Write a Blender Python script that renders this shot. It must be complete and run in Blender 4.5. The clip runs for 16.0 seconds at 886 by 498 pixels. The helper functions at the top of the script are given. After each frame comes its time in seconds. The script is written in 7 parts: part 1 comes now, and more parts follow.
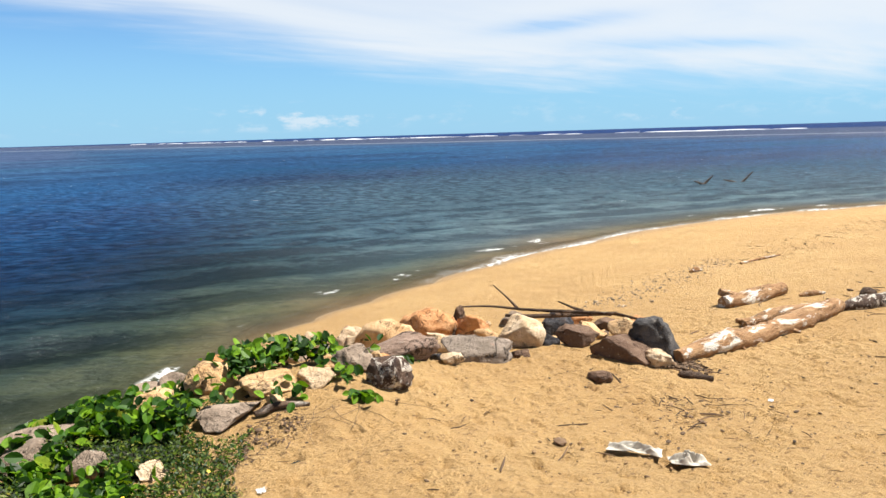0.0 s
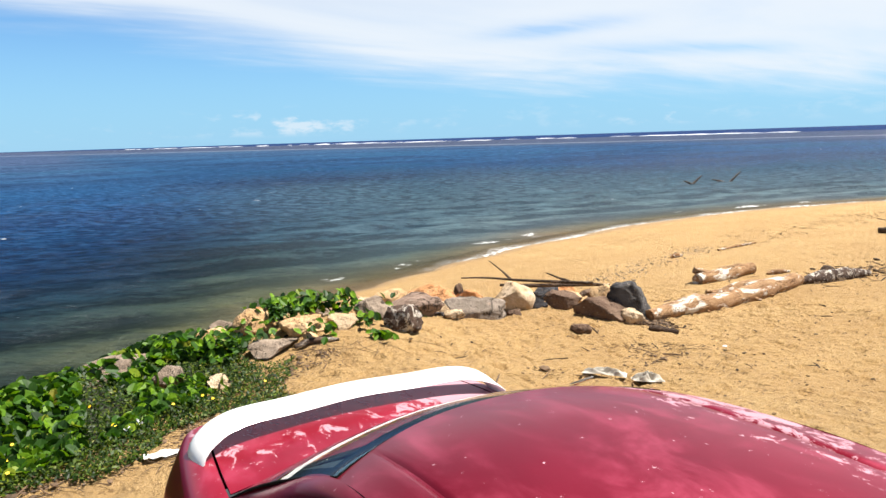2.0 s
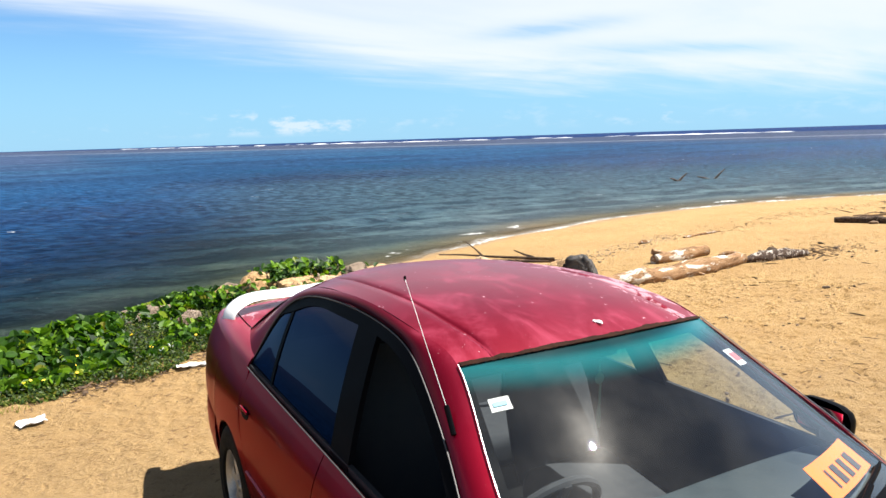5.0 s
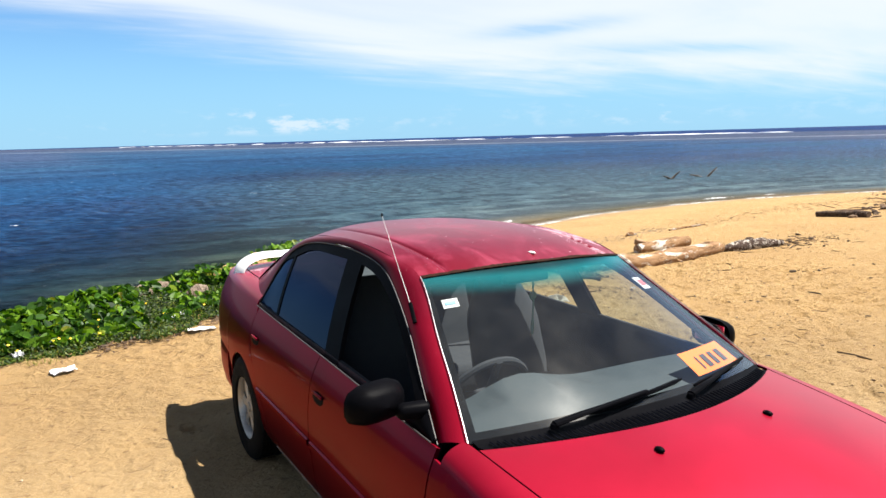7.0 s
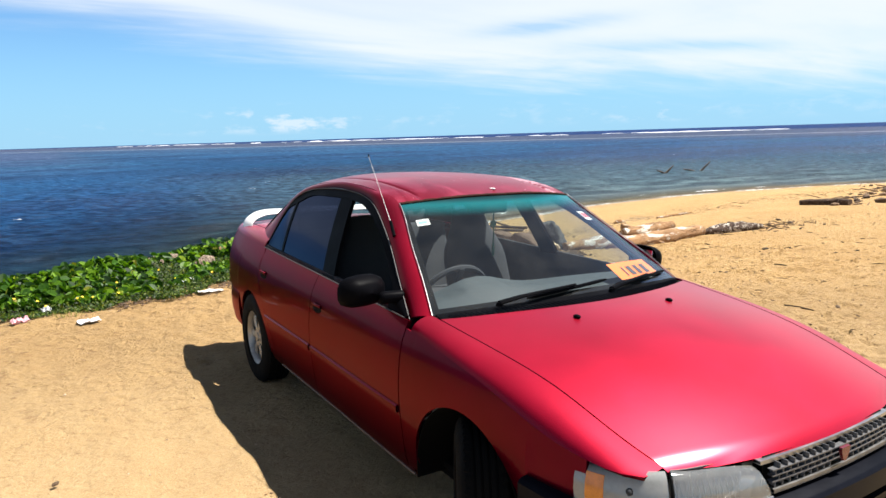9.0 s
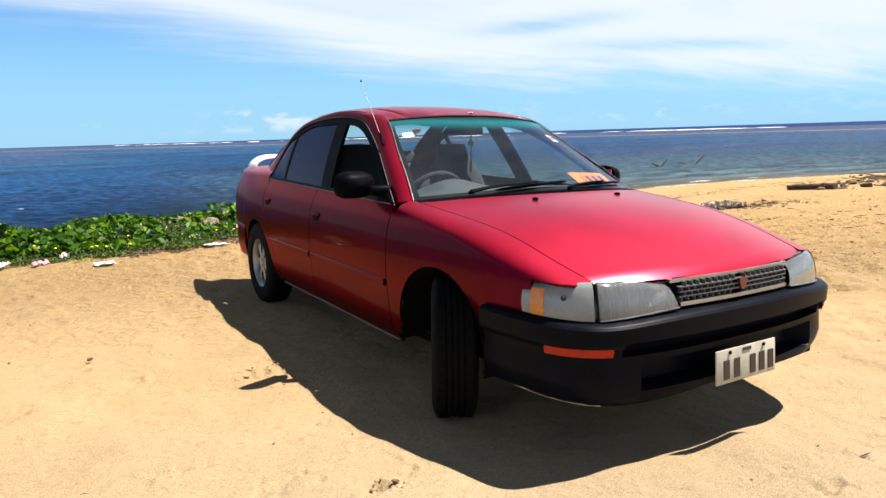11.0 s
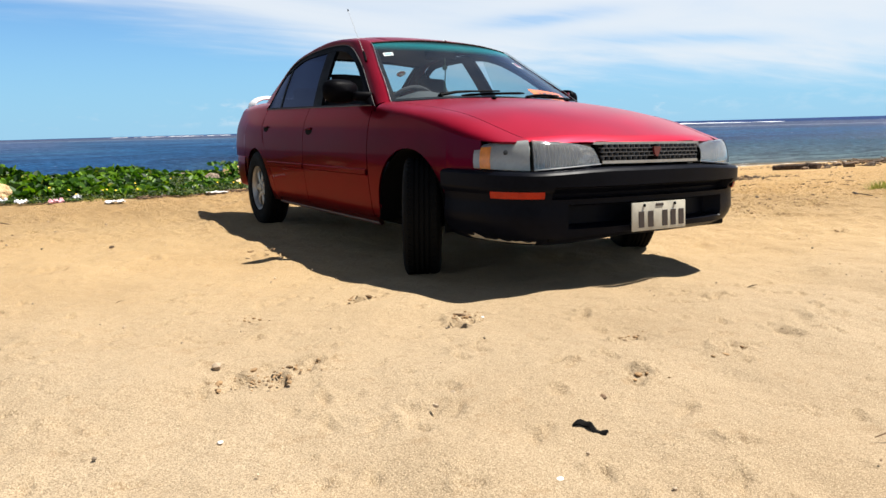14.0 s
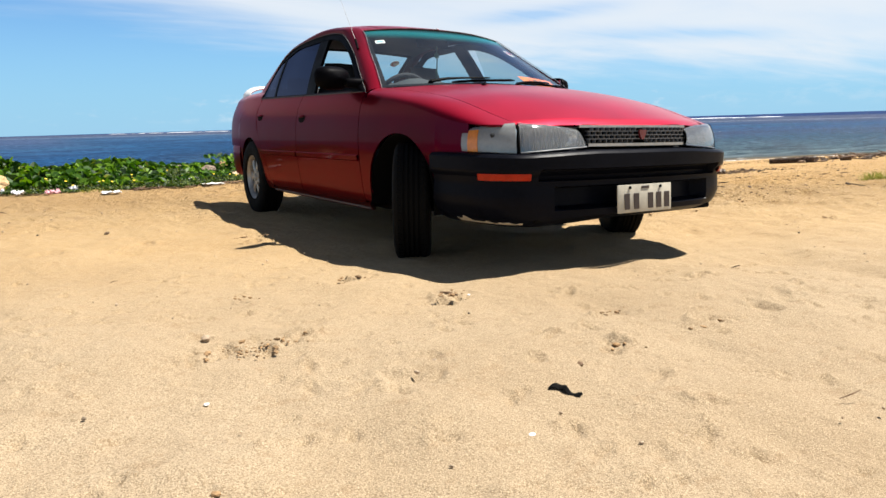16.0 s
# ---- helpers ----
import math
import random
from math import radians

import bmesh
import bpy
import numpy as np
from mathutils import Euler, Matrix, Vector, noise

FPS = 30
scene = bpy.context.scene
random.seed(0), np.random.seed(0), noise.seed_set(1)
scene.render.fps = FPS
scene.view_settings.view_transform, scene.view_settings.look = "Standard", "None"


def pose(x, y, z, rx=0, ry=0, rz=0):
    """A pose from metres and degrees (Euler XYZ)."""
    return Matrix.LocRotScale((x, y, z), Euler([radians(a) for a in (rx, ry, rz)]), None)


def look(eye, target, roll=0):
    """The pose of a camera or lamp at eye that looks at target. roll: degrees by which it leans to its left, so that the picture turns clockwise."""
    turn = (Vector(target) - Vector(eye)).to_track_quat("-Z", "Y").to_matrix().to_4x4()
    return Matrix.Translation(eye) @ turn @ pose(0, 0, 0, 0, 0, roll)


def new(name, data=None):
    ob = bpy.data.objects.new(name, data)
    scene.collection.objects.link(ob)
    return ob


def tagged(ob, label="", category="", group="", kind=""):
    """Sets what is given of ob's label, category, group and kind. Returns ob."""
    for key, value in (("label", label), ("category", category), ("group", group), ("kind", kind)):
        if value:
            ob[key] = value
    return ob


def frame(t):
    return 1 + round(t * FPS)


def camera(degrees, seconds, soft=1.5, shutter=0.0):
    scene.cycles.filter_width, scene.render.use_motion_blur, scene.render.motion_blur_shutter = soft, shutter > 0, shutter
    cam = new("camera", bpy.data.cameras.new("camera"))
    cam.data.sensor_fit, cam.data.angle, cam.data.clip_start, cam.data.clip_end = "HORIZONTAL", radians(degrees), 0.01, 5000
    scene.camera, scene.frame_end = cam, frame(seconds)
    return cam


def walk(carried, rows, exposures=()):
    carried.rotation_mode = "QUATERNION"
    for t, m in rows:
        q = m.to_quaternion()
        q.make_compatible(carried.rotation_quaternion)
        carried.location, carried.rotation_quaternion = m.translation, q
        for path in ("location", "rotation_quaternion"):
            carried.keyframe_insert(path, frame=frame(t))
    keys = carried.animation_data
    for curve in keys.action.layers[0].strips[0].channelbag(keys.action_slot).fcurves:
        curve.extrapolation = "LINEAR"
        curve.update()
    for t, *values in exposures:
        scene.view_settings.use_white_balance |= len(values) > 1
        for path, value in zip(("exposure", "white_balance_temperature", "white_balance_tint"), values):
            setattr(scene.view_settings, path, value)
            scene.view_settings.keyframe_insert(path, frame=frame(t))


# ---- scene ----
cam = camera(66.1, 16.0)
PATH = [
    (0, (-0.257, 0.534, 2.186), (0.731, 2.24, 1.852), -1.7),
    (0.5, (-0.411, 0.362, 2.135), (0.58, 2.068, 1.808), -1.4),
    (1, (-0.604, 0.163, 2.107), (0.392, 1.866, 1.78), -1.6),
    (1.5, (-0.789, -0.144, 2.057), (0.21, 1.557, 1.732), -1.6),
    (2, (-0.987, -0.501, 1.988), (0.015, 1.2, 1.666), -1.8),
    (2.5, (-1.11, -0.894, 1.901), (-0.106, 0.806, 1.583), -1.9),
    (3, (-1.258, -1.225, 1.904), (-0.251, 0.474, 1.584), -1.7),
    (3.5, (-1.315, -1.373, 1.904), (-0.307, 0.324, 1.583), -1.8),
    (4, (-1.36, -1.53, 1.903), (-0.352, 0.167, 1.581), -1.8),
    (6.5, (-1.639, -2.399, 1.769), (-0.627, -0.704, 1.446), -1.7),
    (7, (-1.709, -2.536, 1.747), (-0.695, -0.843, 1.422), -1.6),
    (7.5, (-1.768, -2.705, 1.702), (-0.754, -1.012, 1.375), -1.6),
    (8, (-1.825, -2.858, 1.653), (-0.811, -1.166, 1.325), -1.7),
    (10.5, (-2.152, -3.563, 1.26), (-1.131, -1.875, 0.928), -1.8),
    (11, (-2.19, -3.671, 1.14), (-1.169, -1.985, 0.807), -1.8),
    (11.5, (-2.23, -3.793, 1.035), (-1.206, -2.108, 0.7), -1.7),
    (12, (-2.266, -3.924, 0.951), (-1.243, -2.239, 0.612), -1.8),
    (12.5, (-2.295, -4.038, 0.857), (-1.272, -2.354, 0.513), -1.8),
    (13, (-2.338, -4.13, 0.792), (-1.314, -2.447, 0.446), -1.7),
    (13.5, (-2.386, -4.213, 0.739), (-1.361, -2.531, 0.391), -1.6),
    (14, (-2.415, -4.275, 0.692), (-1.39, -2.594, 0.341), -1.6),
    (14.5, (-2.429, -4.306, 0.67), (-1.403, -2.626, 0.316), -1.6),
    (15, (-2.425, -4.324, 0.662), (-1.399, -2.644, 0.306), -1.6),
    (15.5, (-2.412, -4.341, 0.647), (-1.386, -2.662, 0.287), -1.7),
    (16, (-2.408, -4.348, 0.638), (-1.382, -2.67, 0.275), -1.7),
]
walk(cam, [(t, look(eye, target, roll)) for t, eye, target, roll in PATH], [(0, 1.11), (2, 1.15), (3.5, 1.26), (7, 1.24), (11, 1.24), (12.5, 1.16), (14.5, 1.07), (16, 1.08)])

# ---------------------------------------------------------------- light
SUN_DIR = Vector((-0.515, 0.12, -1.0)).normalized()
sun = new("sun", bpy.data.lights.new("sun", "SUN"))
sun.data.energy, sun.data.angle, sun.data.color = 5.0, radians(0.53), (1.0, 0.955, 0.88)
sun.matrix_world = look((20, 0, 40), Vector((20, 0, 40)) + SUN_DIR)
SUN_EL = math.asin(-SUN_DIR.z)
SUN_AZ = math.atan2(-SUN_DIR.x, -SUN_DIR.y)


class Tree:
    """Short hand for a node tree."""

    def __init__(self, tree):
        self.t = tree
        tree.nodes.clear()

    def node(self, kind, props=None, **links):
        n = self.t.nodes.new(kind)
        for k, v in (props or {}).items():
            if k == "noise_dimensions":
                n.noise_dimensions = v
            elif k == "blend_type":
                n.blend_type = v
            elif k == "data_type":
                n.data_type = v
            elif k == "operation":
                n.operation = v
            elif k == "feature":
                n.feature = v
            elif k == "wave_type":
                n.wave_type = v
            elif k == "clamp":
                n.use_clamp = v
        for k, v in links.items():
            self.plug(n.inputs[int(k[1:]) if k[0] == "i" and k[1:].isdigit() else k.replace("_", " ")], v)
        return n

    def plug(self, socket, v):
        if isinstance(v, bpy.types.NodeSocket):
            self.t.links.new(v, socket)
        elif isinstance(v, (tuple, list)) and len(v) == 3 and socket.type == "RGBA":
            socket.default_value = (*v, 1)
        else:
            socket.default_value = v

    def noise(self, vec, scale, detail=4, rough=0.55, distort=0.0):
        return self.node("ShaderNodeTexNoise", Vector=vec, Scale=scale, Detail=detail, Roughness=rough, Distortion=distort).outputs["Fac"]

    def ramp(self, fac, stops, mode="LINEAR"):
        n = self.t.nodes.new("ShaderNodeValToRGB")
        n.color_ramp.interpolation = mode
        e = n.color_ramp.elements
        while len(e) < len(stops):
            e.new(0.5)
        for el, (p, c) in zip(e, stops):
            el.position = p
            el.color = (c, c, c, 1) if isinstance(c, (int, float)) else (*c, 1)
        self.plug(n.inputs["Fac"], fac)
        return n.outputs["Color"]

    def mix(self, fac, a, b, blend="MIX"):
        n = self.t.nodes.new("ShaderNodeMix")
        n.data_type, n.blend_type = "RGBA", blend
        self.plug(n.inputs["Factor"], fac)
        self.plug(n.inputs["A"], a)
        self.plug(n.inputs["B"], b)
        return n.outputs["Result"]

    def math(self, op, a, b=0.0, c=0.0, clamp=False):
        n = self.t.nodes.new("ShaderNodeMath")
        n.operation, n.use_clamp = op, clamp
        for k, v in enumerate((a, b, c)):
            self.plug(n.inputs[k], v)
        return n.outputs[0]

    def mapping(self, vec, scale=(1, 1, 1), rot=(0, 0, 0), loc=(0, 0, 0)):
        return self.node("ShaderNodeMapping", Vector=vec, Scale=scale, Rotation=rot, Location=loc).outputs[0]

    def band(self, x, lo, hi, a=0.0, b=1.0):
        n = self.t.nodes.new("ShaderNodeMapRange")
        n.interpolation_type = "SMOOTHSTEP"
        for k, v in zip(("Value", "From Min", "From Max", "To Min", "To Max"), (x, lo, hi, a, b)):
            self.plug(n.inputs[k], v)
        return n.outputs[0]


# sky with thin high cloud and small fair-weather clouds along the horizon
world = bpy.data.worlds.new("sky")
scene.world = world
world.use_nodes = True
T = Tree(world.node_tree)
sky = T.t.nodes.new("ShaderNodeTexSky")
sky.sky_type, sky.sun_disc = "NISHITA", False
sky.sun_elevation, sky.sun_rotation = SUN_EL, SUN_AZ
sky.air_density, sky.dust_density, sky.ozone_density = 1.0, 0.0, 3.0
way = T.node("ShaderNodeTexCoord").outputs["Generated"]
sep = T.node("ShaderNodeSeparateXYZ", Vector=way)
up = sep.outputs["Z"]
flat = T.math("ADD", T.math("MAXIMUM", up, 0.0), 0.10)
plane = T.node("ShaderNodeCombineXYZ", X=T.math("DIVIDE", sep.outputs["X"], flat), Y=T.math("DIVIDE", sep.outputs["Y"], flat)).outputs[0]
az = T.math("ARCTAN2", sep.outputs["X"], sep.outputs["Y"])
wisps = T.noise(T.mapping(plane, (0.6, 2.4, 1), (0, 0, -0.55)), 1.5, 6, 0.6, 0.4)
broad = T.noise(T.mapping(plane, (0.55, 1.0, 1), (0, 0, -0.75), (3.1, 0.6, 0)), 0.9, 5, 0.55, 0.35)
# the veil's lower edge comes down from the left to the right
brim = T.ramp(T.math("DIVIDE", T.math("ADD", az, 0.1), 1.3), [(0.0, 0.158), (0.17, 0.150), (0.30, 0.112), (0.44, 0.092), (0.62, 0.064), (0.80, 0.046), (1.0, 0.042)], "B_SPLINE")
above = T.math("ADD", T.math("SUBTRACT", up, brim), T.math("ADD", T.math("MULTIPLY", T.math("SUBTRACT", wisps, 0.5), 0.05), T.math("MULTIPLY", T.math("SUBTRACT", broad, 0.5), 0.07)))
veil = T.math("MULTIPLY", T.band(above, -0.020, 0.050), T.band(broad, 0.25, 0.65, 0.74, 1.0))


def rift(a, b, w, h, tilt):
    """A long thin gap in the veil."""
    da = T.math("SUBTRACT", az, a)
    du = T.math("SUBTRACT", T.math("SUBTRACT", up, b), T.math("MULTIPLY", da, tilt))
    q = T.math("ADD", T.math("POWER", T.math("DIVIDE", da, w), 2.0), T.math("POWER", T.math("DIVIDE", du, h), 2.0))
    return T.math("EXPONENT", T.math("MULTIPLY", T.math("ADD", q, T.math("MULTIPLY", T.math("SUBTRACT", wisps, 0.5), 3.0)), -1.0))


gaps = T.math("ADD", rift(0.70, 0.144, 0.10, 0.010, 0.06), T.math("MULTIPLY", rift(0.86, 0.108, 0.13, 0.008, -0.05), 0.9), clamp=True)
veil = T.math("MULTIPLY", veil, T.math("SUBTRACT", 1.0, T.math("MULTIPLY", gaps, 0.60)))
veil = T.math("MULTIPLY", T.math("MULTIPLY", veil, T.band(up, 0.2, 0.45, 1.0, 0.12)), 0.92)
low = T.node("ShaderNodeCombineXYZ", X=az, Y=T.math("MULTIPLY", up, 2.4)).outputs[0]
puffs = T.math("ADD", T.noise(low, 26.0, 5, 0.6), T.math("MULTIPLY", T.math("SUBTRACT", T.noise(low, 5.0, 2), 0.5), 0.75))
puffs = T.math("MULTIPLY", T.band(T.math("SUBTRACT", puffs, T.math("MULTIPLY", up, 3.0)), 0.42, 0.60), T.math("MULTIPLY", T.band(up, 0.006, 0.018), T.band(up, 0.03, 0.055, 1.0, 0.0)))
bank = T.math("ADD", T.math("EXPONENT", T.math("MULTIPLY", T.math("POWER", T.math("DIVIDE", T.math("SUBTRACT", az, 0.33), 0.10), 2.0), -1.0)), T.math("EXPONENT", T.math("MULTIPLY", T.math("POWER", T.math("DIVIDE", T.math("SUBTRACT", az, 0.84), 0.04), 2.0), -1.0)))
puffs = T.math("MULTIPLY", puffs, T.math("ADD", 0.14, T.math("MULTIPLY", bank, 0.46)))
blue = T.mix(1.0, sky.outputs[0], (0.66, 0.98, 1.28), "MULTIPLY")
blue = T.mix(T.band(up, -0.02, 0.22, 0.85, 0.0), blue, (2.75, 5.5, 8.0))
blue = T.mix(1.0, blue, T.ramp(up, [(0.18, 1.0), (0.6, 0.26)]), "MULTIPLY")
cover = T.mix(T.math("MAXIMUM", veil, puffs), blue, (7.6, 8.1, 8.6))
T.node("ShaderNodeOutputWorld", Surface=T.node("ShaderNodeBackground", Color=cover, Strength=0.052).outputs[0])

# ---------------------------------------------------------------- materials


def material(name, color, rough=0.6, metal=0.0, noise_scale=8.0, vary=0.25, bump=0.0, bump_scale=60.0, spec=0.5, coat=0.0, trans=0.0, island=0.0):
    """A painted, plastic, metal or glass surface with two scales of variation."""
    m = bpy.data.materials.new(name)
    m.use_nodes = True
    t = Tree(m.node_tree)
    obj = t.node("ShaderNodeTexCoord").outputs["Object"]
    c2 = tuple(v * (1 - vary) for v in color)
    c3 = tuple(min(1, v * (1 + vary * 0.6)) for v in color)
    f = t.math("ADD", t.math("MULTIPLY", t.noise(obj, noise_scale), 0.65), t.math("MULTIPLY", t.noise(obj, noise_scale * 9, 3), 0.35))
    col = t.ramp(f, [(0.3, c2), (0.5, color), (0.7, c3)])
    if island:
        rnd = t.node("ShaderNodeNewGeometry").outputs["Random Per Island"]
        col = t.mix(1.0, col, t.ramp(rnd, [(0, 1 - island), (1, 1 + island * 0.5)]), "MULTIPLY")
    p = t.node("ShaderNodeBsdfPrincipled", Base_Color=col, Metallic=metal)
    p.inputs["Roughness"].default_value = rough
    t.plug(p.inputs["Roughness"], t.band(f, 0.3, 0.7, max(0.02, rough * 0.85), min(1, rough * 1.15)))
    p.inputs["Specular IOR Level"].default_value = spec
    p.inputs["Coat Weight"].default_value = coat
    p.inputs["Coat Roughness"].default_value = 0.06
    p.inputs["Transmission Weight"].default_value = trans
    if bump:
        b = t.node("ShaderNodeBump", Strength=bump, Distance=0.01, Height=t.noise(obj, bump_scale, 5))
        t.plug(p.inputs["Normal"], b.outputs[0])
    t.node("ShaderNodeOutputMaterial", Surface=p.outputs[0])
    return m


def sand_material():
    m = bpy.data.materials.new("beach_sand")
    m.use_nodes = True
    t = Tree(m.node_tree)
    obj = t.node("ShaderNodeTexCoord").outputs["Object"]
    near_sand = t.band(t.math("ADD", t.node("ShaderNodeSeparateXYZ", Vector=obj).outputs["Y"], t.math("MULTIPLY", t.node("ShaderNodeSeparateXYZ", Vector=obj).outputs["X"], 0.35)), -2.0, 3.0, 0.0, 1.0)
    seaward = t.band(t.math("ADD", t.node("ShaderNodeSeparateXYZ", Vector=obj).outputs["Y"], t.math("MULTIPLY", t.node("ShaderNodeSeparateXYZ", Vector=obj).outputs["X"], 0.35)), -3.6, -0.8, 0.0, 1.0)
    big = t.noise(obj, 0.55, 5, 0.6)
    mid = t.noise(obj, 5.0, 5, 0.6)
    fine = t.noise(obj, 240.0, 2, 0.7)
    col = t.ramp(big, [(0.3, (0.425, 0.302, 0.162)), (0.55, (0.51, 0.378, 0.215)), (0.75, (0.56, 0.426, 0.255))])
    col = t.mix(t.math("MULTIPLY", t.band(mid, 0.38, 0.72, 0.0, 0.40), t.math("ADD", 0.5, t.math("MULTIPLY", near_sand, 0.5))), col, (0.41, 0.275, 0.138))
    # dents coloured dark, both as damp sand and as shade in the hollows
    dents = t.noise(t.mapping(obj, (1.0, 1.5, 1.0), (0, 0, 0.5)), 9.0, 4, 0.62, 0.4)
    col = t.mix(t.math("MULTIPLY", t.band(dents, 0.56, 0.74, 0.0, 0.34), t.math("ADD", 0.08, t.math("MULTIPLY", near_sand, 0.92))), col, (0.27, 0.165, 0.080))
    col = t.mix(t.band(fine, 0.42, 0.66, 0.0, 0.78), col, (0.24, 0.150, 0.070))
    speck = t.noise(obj, 170.0, 2, 0.6)
    col = t.mix(t.band(speck, 0.63, 0.70, 0.0, 0.7), col, (0.16, 0.10, 0.052))
    grit = t.noise(obj, 75.0, 2, 0.8)
    col = t.mix(t.band(grit, 0.68, 0.76, 0.0, 0.75), col, (0.14, 0.09, 0.045))
    s3 = t.node("ShaderNodeSeparateXYZ", Vector=obj)
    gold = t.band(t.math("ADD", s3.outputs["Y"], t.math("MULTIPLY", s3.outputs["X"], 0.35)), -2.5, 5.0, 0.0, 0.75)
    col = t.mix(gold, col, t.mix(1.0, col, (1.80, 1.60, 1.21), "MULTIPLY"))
    # pits are colour only: dark for damp sand and for their shade
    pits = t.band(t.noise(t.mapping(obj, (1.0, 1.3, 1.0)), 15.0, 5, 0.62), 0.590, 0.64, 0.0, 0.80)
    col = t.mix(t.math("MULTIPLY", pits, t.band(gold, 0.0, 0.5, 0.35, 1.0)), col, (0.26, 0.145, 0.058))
    col = t.mix(1.0, col, (0.70, 0.690, 0.72), "MULTIPLY")
    # cooler away from the sea, warmer towards it
    col = t.mix(seaward, t.mix(1.0, col, (0.92, 0.98, 1.07), "MULTIPLY"), t.mix(1.0, col, (1.03, 1.0, 0.86), "MULTIPLY"))
    # damp sand next to the water
    z = t.node("ShaderNodeSeparateXYZ", Vector=obj).outputs["Z"]
    wet = t.band(t.math("ADD", z, t.math("MULTIPLY", mid, 0.06)), -1.80, -1.68, 1.0, 0.0)
    col = t.mix(t.math("MULTIPLY", wet, 0.62), col, (0.20, 0.115, 0.05))
    h = t.math("ADD", t.math("SUBTRACT", t.math("MULTIPLY", t.noise(obj, 14.0, 6, 0.62, 0.3), 1.0), t.math("MULTIPLY", t.band(dents, 0.52, 0.74), 0.20)), t.math("MULTIPLY", fine, 0.22))
    trod = t.math("MULTIPLY", t.band(t.noise(obj, 1.1, 4, 0.6), 0.49, 0.62), t.band(gold, 0.0, 0.5, 0.6, 1.0))
    crumbs = t.noise(obj, 30.0, 5, 0.7, 0.5)
    h = t.math("ADD", h, t.math("MULTIPLY", t.math("MULTIPLY", crumbs, trod), 0.55))
    # trodden crumbs darkened as turned-up damp sand and as footprint shadow
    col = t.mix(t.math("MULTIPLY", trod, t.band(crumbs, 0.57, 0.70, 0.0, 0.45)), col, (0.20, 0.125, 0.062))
    col = t.mix(t.band(t.noise(obj, 520.0, 1, 0.5), 0.52, 0.70, 0.0, 0.55), col, (0.66, 0.51, 0.34))
    b = t.node("ShaderNodeBump", Strength=0.8, Distance=t.band(gold, 0.0, 0.6, 0.020, 0.14), Height=h)
    p = t.node("ShaderNodeBsdfPrincipled", Base_Color=col, Roughness=t.math("SUBTRACT", 0.95, t.math("MULTIPLY", wet, 0.6)), Normal=b.outputs[0])
    p.inputs["Specular IOR Level"].default_value = 0.25
    t.node("ShaderNodeOutputMaterial", Surface=p.outputs[0])
    return m


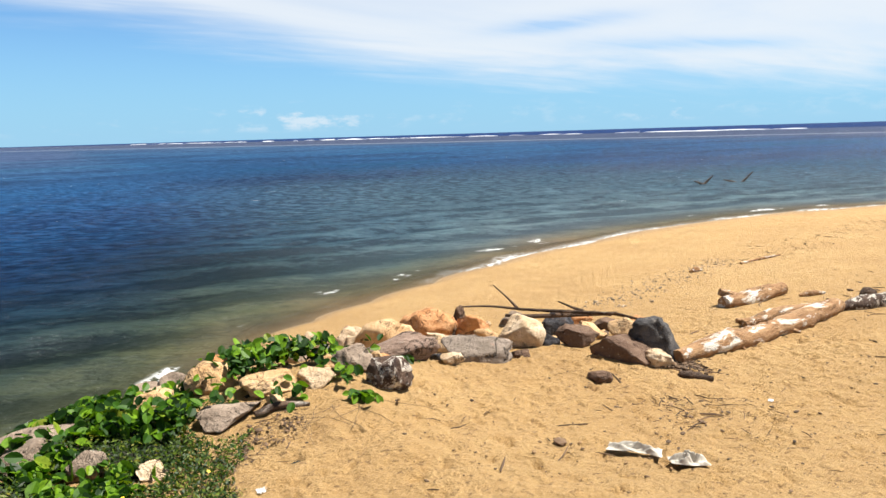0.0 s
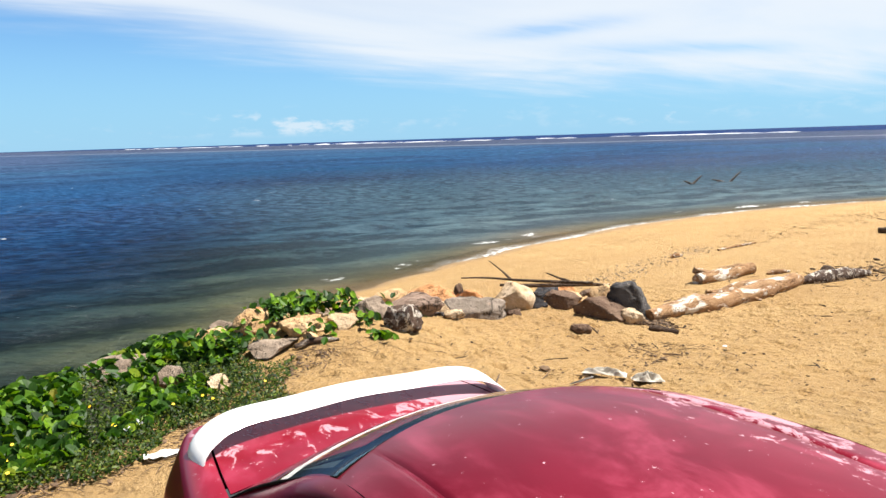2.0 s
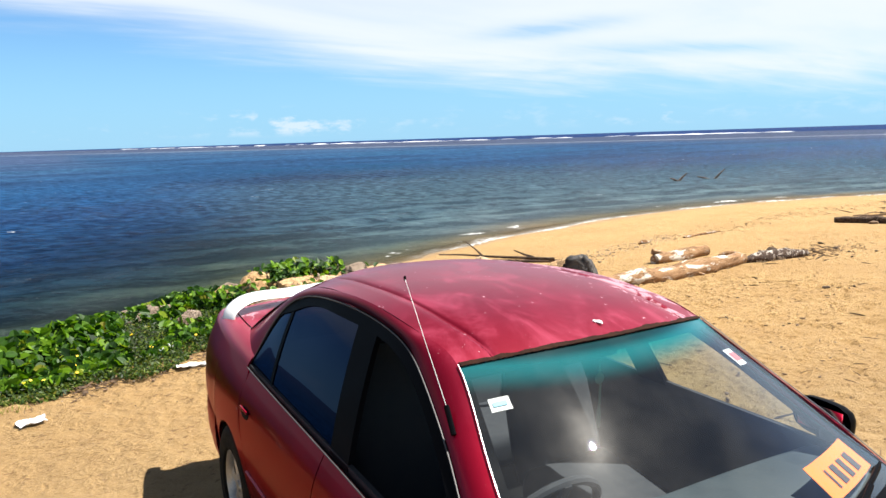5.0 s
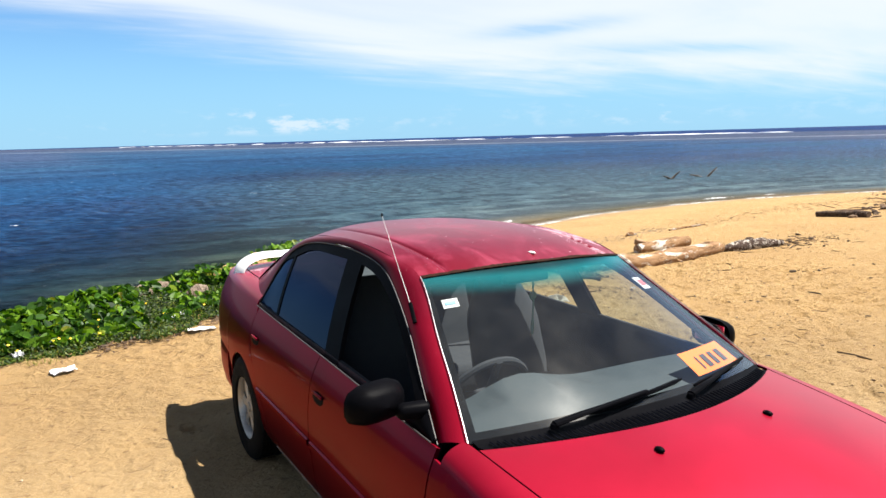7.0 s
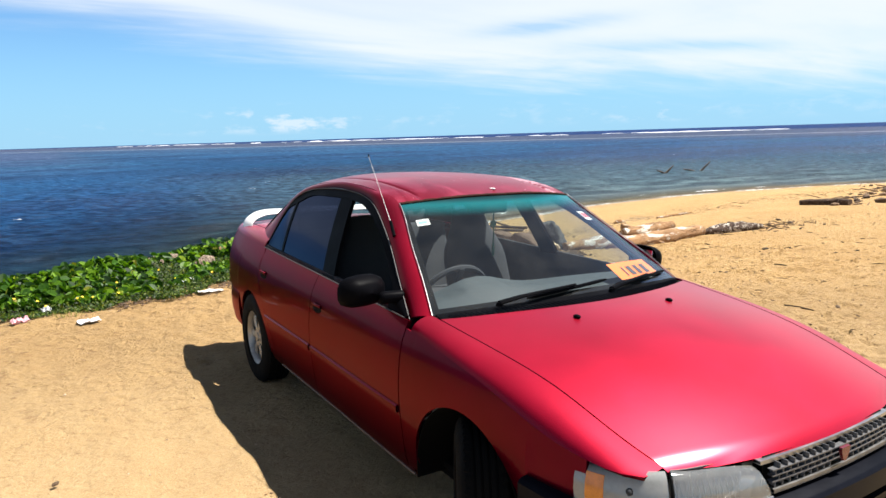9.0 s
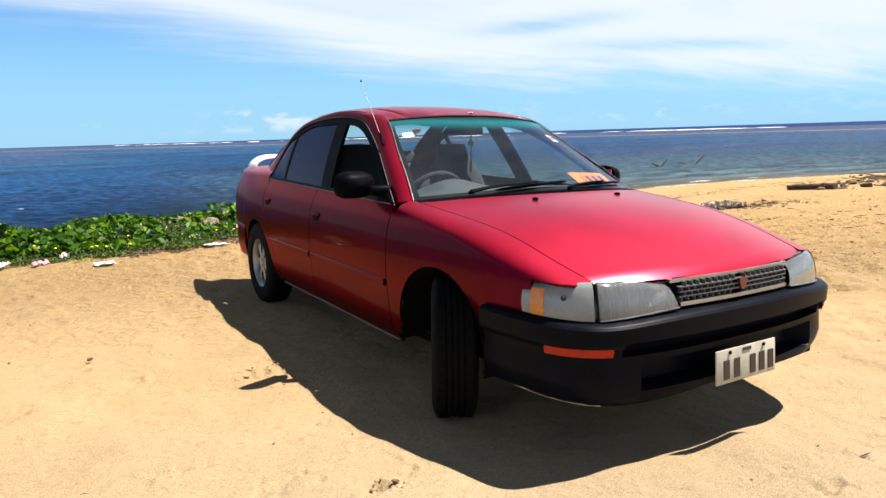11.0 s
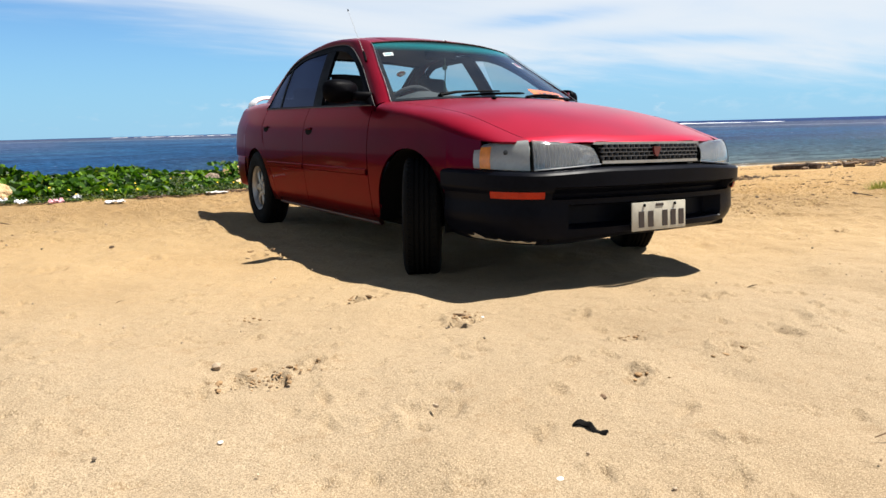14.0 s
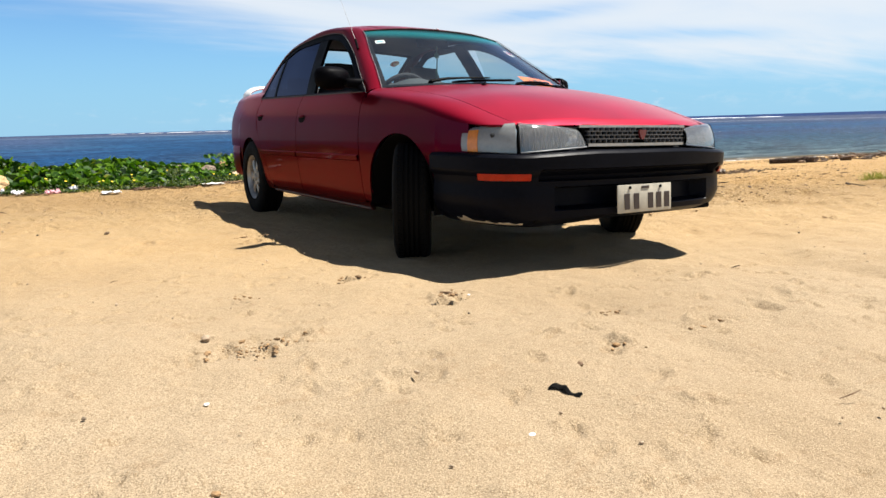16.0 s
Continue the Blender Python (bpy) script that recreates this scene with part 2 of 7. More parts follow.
def water_material():
    m = bpy.data.materials.new("sea_water")
    m.use_nodes = True
    t = Tree(m.node_tree)
    obj = t.node("ShaderNodeTexCoord").outputs["Object"]
    s = t.node("ShaderNodeSeparateXYZ", Vector=obj)
    x, y = s.outputs["X"], s.outputs["Y"]
    dx = t.math("SUBTRACT", x, 24.0)
    k = t.math("ADD", 0.0126, t.math("MULTIPLY", t.math("GREATER_THAN", dx, 0.0), 0.0044))
    bend = t.math("MULTIPLY", t.math("POWER", t.math("MINIMUM", t.math("MAXIMUM", dx, -60.0), 40.0), 2.0), k)
    off = t.math("ADD", t.math("SUBTRACT", y, t.math("SUBTRACT", 19.3, bend)), t.band(x, 0.0, 3.5, 2.3, 0.0))
    wob = t.math("SUBTRACT", t.noise(obj, 0.16, 4, 0.6), 0.5)
    offw = t.math("ADD", off, t.math("MULTIPLY", wob, 7.0))
    shelf = t.math("MULTIPLY", offw, t.band(x, 2.0, 20.0, 1.0, 0.42))
    lg = t.math("DIVIDE", t.math("LOGARITHM", t.math("MAXIMUM", t.math("ADD", shelf, 1.0), 1.0), 10.0), 3.0)
    deep = t.ramp(lg, [(0.0, (0.20, 0.140, 0.070)), (0.10, (0.125, 0.105, 0.052)), (0.19, (0.072, 0.078, 0.038)), (0.26, (0.028, 0.042, 0.030)), (0.33, (0.009, 0.025, 0.037)), (0.42, (0.005, 0.026, 0.074)), (0.50, (0.011, 0.058, 0.160)), (0.60, (0.020, 0.084, 0.206)), (0.70, (0.042, 0.104, 0.215)), (0.80, (0.070, 0.108, 0.205))])
    # pale sand under the shallows in the bend of the bay
    bay = t.math("MULTIPLY", t.band(x, 1.0, 14.0), t.band(off, 6.0, 70.0, 0.62, 0.12))
    deep = t.mix(t.math("MULTIPLY", bay, t.band(off, 0.5, 4.0)), deep, (0.066, 0.136, 0.190))
    patchy = t.noise(t.mapping(obj, (0.5, 1.2, 1)), 0.035, 4, 0.6)
    deep = t.mix(t.math("MULTIPLY", t.band(patchy, 0.44, 0.62, 0.0, 0.5), t.band(off, 14.0, 40.0)), deep, (0.013, 0.026, 0.078))
    deep = t.mix(t.math("MULTIPLY", t.band(patchy, 0.46, 0.34, 0.0, 0.3), t.band(off, 14.0, 40.0)), deep, (0.005, 0.070, 0.115))
    # shallow reef flat, its pale rim, and open sea beyond the surf
    reef = t.math("ADD", t.math("MULTIPLY", x, 0.967), t.math("MULTIPLY", y, 0.256))
    wander = t.math("MULTIPLY", t.math("SUBTRACT", t.noise(obj, 0.008, 4), 0.5), 60.0)
    reefw = t.math("ADD", reef, wander)
    rim = t.math("ADD", t.math("ADD", t.math("MULTIPLY", x, 0.881), t.math("MULTIPLY", y, 0.473)), t.math("MULTIPLY", wander, 0.25))
    deep = t.mix(t.band(reefw, 150.0, 270.0, 0.0, 0.75), deep, (0.072, 0.078, 0.125))
    deep = t.mix(t.math("MULTIPLY", t.band(rim, 272.0, 280.0), t.band(rim, 286.0, 300.0, 0.75, 0.0)), deep, (0.28, 0.31, 0.35))
    deep = t.mix(t.band(reefw, 540.0, 565.0), deep, (0.006, 0.030, 0.130))
    turned = t.mapping(obj, (1, 1, 1), (0, 0, 0.36))
    w1 = t.noise(t.mapping(turned, (0.55, 1.5, 1)), 0.95, 7, 0.66, 0.15)
    w2 = t.noise(t.mapping(turned, (0.7, 1.6, 1)), 4.0, 4, 0.6)
    w0 = t.noise(t.mapping(turned, (0.35, 1.5, 1)), 0.16, 4, 0.6)
    # foam of the swash and scattered whitecaps
    lace = t.noise(obj, 5.5, 6, 0.7, 0.5)
    line = t.math("ADD", off, t.math("MULTIPLY", t.math("SUBTRACT", t.noise(obj, 0.45, 4), 0.5), 1.6))
    swash = t.math("MULTIPLY", t.band(line, -0.6, -0.15), t.band(line, 0.15, 0.85, 1.0, 0.0))
    second = t.math("MULTIPLY", t.math("MULTIPLY", t.band(line, 1.5, 1.7), t.band(line, 1.8, 2.3, 1.0, 0.0)), t.band(t.noise(obj, 0.5, 3), 0.56, 0.62))
    gate = t.band(t.math("ADD", t.noise(obj, 0.22, 3), t.band(x, 5.0, 14.0, -0.30, 0.12)), 0.34, 0.46)
    foam = t.math("MULTIPLY", t.math("MAXIMUM", t.math("MULTIPLY", swash, gate), second), t.band(lace, 0.42, 0.54))
    caps = t.math("MULTIPLY", t.band(t.noise(t.mapping(turned, (0.6, 2.6, 1)), 0.9, 4, 0.7), 0.725, 0.745), t.band(off, 4.0, 9.0))
    foam = t.math("MAXIMUM", foam, t.math("MULTIPLY", caps, 0.8), clamp=True)
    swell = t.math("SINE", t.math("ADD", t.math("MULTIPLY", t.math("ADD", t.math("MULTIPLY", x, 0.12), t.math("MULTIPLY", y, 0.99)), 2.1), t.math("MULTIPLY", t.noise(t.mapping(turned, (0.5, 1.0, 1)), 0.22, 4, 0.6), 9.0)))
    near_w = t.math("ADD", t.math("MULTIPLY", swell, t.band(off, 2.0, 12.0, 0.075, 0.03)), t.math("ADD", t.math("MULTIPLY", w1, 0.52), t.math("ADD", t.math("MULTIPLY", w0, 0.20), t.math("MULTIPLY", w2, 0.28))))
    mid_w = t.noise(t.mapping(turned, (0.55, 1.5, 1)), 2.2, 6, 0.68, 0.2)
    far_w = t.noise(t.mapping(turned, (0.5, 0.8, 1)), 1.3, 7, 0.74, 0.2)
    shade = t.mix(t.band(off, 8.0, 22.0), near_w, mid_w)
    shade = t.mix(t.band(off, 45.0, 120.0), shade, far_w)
    # wave shading painted into the colour: troughs darkened, crests lightened
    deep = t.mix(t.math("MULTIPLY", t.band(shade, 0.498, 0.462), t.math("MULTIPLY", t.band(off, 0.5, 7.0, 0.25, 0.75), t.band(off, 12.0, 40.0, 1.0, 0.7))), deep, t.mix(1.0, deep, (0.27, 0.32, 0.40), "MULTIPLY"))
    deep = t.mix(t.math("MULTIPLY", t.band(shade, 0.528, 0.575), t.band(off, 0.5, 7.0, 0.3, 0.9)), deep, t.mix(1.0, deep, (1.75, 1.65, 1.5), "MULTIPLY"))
    deep = t.mix(1.0, deep, (0.62, 0.63, 0.66), "MULTIPLY")
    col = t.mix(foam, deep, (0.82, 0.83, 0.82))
    far = t.band(off, 20.0, 220.0, 1.0, 0.25)
    h = t.math("ADD", t.math("ADD", t.math("MULTIPLY", w1, 0.6), t.math("MULTIPLY", w2, 0.12)), t.math("MULTIPLY", w0, 1.2))
    b = t.node("ShaderNodeBump", Distance=1.0, Height=h, Strength=0.8)
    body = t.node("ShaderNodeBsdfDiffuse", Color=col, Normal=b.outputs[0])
    gloss = t.node("ShaderNodeBsdfGlossy", Color=(0.9, 0.95, 1.0), Roughness=0.18, Normal=b.outputs[0])
    lw = t.node("ShaderNodeLayerWeight", Blend=0.5, Normal=b.outputs[0]).outputs["Facing"]
    shine = t.math("MULTIPLY", t.math("ADD", 0.02, t.math("MULTIPLY", t.math("POWER", lw, 4.0), 0.13)), t.math("SUBTRACT", 1.0, foam))
    p = t.node("ShaderNodeMixShader", i0=shine, i1=body.outputs[0], i2=gloss.outputs[0])
    edge = t.band(off, -0.35, 1.6, 0.15, 1.0)
    edge = t.math("MAXIMUM", edge, foam)
    see = t.node("ShaderNodeBsdfTransparent", Color=(0.92, 0.93, 0.90))
    out = t.node("ShaderNodeMixShader", i0=edge, i1=see.outputs[0], i2=p.outputs[0])
    t.node("ShaderNodeOutputMaterial", Surface=out.outputs[0])
    return m


def paint_material():
    """Aged dark red metallic paint; the clear coat has peeled in patches on the roof and boot."""
    m = bpy.data.materials.new("red_paint")
    m.use_nodes = True
    t = Tree(m.node_tree)
    obj = t.node("ShaderNodeTexCoord").outputs["Object"]
    s = t.node("ShaderNodeSeparateXYZ", Vector=obj)
    flake = t.noise(obj, 900.0, 1, 0.5)
    haze = t.noise(obj, 2.6, 5, 0.6)
    col = t.ramp(haze, [(0.3, (0.285, 0.0023, 0.017)), (0.6, (0.345, 0.0035, 0.023)), (0.8, (0.400, 0.006, 0.032))])
    col = t.mix(t.band(flake, 0.5, 0.8, 0.0, 0.25), col, (0.44, 0.010, 0.050))
    # shade put in the colour: sides darker by normal, upward faces full red
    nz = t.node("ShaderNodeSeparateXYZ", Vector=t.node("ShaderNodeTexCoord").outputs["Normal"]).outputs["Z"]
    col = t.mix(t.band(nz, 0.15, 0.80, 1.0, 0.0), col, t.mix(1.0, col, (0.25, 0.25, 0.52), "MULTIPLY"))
    # the colour turns a duller crimson above the waist, up to the roof
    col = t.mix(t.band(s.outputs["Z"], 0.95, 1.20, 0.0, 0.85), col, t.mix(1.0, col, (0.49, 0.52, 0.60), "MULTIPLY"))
    top = t.math("MULTIPLY", t.band(nz, 0.75, 0.97), t.band(s.outputs["Z"], 0.86, 0.92))
    chalk = t.noise(t.mapping(obj, (1, 0.55, 1)), 7.0, 6, 0.68, 0.5)
    side = t.band(s.outputs["X"], 0.10, 0.50, 0.0, 0.26)
    back = t.band(s.outputs["Y"], 1.45, 1.75, 0.0, 0.19)
    fade = t.math("MULTIPLY", top, t.band(chalk, 0.42, 0.80, 0.0, 0.55))
    col = t.mix(fade, col, (0.38, 0.065, 0.115))
    peel_n = t.math("ADD", t.noise(t.mapping(obj, (1, 0.6, 1)), 16.0, 6, 0.72, 0.8), t.math("ADD", side, back))
    peel = t.math("MULTIPLY", top, t.math("MAXIMUM", t.band(peel_n, 0.735, 0.785), t.band(t.noise(obj, 34.0, 4, 0.6), 0.69, 0.71)))
    col = t.mix(peel, col, (0.43, 0.24, 0.28))
    # dust along the bottom of the sides
    dirt = t.math("MULTIPLY", t.band(t.math("ADD", s.outputs["Z"], t.math("MULTIPLY", haze, 0.15)), 0.20, 0.36, 0.40, 0.0), 1.0)
    col = t.mix(dirt, col, (0.22, 0.13, 0.075))
    rough = t.math("ADD", t.math("ADD", 0.27, t.math("MULTIPLY", haze, 0.12)), t.math("MULTIPLY", t.math("MAXIMUM", fade, peel), 0.35))
    # sheen put on by normal: upward faces get more coat, sides stay dull
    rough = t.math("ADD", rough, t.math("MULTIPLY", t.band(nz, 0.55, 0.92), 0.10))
    # the sides are also more metallic, to keep their painted shade deep red
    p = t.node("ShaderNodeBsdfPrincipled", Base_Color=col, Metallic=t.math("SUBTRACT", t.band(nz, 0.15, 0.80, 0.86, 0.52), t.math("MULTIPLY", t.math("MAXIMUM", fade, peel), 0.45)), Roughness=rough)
    p.inputs["Specular IOR Level"].default_value = 0.2
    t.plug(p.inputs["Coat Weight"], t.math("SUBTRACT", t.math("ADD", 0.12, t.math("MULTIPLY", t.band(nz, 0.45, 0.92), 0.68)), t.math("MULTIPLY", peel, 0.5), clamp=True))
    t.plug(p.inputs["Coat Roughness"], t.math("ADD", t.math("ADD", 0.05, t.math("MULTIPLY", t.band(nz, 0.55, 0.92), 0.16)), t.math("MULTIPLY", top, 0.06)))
    p.inputs["Specular Tint"].default_value = (0.85, 0.20, 0.26, 1.0)
    scuff = t.node("ShaderNodeBump", Strength=0.05, Distance=0.002, Height=t.noise(obj, 55.0, 4, 0.6))
    t.plug(p.inputs["Normal"], scuff.outputs[0])
    t.node("ShaderNodeOutputMaterial", Surface=p.outputs[0])
    return m


def glass_material(name, tint, rough=0.0, base=0.045, shade_band=False, rim=0.75, sheen=(1, 1, 1)):
    """Thin pane: see-through tint with a mirror-like surface that grows with the angle."""
    m = bpy.data.materials.new(name)
    m.use_nodes = True
    t = Tree(m.node_tree)
    obj = t.node("ShaderNodeTexCoord").outputs["Object"]
    col = tint
    if shade_band:
        z = t.node("ShaderNodeSeparateXYZ", Vector=obj).outputs["Z"]
        col = t.mix(t.band(z, 1.165, 1.23), tint, (0.003, 0.20, 0.30))
        dust = t.noise(obj, 6.0, 5, 0.6)
    tr = t.node("ShaderNodeBsdfTransparent", Color=col)
    gl = t.node("ShaderNodeBsdfGlossy", Color=sheen, Roughness=rough)
    lw = t.node("ShaderNodeLayerWeight", Blend=0.5).outputs["Facing"]
    fr = t.math("ADD", base, t.math("MULTIPLY", t.math("POWER", lw, 4.0), rim))
    sh = t.node("ShaderNodeMixShader", i0=fr, i1=tr.outputs[0], i2=gl.outputs[0])
    if shade_band:
        # dust spreads the mirrored sun into a broad glare
        smear = t.node("ShaderNodeBsdfGlossy", Color=(1.0, 0.98, 0.94), Roughness=0.22)
        sh = t.node("ShaderNodeMixShader", i0=t.band(dust, 0.3, 0.7, 0.0005, 0.0011), i1=sh.outputs[0], i2=smear.outputs[0])
        df = t.node("ShaderNodeBsdfDiffuse", Color=(0.55, 0.53, 0.48))
        sh = t.node("ShaderNodeMixShader", i0=t.band(dust, 0.3, 0.8, 0.008, 0.026), i1=sh.outputs[0], i2=df.outputs[0])
        film = t.node("ShaderNodeBsdfDiffuse", Color=(0.015, 0.47, 0.52))
        sh = t.node("ShaderNodeMixShader", i0=t.math("MULTIPLY", t.band(z, 1.17, 1.225, 0.0, 0.18), t.band(z, 1.222, 1.245, 1.0, 0.25)), i1=sh.outputs[0], i2=film.outputs[0])
    t.node("ShaderNodeOutputMaterial", Surface=sh.outputs[0])
    return m


def rock_material(name, a, b, stain, stain_at=0.62, scale=5.0, grain=1.0):
    m = bpy.data.materials.new(name)
    m.use_nodes = True
    t = Tree(m.node_tree)
    obj = t.node("ShaderNodeTexCoord").outputs["Object"]
    rnd = t.node("ShaderNodeObjectInfo").outputs["Random"]
    vec = t.node("ShaderNodeVectorMath", i0=obj, i1=t.node("ShaderNodeCombineXYZ", X=t.math("MULTIPLY", rnd, 37.0), Y=rnd, Z=rnd).outputs[0]).outputs[0]
    vec = t.mapping(vec, (1.0 / grain, 1.0, 1.0))
    f = t.noise(vec, scale, 6, 0.65, 0.3)
    col = t.mix(t.band(f, 0.35, 0.65), a, b)
    col = t.mix(t.band(t.noise(vec, scale * 0.6, 5, 0.7, 0.6), stain_at, stain_at + 0.08), col, stain)
    speck = t.noise(vec, 70.0, 3, 0.7)
    col = t.mix(t.band(speck, 0.5, 0.75, 0.0, 0.42), col, tuple(v * 0.45 for v in a))
    col = t.mix(t.band(t.noise(vec, 33.0, 4, 0.7), 0.62, 0.70, 0.0, 0.5), col, (0.55, 0.50, 0.42))
    crack = t.band(t.math("ABSOLUTE", t.math("SUBTRACT", t.noise(vec, scale * 0.75, 5, 0.62, 0.8), 0.5)), 0.0, 0.014, 1.0, 0.0)
    crack = t.math("MULTIPLY", crack, t.band(t.noise(vec, 3.1, 2), 0.42, 0.55))
    col = t.mix(t.math("MULTIPLY", crack, 0.8), col, tuple(v * 0.22 for v in a))
    h = t.math("ADD", t.noise(vec, 9.0, 6, 0.68), t.math("SUBTRACT", t.math("MULTIPLY", t.noise(vec, 45.0, 4, 0.65), 0.40), t.math("MULTIPLY", crack, 0.6)))
    n = t.node("ShaderNodeBump", Strength=1.0, Distance=0.05, Height=h)
    p = t.node("ShaderNodeBsdfPrincipled", Base_Color=col, Roughness=0.85, Normal=n.outputs[0])
    p.inputs["Specular IOR Level"].default_value = 0.3
    t.node("ShaderNodeOutputMaterial", Surface=p.outputs[0])
    return m


def leaf_material(name, a, b, c):
    m = bpy.data.materials.new(name)
    m.use_nodes = True
    t = Tree(m.node_tree)
    rnd = t.node("ShaderNodeNewGeometry").outputs["Random Per Island"]
    obj = t.node("ShaderNodeTexCoord").outputs["Object"]
    col = t.ramp(rnd, [(0.0, a), (0.55, b), (0.95, c), (1.0, (0.20, 0.18, 0.02))])
    col = t.mix(t.band(t.noise(obj, 40.0, 3), 0.45, 0.7, 0.0, 0.4), col, a)
    p = t.node("ShaderNodeBsdfPrincipled", Base_Color=col, Roughness=0.50)
    p.inputs["Specular IOR Level"].default_value = 0.25
    tr = t.node("ShaderNodeBsdfTranslucent", Color=t.mix(1.0, col, (1.5, 1.6, 0.5), "MULTIPLY"))
    sh = t.node("ShaderNodeMixShader", i0=0.28, i1=p.outputs[0], i2=tr.outputs[0])
    t.node("ShaderNodeOutputMaterial", Surface=sh.outputs[0])
    return m


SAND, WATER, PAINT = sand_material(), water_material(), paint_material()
BLACK = material("black_plastic", (0.003, 0.003, 0.004), 0.45, spec=0.02, vary=0.4, bump=0.08, bump_scale=300)
BUMPER = material("weathered_black_plastic", (0.0042, 0.0048, 0.0080), 0.36, noise_scale=5, vary=0.45, spec=0.045, bump=0.06, bump_scale=220)
RUBBER = material("tyre_rubber", (0.005, 0.0048, 0.0045), 0.8, spec=0.08, noise_scale=14, vary=0.5, bump=0.15, bump_scale=120)
DARK = material("dark_underside", (0.003, 0.003, 0.003), 0.9, vary=0.5, spec=0.1)
STEEL = material("dull_steel", (0.16, 0.16, 0.16), 0.5, 0.6)
GRILLE = material("grey_grille_plastic", (0.11, 0.11, 0.115), 0.32, noise_scale=30, vary=0.3)
CHROME = material("dull_chrome", (0.42, 0.42, 0.42), 0.34, 1.0, noise_scale=20, vary=0.2)
TRIM = material("tarnished_trim", (0.075, 0.07, 0.07), 0.55, 0.3, noise_scale=20, vary=0.4)
DUSTY = material("dusty_strip", (0.13, 0.085, 0.07), 0.7, noise_scale=16, vary=0.5)
BADGE = material("dark_red_enamel", (0.12, 0.006, 0.010), 0.25, coat=0.4)
RIB = material("lens_moulding", (0.34, 0.35, 0.35), 0.15, trans=0.4, coat=0.4)
ALLOY = material("silver_wheel", (0.34, 0.32, 0.29), 0.42, 0.6, noise_scale=12, vary=0.35)
WHITE = material("white_paint", (0.78, 0.77, 0.75), 0.35, noise_scale=10, vary=0.12, coat=0.4)
CLOTH = material("grey_seat_cloth", (0.022, 0.024, 0.028), 0.9, noise_scale=20, vary=0.3, bump=0.2, bump_scale=400)
DASH = material("grey_dashboard", (0.026, 0.036, 0.040), 0.65, noise_scale=10, vary=0.2, bump=0.1, bump_scale=500)
CARD = material("dark_door_lining", (0.010, 0.010, 0.012), 0.8, noise_scale=14, vary=0.3, bump=0.1, bump_scale=300)
LINER = material("grey_headliner", (0.06, 0.058, 0.056), 0.95, vary=0.2)
AMBER = material("amber_lens", (0.36, 0.014, 0.001), 0.22, noise_scale=30, vary=0.3, coat=0.15, spec=0.2)
AMBER2 = material("faded_amber_lens", (0.62, 0.20, 0.015), 0.25, noise_scale=30, vary=0.3, coat=0.4)
LENS = material("clouded_headlamp_lens", (0.66, 0.67, 0.66), 0.06, noise_scale=9, vary=0.14, coat=0.5, trans=0.86)
MILKY = material("milky_corner_lens", (0.47, 0.48, 0.47), 0.14, noise_scale=9, vary=0.2, coat=0.4, trans=0.55)
REFLECTOR = material("headlamp_reflector", (0.82, 0.82, 0.80), 0.15, 1.0, noise_scale=40, vary=0.15)
REDLENS = material("red_lens", (0.40, 0.012, 0.012), 0.2, coat=0.5)
PLATE = material("number_plate_face", (0.46, 0.43, 0.35), 0.5, noise_scale=18, vary=0.3)
INK = material("dark_ink", (0.035, 0.022, 0.016), 0.6)
ORANGE = material("orange_card", (0.88, 0.19, 0.012), 0.7, vary=0.12)
PAPER = material("white_paper", (0.72, 0.70, 0.66), 0.8, vary=0.15)
STICK_BLUE = material("pale_blue_print", (0.25, 0.50, 0.62), 0.6)
STICK_RED = material("red_print", (0.62, 0.10, 0.10), 0.6)
SEAL = material("rusty_sealant", (0.030, 0.013, 0.009), 0.9, noise_scale=22, vary=0.7, bump=0.6, bump_scale=60, spec=0.08)
BARE = material("bare_primer_scrape", (0.50, 0.44, 0.34), 0.8, noise_scale=50, vary=0.4)
GLASS = glass_material("windscreen_glass", (0.84, 0.92, 0.94), 0.0, 0.075, True, 0.95, (0.76, 0.89, 1.0))
CLEAR = glass_material("clear_window_glass", (0.80, 0.86, 0.84))
TINT = glass_material("dark_tinted_glass", (0.006, 0.008, 0.016), 0.01, 0.013, False, 0.36, (0.55, 0.66, 1.0))
GREEN_CORD = material("green_cord", (0.07, 0.14, 0.09), 0.8)
R_TAN = rock_material("tan_boulder", (0.526, 0.314, 0.146), (0.694, 0.470, 0.258), (0.34, 0.22, 0.13))
R_ORANGE = rock_material("orange_boulder", (0.528, 0.228, 0.084), (0.624, 0.336, 0.156), (0.26, 0.12, 0.06))
R_GREY = rock_material("grey_boulder", (0.225, 0.166, 0.122), (0.345, 0.266, 0.200), (0.10, 0.08, 0.065))
R_PURPLE = rock_material("purple_grey_boulder", (0.196, 0.129, 0.094), (0.310, 0.218, 0.167), (0.30, 0.22, 0.16), 0.60, 4.0, 2.0)
R_DARK = rock_material("dark_boulder", (0.030, 0.030, 0.036), (0.075, 0.070, 0.075), (0.13, 0.09, 0.07))
R_SLATE = rock_material("slate_boulder", (0.050, 0.048, 0.050), (0.12, 0.110, 0.105), (0.26, 0.24, 0.22), 0.60)
R_BROWN = rock_material("brown_boulder", (0.12, 0.070, 0.045), (0.19, 0.12, 0.08), (0.05, 0.036, 0.032))
R_PALE = rock_material("pale_boulder", (0.50, 0.35, 0.205), (0.68, 0.52, 0.355), (0.34, 0.20, 0.12))
R_CORAL = rock_material("coral_boulder", (0.055, 0.032, 0.024), (0.12, 0.075, 0.052), (0.62, 0.56, 0.48), 0.50, 13.0)
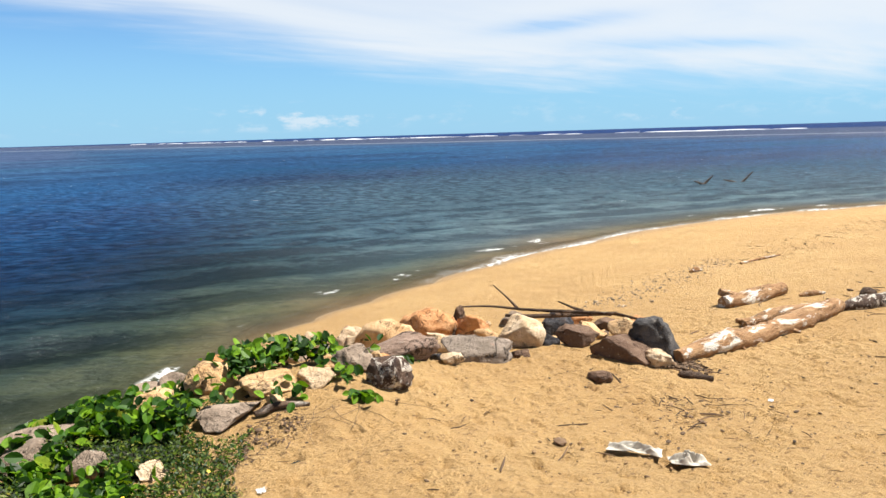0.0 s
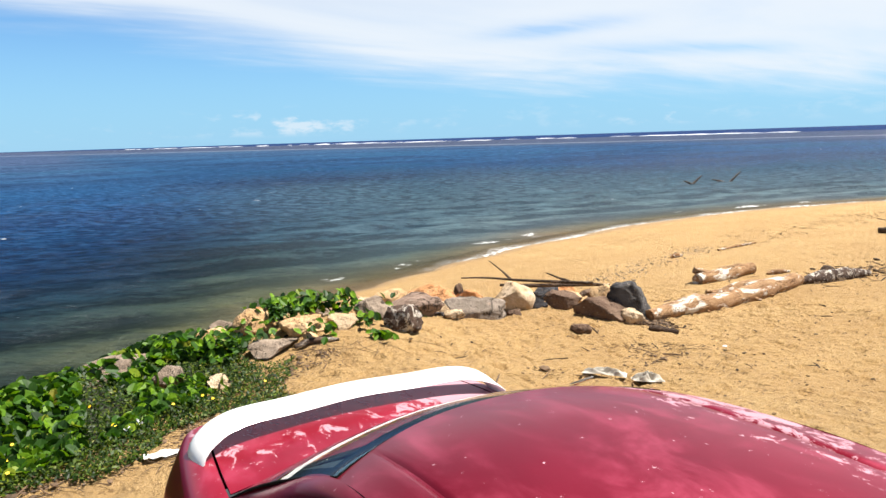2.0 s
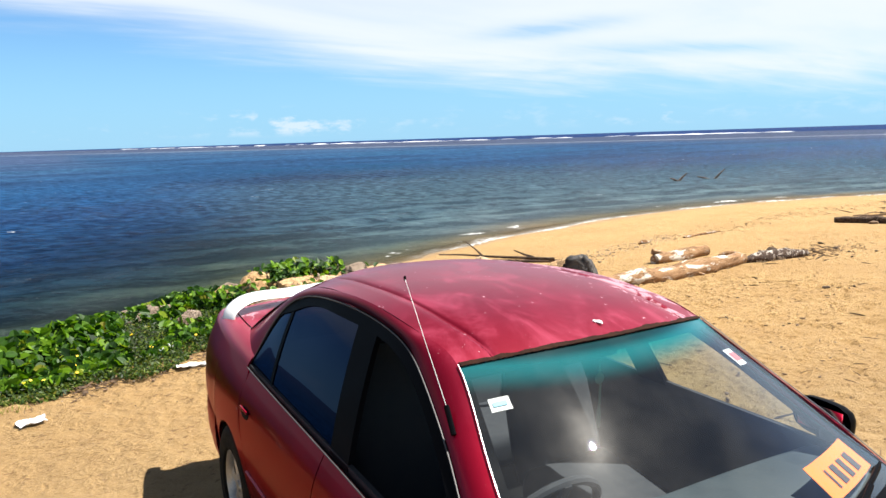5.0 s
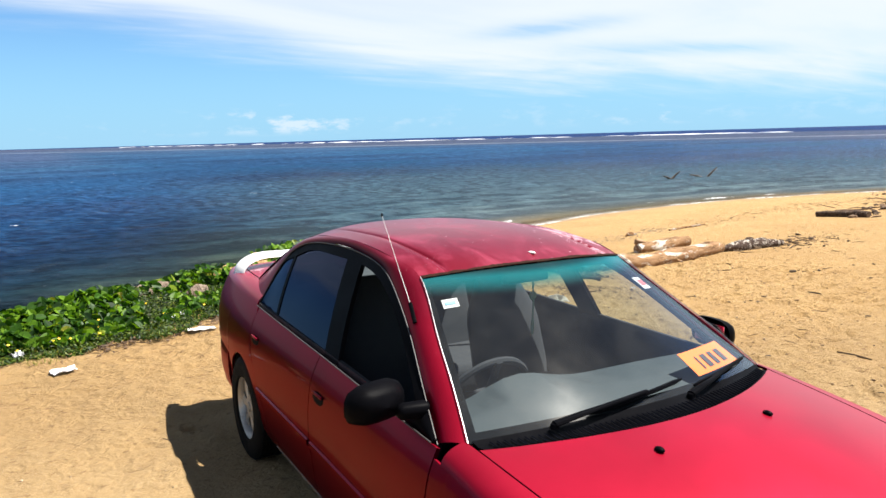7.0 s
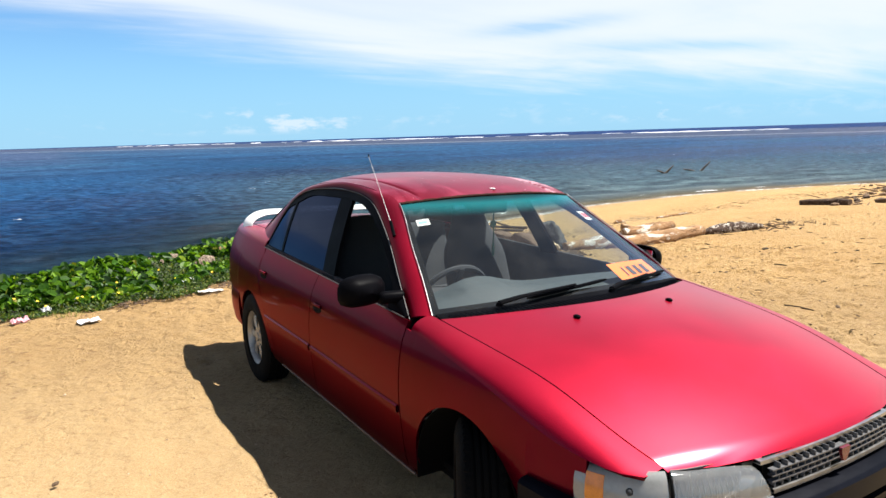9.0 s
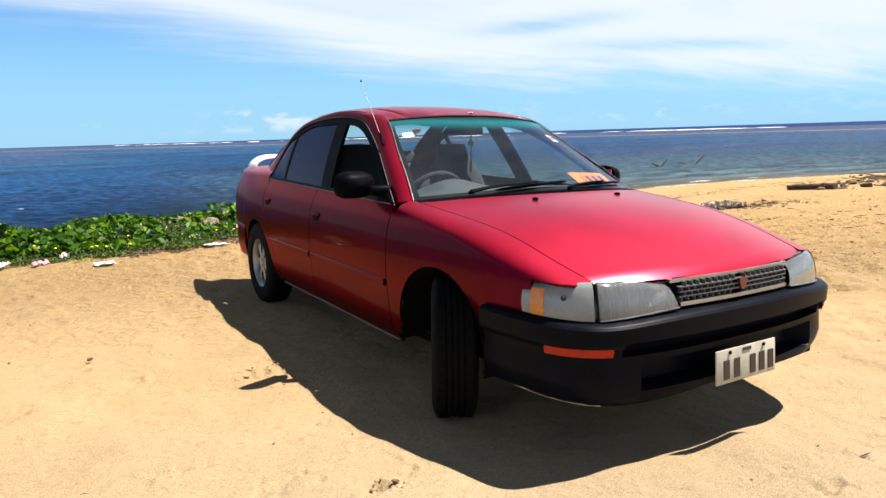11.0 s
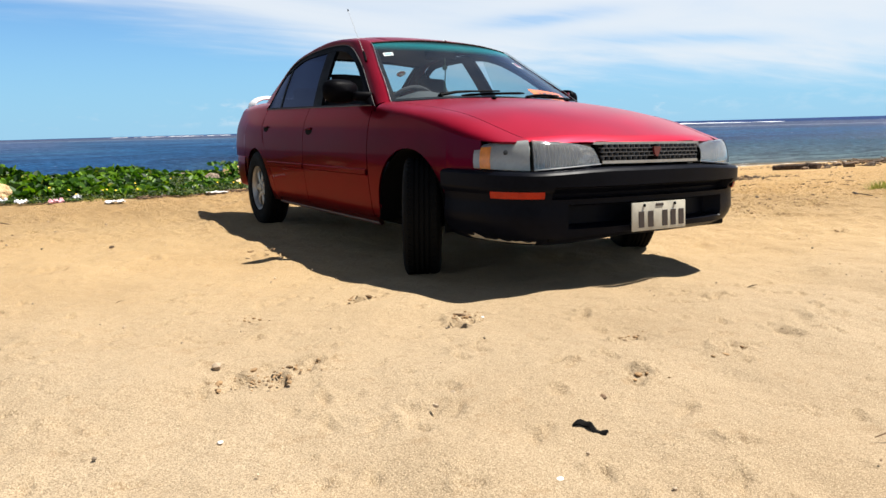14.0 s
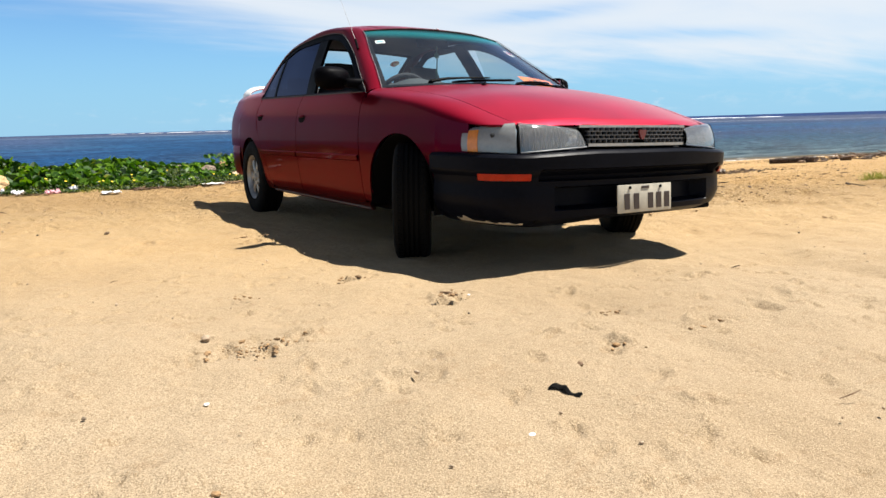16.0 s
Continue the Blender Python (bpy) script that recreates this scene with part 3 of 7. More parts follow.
R_RUST = rock_material("lichen_boulder", (0.213, 0.169, 0.131), (0.312, 0.250, 0.200), (0.50, 0.16, 0.05), 0.60, 4.0)
WOOD = rock_material("bleached_driftwood", (0.23, 0.105, 0.038), (0.34, 0.19, 0.085), (0.70, 0.65, 0.58), 0.53, 10.0, 3.0)
WOOD_PALE = rock_material("pale_driftwood", (0.26, 0.135, 0.060), (0.38, 0.23, 0.115), (0.70, 0.65, 0.57), 0.515, 9.0, 3.0)
WOOD_DARK = rock_material("dark_driftwood", (0.050, 0.030, 0.020), (0.13, 0.080, 0.050), (0.42, 0.36, 0.30), 0.62, 10.0, 3.5)
LEAF = leaf_material("creeper_leaf", (0.005, 0.022, 0.002), (0.036, 0.105, 0.005), (0.165, 0.300, 0.012))
SMALL_LEAF = leaf_material("ground_cover_leaf", (0.006, 0.017, 0.002), (0.030, 0.066, 0.006), (0.120, 0.165, 0.016))
STEM = material("brown_runner", (0.13, 0.085, 0.045), 0.85, vary=0.5)
YELLOW = material("yellow_petal", (0.80, 0.55, 0.02), 0.6)
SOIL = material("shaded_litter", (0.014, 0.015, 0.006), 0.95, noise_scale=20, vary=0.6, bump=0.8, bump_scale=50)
DEBRIS = material("dark_beach_litter", (0.13, 0.078, 0.042), 0.9, noise_scale=30, vary=0.6, island=0.6)
# dark both for damp sand and for the shadow painted at footprints
CLOD = material("crumbled_damp_sand", (0.27, 0.165, 0.078), 0.95, noise_scale=60, vary=0.4, island=0.4)
PEBBLE = material("shell_grit", (0.40, 0.30, 0.20), 0.8, noise_scale=30, vary=0.4, island=0.7)
CANVAS = material("stained_white_cloth", (0.50, 0.46, 0.39), 0.9, noise_scale=7, vary=0.5, bump=0.2, bump_scale=200)
PLASTIC_W = material("crumpled_white_plastic", (0.66, 0.67, 0.70), 0.4, noise_scale=18, vary=0.3)
GRASS = leaf_material("dry_grass", (0.16, 0.17, 0.04), (0.24, 0.24, 0.06), (0.34, 0.31, 0.10))
FOAM = material("surf_foam", (0.85, 0.86, 0.87), 0.9, vary=0.05)

# ---------------------------------------------------------------- mesh helpers


class Geo:
    """Collects vertices and faces of one mesh."""

    def __init__(self):
        self.v, self.f = [], []

    def grid(self, P, thick=0.0, flip=False, wrap=False):
        """A sheet through the points P[u][v]; thick > 0 gives it a back and rims."""
        P = np.asarray(P, float)
        nu, nv = P.shape[:2]
        base = len(self.v)
        self.v += [tuple(p) for p in P.reshape(-1, 3)]
        idx = lambda i, j: base + (i % nu) * nv + j  # noqa: E731
        quads = [(idx(i, j), idx(i + 1, j), idx(i + 1, j + 1), idx(i, j + 1)) for i in range(nu if wrap else nu - 1) for j in range(nv - 1)]
        self.f += [q[::-1] for q in quads] if flip else quads
        if thick:
            du, dv = np.gradient(P, axis=0), np.gradient(P, axis=1)
            n = np.cross(du, dv)
            n /= np.maximum(np.linalg.norm(n, axis=2, keepdims=True), 1e-9)
            Q = P - n * thick * (-1 if flip else 1)
            b2 = len(self.v)
            self.v += [tuple(p) for p in Q.reshape(-1, 3)]
            off = b2 - base
            self.f += [tuple(k + off for k in (q if flip else q[::-1])) for q in quads]
            ring = [idx(i, 0) for i in range(nu)] + [idx(nu - 1, j) for j in range(1, nv)] + [idx(i, nv - 1) for i in range(nu - 2, -1, -1)] + [idx(0, j) for j in range(nv - 2, 0, -1)]
            for a, b in zip(ring, ring[1:] + ring[:1]):
                q = (b, a, a + off, b + off)
                self.f.append(q[::-1] if flip else q)
        return self

    def tube(self, path, radii, n=10, caps=True, squash=1.0, rough=0.0, seed=0):
        """A round bar along the path."""
        rng = np.random.RandomState(seed)
        path = [Vector(p) for p in path]
        radii = [radii] * len(path) if isinstance(radii, (int, float)) else list(radii)
        rings = []
        for k, p in enumerate(path):
            d = (path[min(k + 1, len(path) - 1)] - path[max(k - 1, 0)]).normalized()
            side = d.cross(Vector((0, 0, 1)))
            side = side.normalized() if side.length > 1e-3 else Vector((1, 0, 0))
            upv = side.cross(d)
            base = len(self.v)
            for a in range(n):
                an = 2 * math.pi * a / n
                r = radii[k] * (1 + rough * rng.uniform(-1, 1))
                self.v.append(tuple(p + side * math.cos(an) * r + upv * math.sin(an) * r * squash))
            rings.append(base)
        for a, b in zip(rings, rings[1:]):
            self.f += [(a + k, a + (k + 1) % n, b + (k + 1) % n, b + k) for k in range(n)]
        if caps:
            self.f.append(tuple(rings[0] + k for k in range(n))[::-1])
            self.f.append(tuple(rings[-1] + k for k in range(n)))
        return self

    def lathe(self, profile, m, n=32, close=False):
        """Turns a profile of (radius, x) round the local x axis of m."""
        base = len(self.v)
        for r, h in profile:
            for a in range(n):
                an = 2 * math.pi * a / n
                self.v.append(tuple(m @ Vector((h, r * math.cos(an), r * math.sin(an)))))
        k = len(profile)
        for i in range(k if close else k - 1):
            a, b = base + i * n, base + ((i + 1) % k) * n
            self.f += [(a + j, b + j, b + (j + 1) % n, a + (j + 1) % n) for j in range(n)]
        return self

    def box(self, size, m, bevel=0.004, segments=2):
        bm = bmesh.new()
        bmesh.ops.create_cube(bm, size=1.0, matrix=Matrix.Diagonal((*size, 1)))
        if bevel:
            bmesh.ops.bevel(bm, geom=list(bm.edges), offset=min(bevel, min(size) * 0.45), segments=segments, profile=0.5, affect="EDGES")
        bm.verts.index_update()
        base = len(self.v)
        self.v += [tuple(m @ v.co) for v in bm.verts]
        self.f += [tuple(base + v.index for v in f.verts) for f in bm.faces]
        bm.free()
        return self

    def blob(self, size, m, seed=0, rough=0.1, level=2):
        """A rounded lump."""
        bm = bmesh.new()
        bmesh.ops.create_icosphere(bm, subdivisions=level, radius=1.0)
        base = len(self.v)
        bm.verts.index_update()
        for v in bm.verts:
            p = v.co.copy()
            p *= 1 + rough * noise.noise(p * 1.7 + Vector((seed * 3.7, seed, 0)))
            self.v.append(tuple(m @ Vector((p.x * size[0], p.y * size[1], p.z * size[2]))))
        self.f += [tuple(base + v.index for v in f.verts) for f in bm.faces]
        bm.free()
        return self

    def mesh(self, name, mat, smooth=40.0):
        me = bpy.data.meshes.new(name)
        me.from_pydata(self.v, [], self.f)
        me.validate()
        me.materials.append(mat)
        if smooth:
            me.shade_smooth()
            me.set_sharp_from_angle(angle=radians(smooth))
        me.update()
        return me

    def part(self, name, mat, parent, label="", smooth=40.0):
        ob = new(name, self.mesh(name, mat, smooth))
        ob.parent = parent
        return tagged(ob, label) if label else ob

    def thing(self, name, mat, label, category, group="", kind="", smooth=40.0):
        return tagged(new(name, self.mesh(name, mat, smooth)), label, category, group, kind)


def spl(xs, ys):
    """A natural cubic spline through the given knots."""
    xs, ys = np.array(xs, float), np.array(ys, float)
    if xs[0] > xs[-1]:
        xs, ys = xs[::-1], ys[::-1]
    n = len(xs)
    h = np.diff(xs)
    A, r = np.eye(n), np.zeros(n)
    for i in range(1, n - 1):
        A[i, i - 1 : i + 2] = h[i - 1], 2 * (h[i - 1] + h[i]), h[i]
        r[i] = 6 * ((ys[i + 1] - ys[i]) / h[i] - (ys[i] - ys[i - 1]) / h[i - 1])
    M = np.linalg.solve(A, r)

    def f(x):
        x = np.clip(np.asarray(x, float), xs[0], xs[-1])
        i = np.clip(np.searchsorted(xs, x) - 1, 0, n - 2)
        a, b = xs[i + 1] - x, x - xs[i]
        return (M[i] * a**3 + M[i + 1] * b**3) / (6 * h[i]) + (ys[i] / h[i] - M[i] * h[i] / 6) * a + (ys[i + 1] / h[i] - M[i + 1] * h[i] / 6) * b

    return f


def curve3(points, n):
    """n points along a smooth curve through the given ones."""
    P = np.array(points, float)
    s = np.r_[0, np.cumsum(np.linalg.norm(np.diff(P, axis=0), axis=1))]
    t = np.linspace(0, s[-1], n)
    return np.stack([spl(s, P[:, k])(t) for k in range(3)], axis=1)


def value_noise(x, y, seed=0):
    """Smooth random values on a plane, between -1 and 1."""
    xi, yi = np.floor(x).astype(np.int64), np.floor(y).astype(np.int64)
    fx, fy = x - xi, y - yi
    fx, fy = fx * fx * (3 - 2 * fx), fy * fy * (3 - 2 * fy)

    def h(a, b):
        v = (a * 374761393 + b * 668265263 + seed * 974711) & 0x7FFFFFFF
        v = ((v ^ (v >> 13)) * 1274126177) & 0x7FFFFFFF
        return ((v ^ (v >> 16)) & 0xFFFF) / 32767.5 - 1

    a = h(xi, yi) * (1 - fx) + h(xi + 1, yi) * fx
    b = h(xi, yi + 1) * (1 - fx) + h(xi + 1, yi + 1) * fx
    return a * (1 - fy) + b * fy


# ---------------------------------------------------------------- beach and sea
SEA = -1.8


def shore_y(x):
    x = np.asarray(x, float)
    near_bank = np.clip(x / 3.5, 0, 1)
    near_bank = 2.3 * (1 - near_bank * near_bank * (3 - 2 * near_bank))
    return 19.3 - np.where(x < 24, 0.0126, 0.017) * np.clip(x - 24, -60, 40) ** 2 - near_bank


def ground_z(x, y):
    """Height of the beach: a flat top by the car that falls away to the water."""
    x, y = np.asarray(x, float), np.asarray(y, float)
    d = shore_y(x) - y
    run = 5.0 - 2.4 * np.clip((3.5 - x) / 3.5, 0, 1) + 2.6 * np.clip(x - 1, 0, 2) + 1.9 * np.clip(x - 3, 0, 3) + 0.7 * np.clip(x - 6, 0, 4) + 0.6 * np.clip(x - 10, 0, 40)
    a = d / run
    h = np.clip(0.5 + 0.5 * (1 - a) / 0.3, 0, 1)
    u = (1 - h) + a * h - 0.3 * h * (1 - h)
    u = np.where(u > 0, np.abs(u) ** 0.85, np.maximum(u, -3.0) * 0.6)
    bank = 0.32 * np.exp(-(((y - 6.6) / np.where(y > 6.6, 1.7, 1.2)) ** 2)) * np.clip((x - 0.4) / 1.6, 0, 1) * np.clip((8.2 - x) / 2.2, 0, 1)
    return SEA - u * SEA - 0.028 * (np.clip(x, -5, 3) + 0.8) * np.clip(u, 0, 1) + bank


def gz(x, y):
    return float(ground_z(x, y))


def axis_points(lo, hi, step, far_lo, far_hi, grow=1.13, fine=None):
    mid = list(np.arange(lo, hi, step))
    if fine:
        a, b, small = fine
        mid = list(np.arange(lo, a, step)) + list(np.arange(a, b, small)) + list(np.arange(b, hi, step))
    out, s, p = [], step, hi
    while p < far_hi:
        out.append(p)
        s *= grow
        p += s
    out.append(far_hi)
    left, s, p = [], step, lo
    while p > far_lo:
        s *= grow
        p -= s
        left.append(max(p, far_lo))
    return np.array(left[::-1] + mid + out)


def sheet(name, xs, ys, Z, mat):
    nx, ny = len(xs), len(ys)
    X, Y = np.meshgrid(xs, ys, indexing="ij")
    co = np.stack([X, Y, Z], axis=2).reshape(-1, 3)
    i, j = np.meshgrid(np.arange(nx - 1), np.arange(ny - 1), indexing="ij")
    a = (i * ny + j).ravel()
    quads = np.stack([a, a + ny, a + ny + 1, a + 1], axis=1)
    me = bpy.data.meshes.new(name)
    me.vertices.add(len(co))
    me.vertices.foreach_set("co", co.ravel())
    me.loops.add(quads.size)
    me.loops.foreach_set("vertex_index", quads.ravel())
    me.polygons.add(len(quads))
    me.polygons.foreach_set("loop_start", np.arange(0, quads.size, 4))
    me.materials.append(mat)
    me.update(calc_edges=True)
    me.validate()
    me.shade_smooth()
    return new(name, me)


gx = axis_points(-4.2, 9.0, 0.027, -400, 900, fine=(-3.1, 0.7, 0.013))
gy = axis_points(-4.6, 8.4, 0.027, -400, 60, fine=(-3.9, -1.0, 0.013))
GX, GY = np.meshgrid(gx, gy, indexing="ij")
GZ = ground_z(GX, GY)
near = np.clip(1.6 - np.hypot(GX - 1.5, GY - 1.5) / 14.0, 0, 1)
dry = np.clip((GZ - SEA) / 0.5, 0, 1)
# the loose sand has settled a little round the car
GZ = GZ - 0.024 * np.clip((2.2 - np.abs(GX + 0.2)) / 0.8, 0, 1) * np.clip((3.2 - np.abs(GY - 0.5)) / 0.9, 0, 1)
lumps = 0.018 * value_noise(GX * 1.7, GY * 1.7, 1) + 0.013 * value_noise(GX * 4.1, GY * 4.1, 2)
trodden = np.clip(0.35 + 0.9 * value_noise(GX * 0.33, GY * 0.33, 5), 0.25, 1.0) + 0.5 * np.clip((GY - 1.0) / 2.5, 0, 1)
lumps += trodden * (0.015 * value_noise(GX * 8.5, GY * 7.0, 3) + 0.007 * value_noise(GX * 17, GY * 15, 4))
# footprints, kicked-up crusts and dents
rng = np.random.RandomState(4)
MARKS = [(-1.064, -3.047, 0.3), (-1.794, -2.478, 0.5), (-2.000, -2.504, 0.7), (-1.333, -1.791, 0.2), (-1.890, -2.544, 1.0), (-1.136, -2.267, 1.4), (-0.128, -2.600, 0.1), (-1.312, -0.400, 0.2), (-0.62, -3.02, 2.8), (-0.80, -2.78, 2.9)]


def press(cx, cy, a, la, lb, dep, lip):
    """A steep-sided hollow with an uneven rim thrown up at one end."""
    reach = 2.2 * la + 0.06
    i0, i1 = np.searchsorted(gx, [cx - reach, cx + reach])
    j0, j1 = np.searchsorted(gy, [cy - reach, cy + reach])
    X, Y = GX[i0:i1, j0:j1], GY[i0:i1, j0:j1]
    U, V = X - cx, Y - cy
    p, q = U * math.cos(a) + V * math.sin(a), -U * math.sin(a) + V * math.cos(a)
    r = np.sqrt((p / la) ** 2 + (q / lb) ** 2) * (1 + 0.35 * value_noise(X * 31, Y * 31, 12) + 0.2 * value_noise(X * 67, Y * 67, 13))
    bowl = np.clip((1.05 - r) / 0.35, 0, 1)
    rim = np.exp(-(((r - 1.30) / 0.30) ** 2)) * (0.35 + 0.65 * np.clip(p / la, -0.5, 1))
    lumps[i0:i1, j0:j1] += dep * (-bowl * bowl * (3 - 2 * bowl) + lip * rim)


for k in range(1900):
    if k < 1000:
        cx, cy = rng.uniform(0.8, 9), rng.uniform(-1.0, 7.5)
        size = (rng.uniform(0.035, 0.12), rng.uniform(0.026, 0.055), rng.uniform(0.012, 0.040), 0.7)
    elif k < 1350:
        cx, cy = rng.uniform(-4.2, 6), rng.uniform(-4.4, 4.0)
        size = (rng.uniform(0.05, 0.14), rng.uniform(0.03, 0.06), rng.uniform(0.006, 0.016), 0.6)
    else:
        cx, cy = rng.uniform(-3.1, 0.7), rng.uniform(-3.9, -1.0)
        size = (rng.uniform(0.012, 0.045), rng.uniform(0.008, 0.018), rng.uniform(0.005, 0.014), 1.0)
    a = rng.uniform(0, 3.14)
    if (abs(cx) < 1.0 and abs(cy) < 2.4) or rng.rand() < (0.0 if k < 1000 else 0.65 if k < 1350 else 0.25):
        continue
    press(cx, cy, a, *size)
for cx, cy, a in MARKS:
    press(cx, cy, a, 0.060, 0.024, 0.014, 1.1)
    for _ in range(5):
        press(cx + rng.normal() * 0.05, cy + rng.normal() * 0.03, a + rng.normal() * 0.3, rng.uniform(0.015, 0.035), rng.uniform(0.008, 0.014), 0.008, 1.2)
# wheel tracks behind the front wheels and the hollows in which the tyres stand
for tx in (-0.70, 0.70):
    lumps -= 0.014 * np.exp(-(((GX - tx - 0.10 * (GY + 2)) / 0.09) ** 2)) * np.clip((-GY - 2.2) / 0.4, 0, 1) * np.clip((GY + 4.2) / 1.0, 0, 1)
GZ = GZ + lumps * near * dry
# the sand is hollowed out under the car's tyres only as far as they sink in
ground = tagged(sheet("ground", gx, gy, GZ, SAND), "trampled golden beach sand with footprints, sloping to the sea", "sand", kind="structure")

wx = axis_points(-26, 62, 0.30, -4400, 4400, 1.07)
wy = axis_points(7.5, 62, 0.28, -120, 4400, 1.06)
WX, WY = np.meshgrid(wx, wy, indexing="ij")
OFF = WY - shore_y(WX)
calm = np.clip(OFF / 7.0, 0.08, 1) * np.exp(-np.clip(OFF - 60, 0, 400) / 120)
PH = (0.12 * WX + 0.99 * WY) * 2.3 + 1.6 * value_noise(WX * 0.16, WY * 0.16, 9)
WZ = calm * (0.085 * np.sin(PH) * (0.6 + 0.5 * value_noise(WX * 0.21, WY * 0.3, 8)) + 0.085 * value_noise(WX * 0.42, WY * 0.85, 6) + 0.04 * value_noise(WX * 1.05, WY * 1.7, 7))
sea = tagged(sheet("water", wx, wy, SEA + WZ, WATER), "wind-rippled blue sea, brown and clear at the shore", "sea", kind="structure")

# ---------------------------------------------------------------- the car
# its nose points to -y, its right-hand (driver's) side to -x; origin on the ground between the axles
car = tagged(new("car"), "old dark red sedan with a white boot spoiler on sand", "car")
car.empty_display_size = 0.2
CAR = pose(0.002, 0.0, -0.0224, 0.0, 1.6, 0.3)
car.matrix_world = CAR

WHEEL_R, AXLE, TRACK = 0.295, 1.2325, 0.720
ARCH, ARCH_R = 0.335, 0.310
AXLE_F = 1.285
half_w = spl([0.10, 0.16, 0.22, 0.32, 0.45, 0.56, 0.66, 0.76, 0.83, 0.90], [0.722, 0.752, 0.782, 0.804, 0.819, 0.824, 0.818, 0.798, 0.766, 0.728])
taper_at = spl([-2.1, -1.9, -1.7, -1.4, -1.1, 0, 1.2, 1.6, 1.9, 2.1, 2.2], [0.84, 0.905, 0.955, 0.985, 1.0, 1.0, 0.995, 0.972, 0.93, 0.875, 0.82])
belt = lambda y: 0.821 + 0.0235 * (np.asarray(y) + 0.83)  # noqa: E731
side_x = lambda y, z: half_w(z) * taper_at(y)  # noqa: E731
arch = lambda y, yc: 0.262 + np.sqrt(np.maximum((ARCH if yc < 0 else ARCH_R) ** 2 - (np.asarray(y) - yc) ** 2, 0))  # noqa: E731
SIDES = ((-1, ""), (1, ""))


def columns(ys, lo, hi, nv, xs):
    """Points of a side panel column by column: from lo(y) to hi(y)."""
    P = []
    for y in ys:
        z = np.linspace(float(lo(y)), float(hi(y)), nv)
        P.append(np.stack([xs(y, z), np.full(nv, y), z], axis=1))
    return np.array(P)


def both(P, s):
    P = np.array(P, float)
    P[..., 0] *= s
    return P


fend_top = spl([-1.995, -1.82, -1.51, -1.2, -0.86], [0.628, 0.636, 0.702, 0.755, 0.792])
hood_x = spl([-2.045, -1.97, -1.62, -1.3, -0.93], [0.595, 0.615, 0.655, 0.680, 0.702])
hood_z = spl([-2.045, -1.97, -1.62, -1.3, -0.93], [0.620, 0.640, 0.745, 0.800, 0.842])
nose_x = spl([-2.035, -1.985, -1.925, -1.845, -1.74], [0.62, 0.690, 0.735, 0.765, 0.795])
hood_c = spl([-2.105, -1.99, -1.78, -1.51, -1.3, -1.05], [0.636, 0.682, 0.754, 0.818, 0.850, 0.874])
door_back_y = spl([0.20, 0.33, 0.45, 0.60, 0.75, 0.90], [0.775, 0.83, 0.895, 0.985, 1.045, 1.07])
door_back_z = spl([0.775, 0.83, 0.895, 0.985, 1.045, 1.07], [0.20, 0.33, 0.45, 0.60, 0.75, 0.90])
SILL = 0.215


def around(yc, a, b, n=26):
    """Stations along y, closer together at the ends of a wheel arch."""
    t = np.linspace(0, math.pi, n)
    mid = yc - ((ARCH if yc < 0 else ARCH_R) - 0.0005) * np.cos(t)
    left = np.linspace(a, mid[0] - 0.004, 5) if a < mid[0] - 0.01 else np.array([])
    right = np.linspace(mid[-1] + 0.004, b, 9) if b > mid[-1] + 0.01 else np.array([])
    mid = mid[(mid > a) & (mid < b)]
    return np.r_[left, mid, right]


